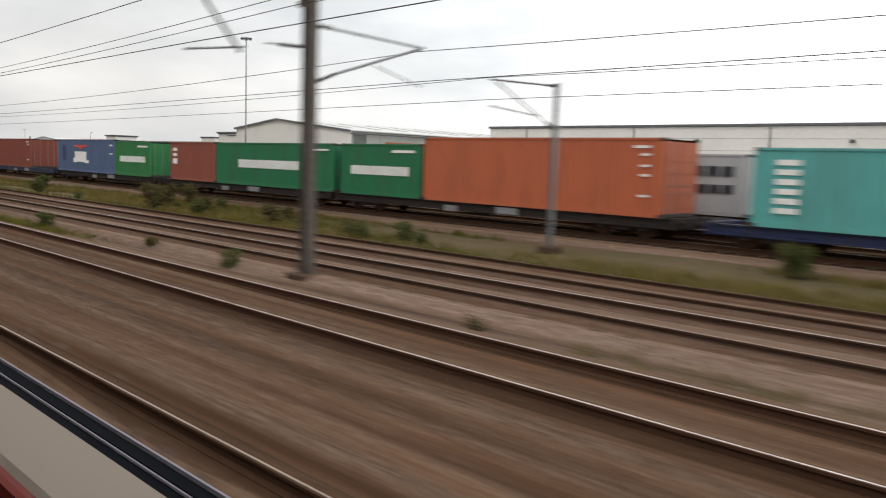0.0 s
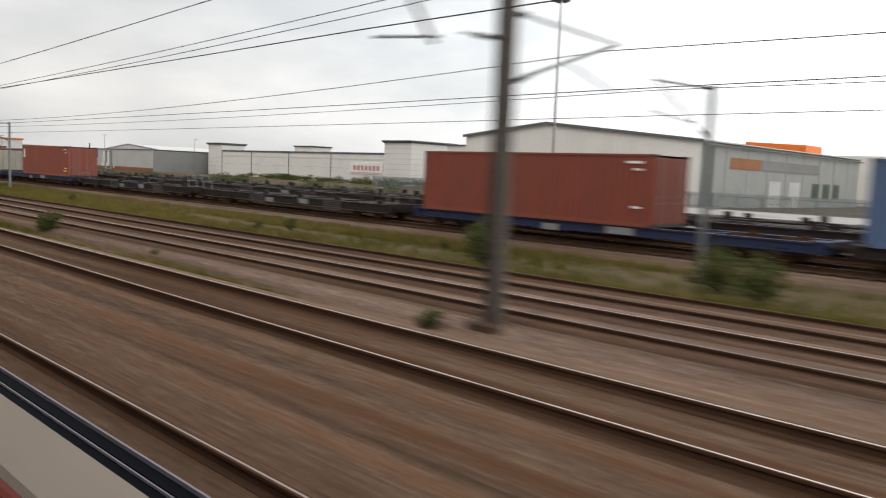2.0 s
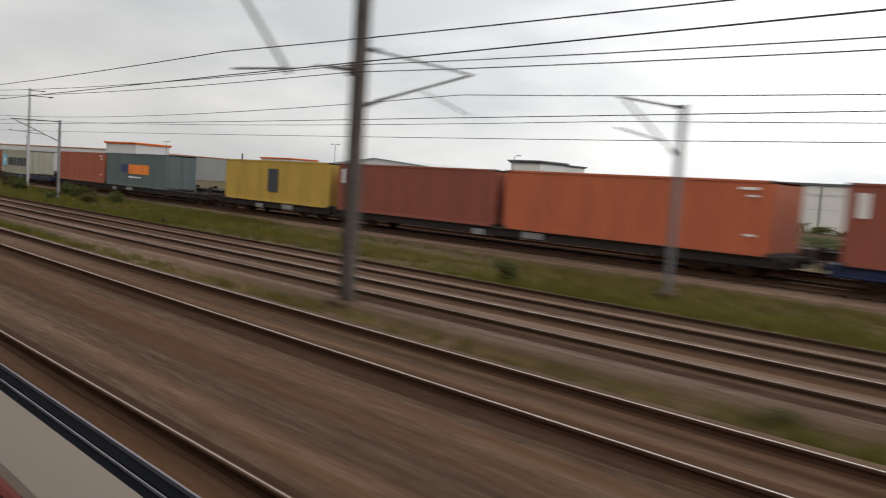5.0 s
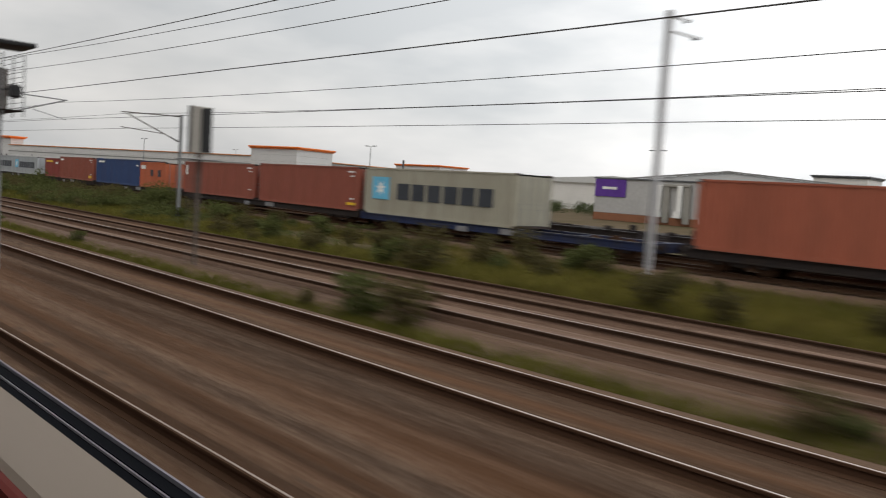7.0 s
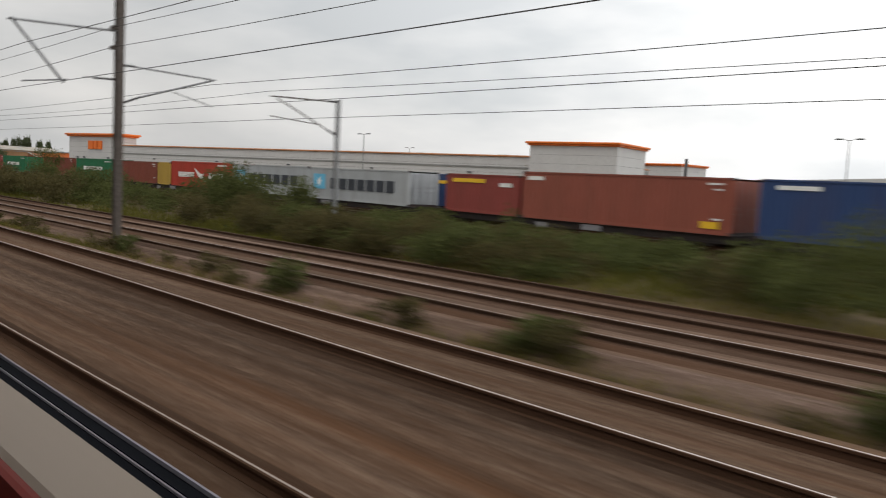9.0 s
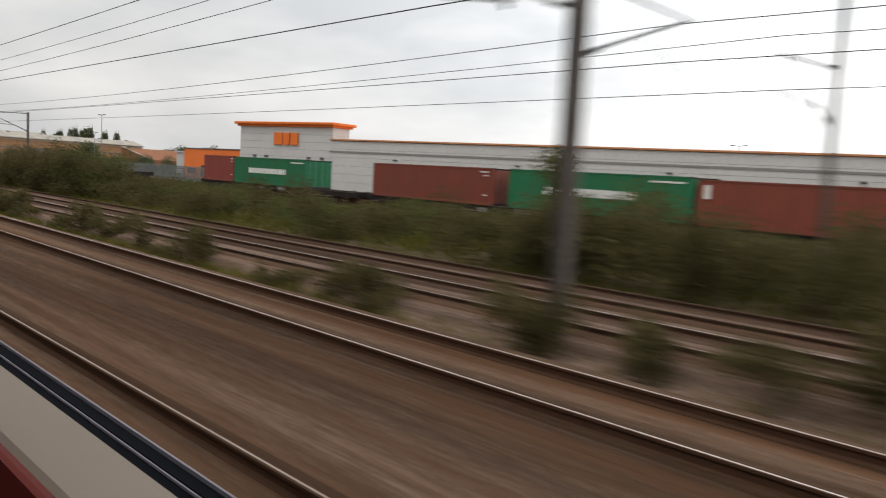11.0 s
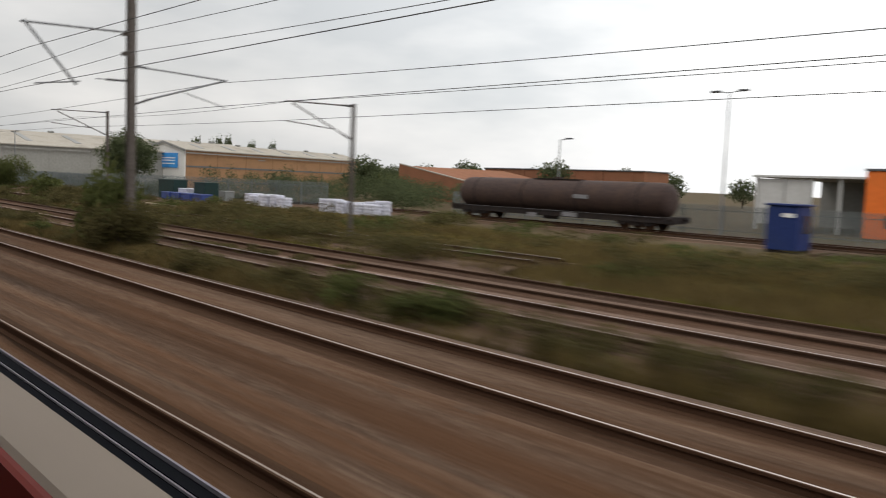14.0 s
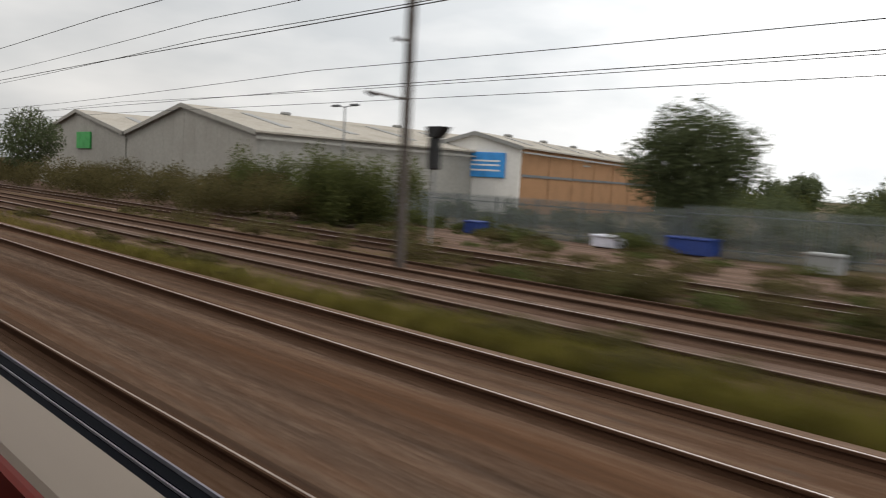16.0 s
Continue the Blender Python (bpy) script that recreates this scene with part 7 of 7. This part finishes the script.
part("roof", Shape().slab([(-0.5, 6.2), (70.5, 6.2), (35, 8.0)], -0.5, 30.5), ROOF_PALE, far_hall)
chimney = thing("flue", "thin dark flue pipe on a roof", "chimney", (120.0, 372.0, -0.4))
part("pipe", Shape().tube((0, 0, 0), (0, 0, 8.6), 0.25, 10), ROOF_DARK, chimney)
stack = thing("vent_stack", "black flared vent stack on a thin grey post", "vent stack", (20.4, 577.2, -0.4))
part("post", Shape().tube((0, 0, -0.1), (0, 0, 3.3), 0.06, 10), GALV, stack)
part("duct", Shape().chamfer(-0.2, 0.2, -0.2, 0.2, 3.25, 4.45, 0.05), BLACK, stack, "black duct")
part("cap", Shape().slab([(-0.24, 4.45), (0.2, 4.45), (0.28, 4.85), (-0.6, 4.85)], -0.25, 0.25), BLACK, stack)


# ---------------------------------------------------------------- the carriage from which one looks
CREAM = material("cream_window_ledge", (0.42, 0.345, 0.28), (0.46, 0.38, 0.31), 0.6, grain=60, blot=3, bump=0.04, dirt=(0.36, 0.29, 0.23))
RUBBER = material("black_window_seal", (0.004, 0.005, 0.008), (0.007, 0.008, 0.012), 0.75, grain=50)
RUBBER.node_tree.nodes["Principled BSDF"].inputs["Specular IOR Level"].default_value = 0.05
ALU = material("aluminium_trim", (0.20, 0.19, 0.22), (0.26, 0.25, 0.29), 0.45, 0.7, bump=0)
RED_PANEL = material("red_panel", (0.17, 0.014, 0.008), (0.21, 0.019, 0.010), 0.6, bump=0)
ledge = thing("railway_carriage", "own railway carriage with cream ledge and black window seal", "railway carriage", (0, 0, 2.467))
A, B = -30.0, 640.0
SHELL = material("carriage_lining", (0.30, 0.28, 0.26), (0.34, 0.32, 0.30), 0.6, grain=20, bump=0.03)
part("body_side", Shape().prism([(0.53, -0.50), (0.60, -0.62), (0.60, -1.6), (0.5, -1.75), (0.5, -0.6), (0.509, -0.50)], A, B), ALU, ledge, "painted outer body side")
part("upper_side", Shape().prism([(0.50, 0.62), (0.60, 0.62), (0.56, 1.0), (0.2, 1.35), (0.15, 1.28), (0.46, 0.95)], A, B), SHELL, ledge, "lining above the windows")
part("roof", Shape().prism([(0.2, 1.35), (-0.75, 1.5), (-1.7, 1.35), (-1.7, 1.25), (-0.75, 1.38), (0.15, 1.26)], A, B), SHELL, ledge, "carriage roof")
part("far_side", Shape().prism([(-2.05, -1.7), (-1.98, -1.7), (-1.98, -0.2), (-2.05, -0.2)], A, B), SHELL, ledge, "opposite carriage side")
part("far_upper_side", Shape().prism([(-2.05, 0.55), (-1.98, 0.55), (-1.68, 1.3), (-1.75, 1.36)], A, B), SHELL, ledge, "lining above the opposite windows")
part("floor", Shape().prism([(-2.0, -1.4), (0.5, -1.4), (0.5, -1.5), (-2.0, -1.5)], A, B), RUBBER, ledge, "dark carriage floor")
for k in range(int((B - A) / 20)):
    y = A + 3 + 20 * k
    for dy in (0, 14):
        bo = part("bogie", Shape().chamfer(-1.9, -1.7, y + dy - 1.4, y + dy + 1.4, -2.2, -1.8, 0.05).chamfer(0.2, 0.4, y + dy - 1.4, y + dy + 1.4, -2.2, -1.8, 0.05).box(-1.7, 0.2, y + dy - 0.3, y + dy + 0.3, -2.1, -1.5), WAGON_DARK, ledge, "dark bogie under the carriage")
        for wy in (-1.1, 1.1):
            for wx in (-1.5, 0.0):
                part("wheel", Shape().tube((wx - 0.06, y + dy + wy, -2.467 + 0.43), (wx + 0.06, y + dy + wy, -2.467 + 0.43), 0.43, 18), RAIL_RUST, bo)
part("outer_trim", Shape().prism([(0.500, -0.437), (0.508, -0.437), (0.508, -0.4335), (0.504, -0.4335)], A, B), ALU, ledge, "thin aluminium trim")
part("outer_seal", Shape().prism([(0.482, -0.44), (0.508, -0.437), (0.508, -0.6), (0.482, -0.6)], A, B), RUBBER, ledge, "black rubber seal")
part("inner_trim", Shape().prism([(0.476, -0.444), (0.481, -0.444), (0.481, -0.4415), (0.478, -0.4415)], A, B), ALU, ledge, "thin aluminium bead")
part("inner_seal", Shape().prism([(0.462, -0.447), (0.4755, -0.445), (0.4755, -0.6), (0.462, -0.6)], A, B), RUBBER, ledge, "black rubber seal")
part("ledge_top", Shape().prism([(0.461, -0.4465), (0.461, -0.62), (0.36, -0.62), (0.36, -0.478), (0.37, -0.47)], A, B), CREAM, ledge)
part("lower_panel", Shape().prism([(0.366, -0.4785), (0.366, -0.9), (0.34, -0.9), (0.34, -0.4785), (0.35, -0.477)], A, B), RED_PANEL, ledge, "dark red lower panel")
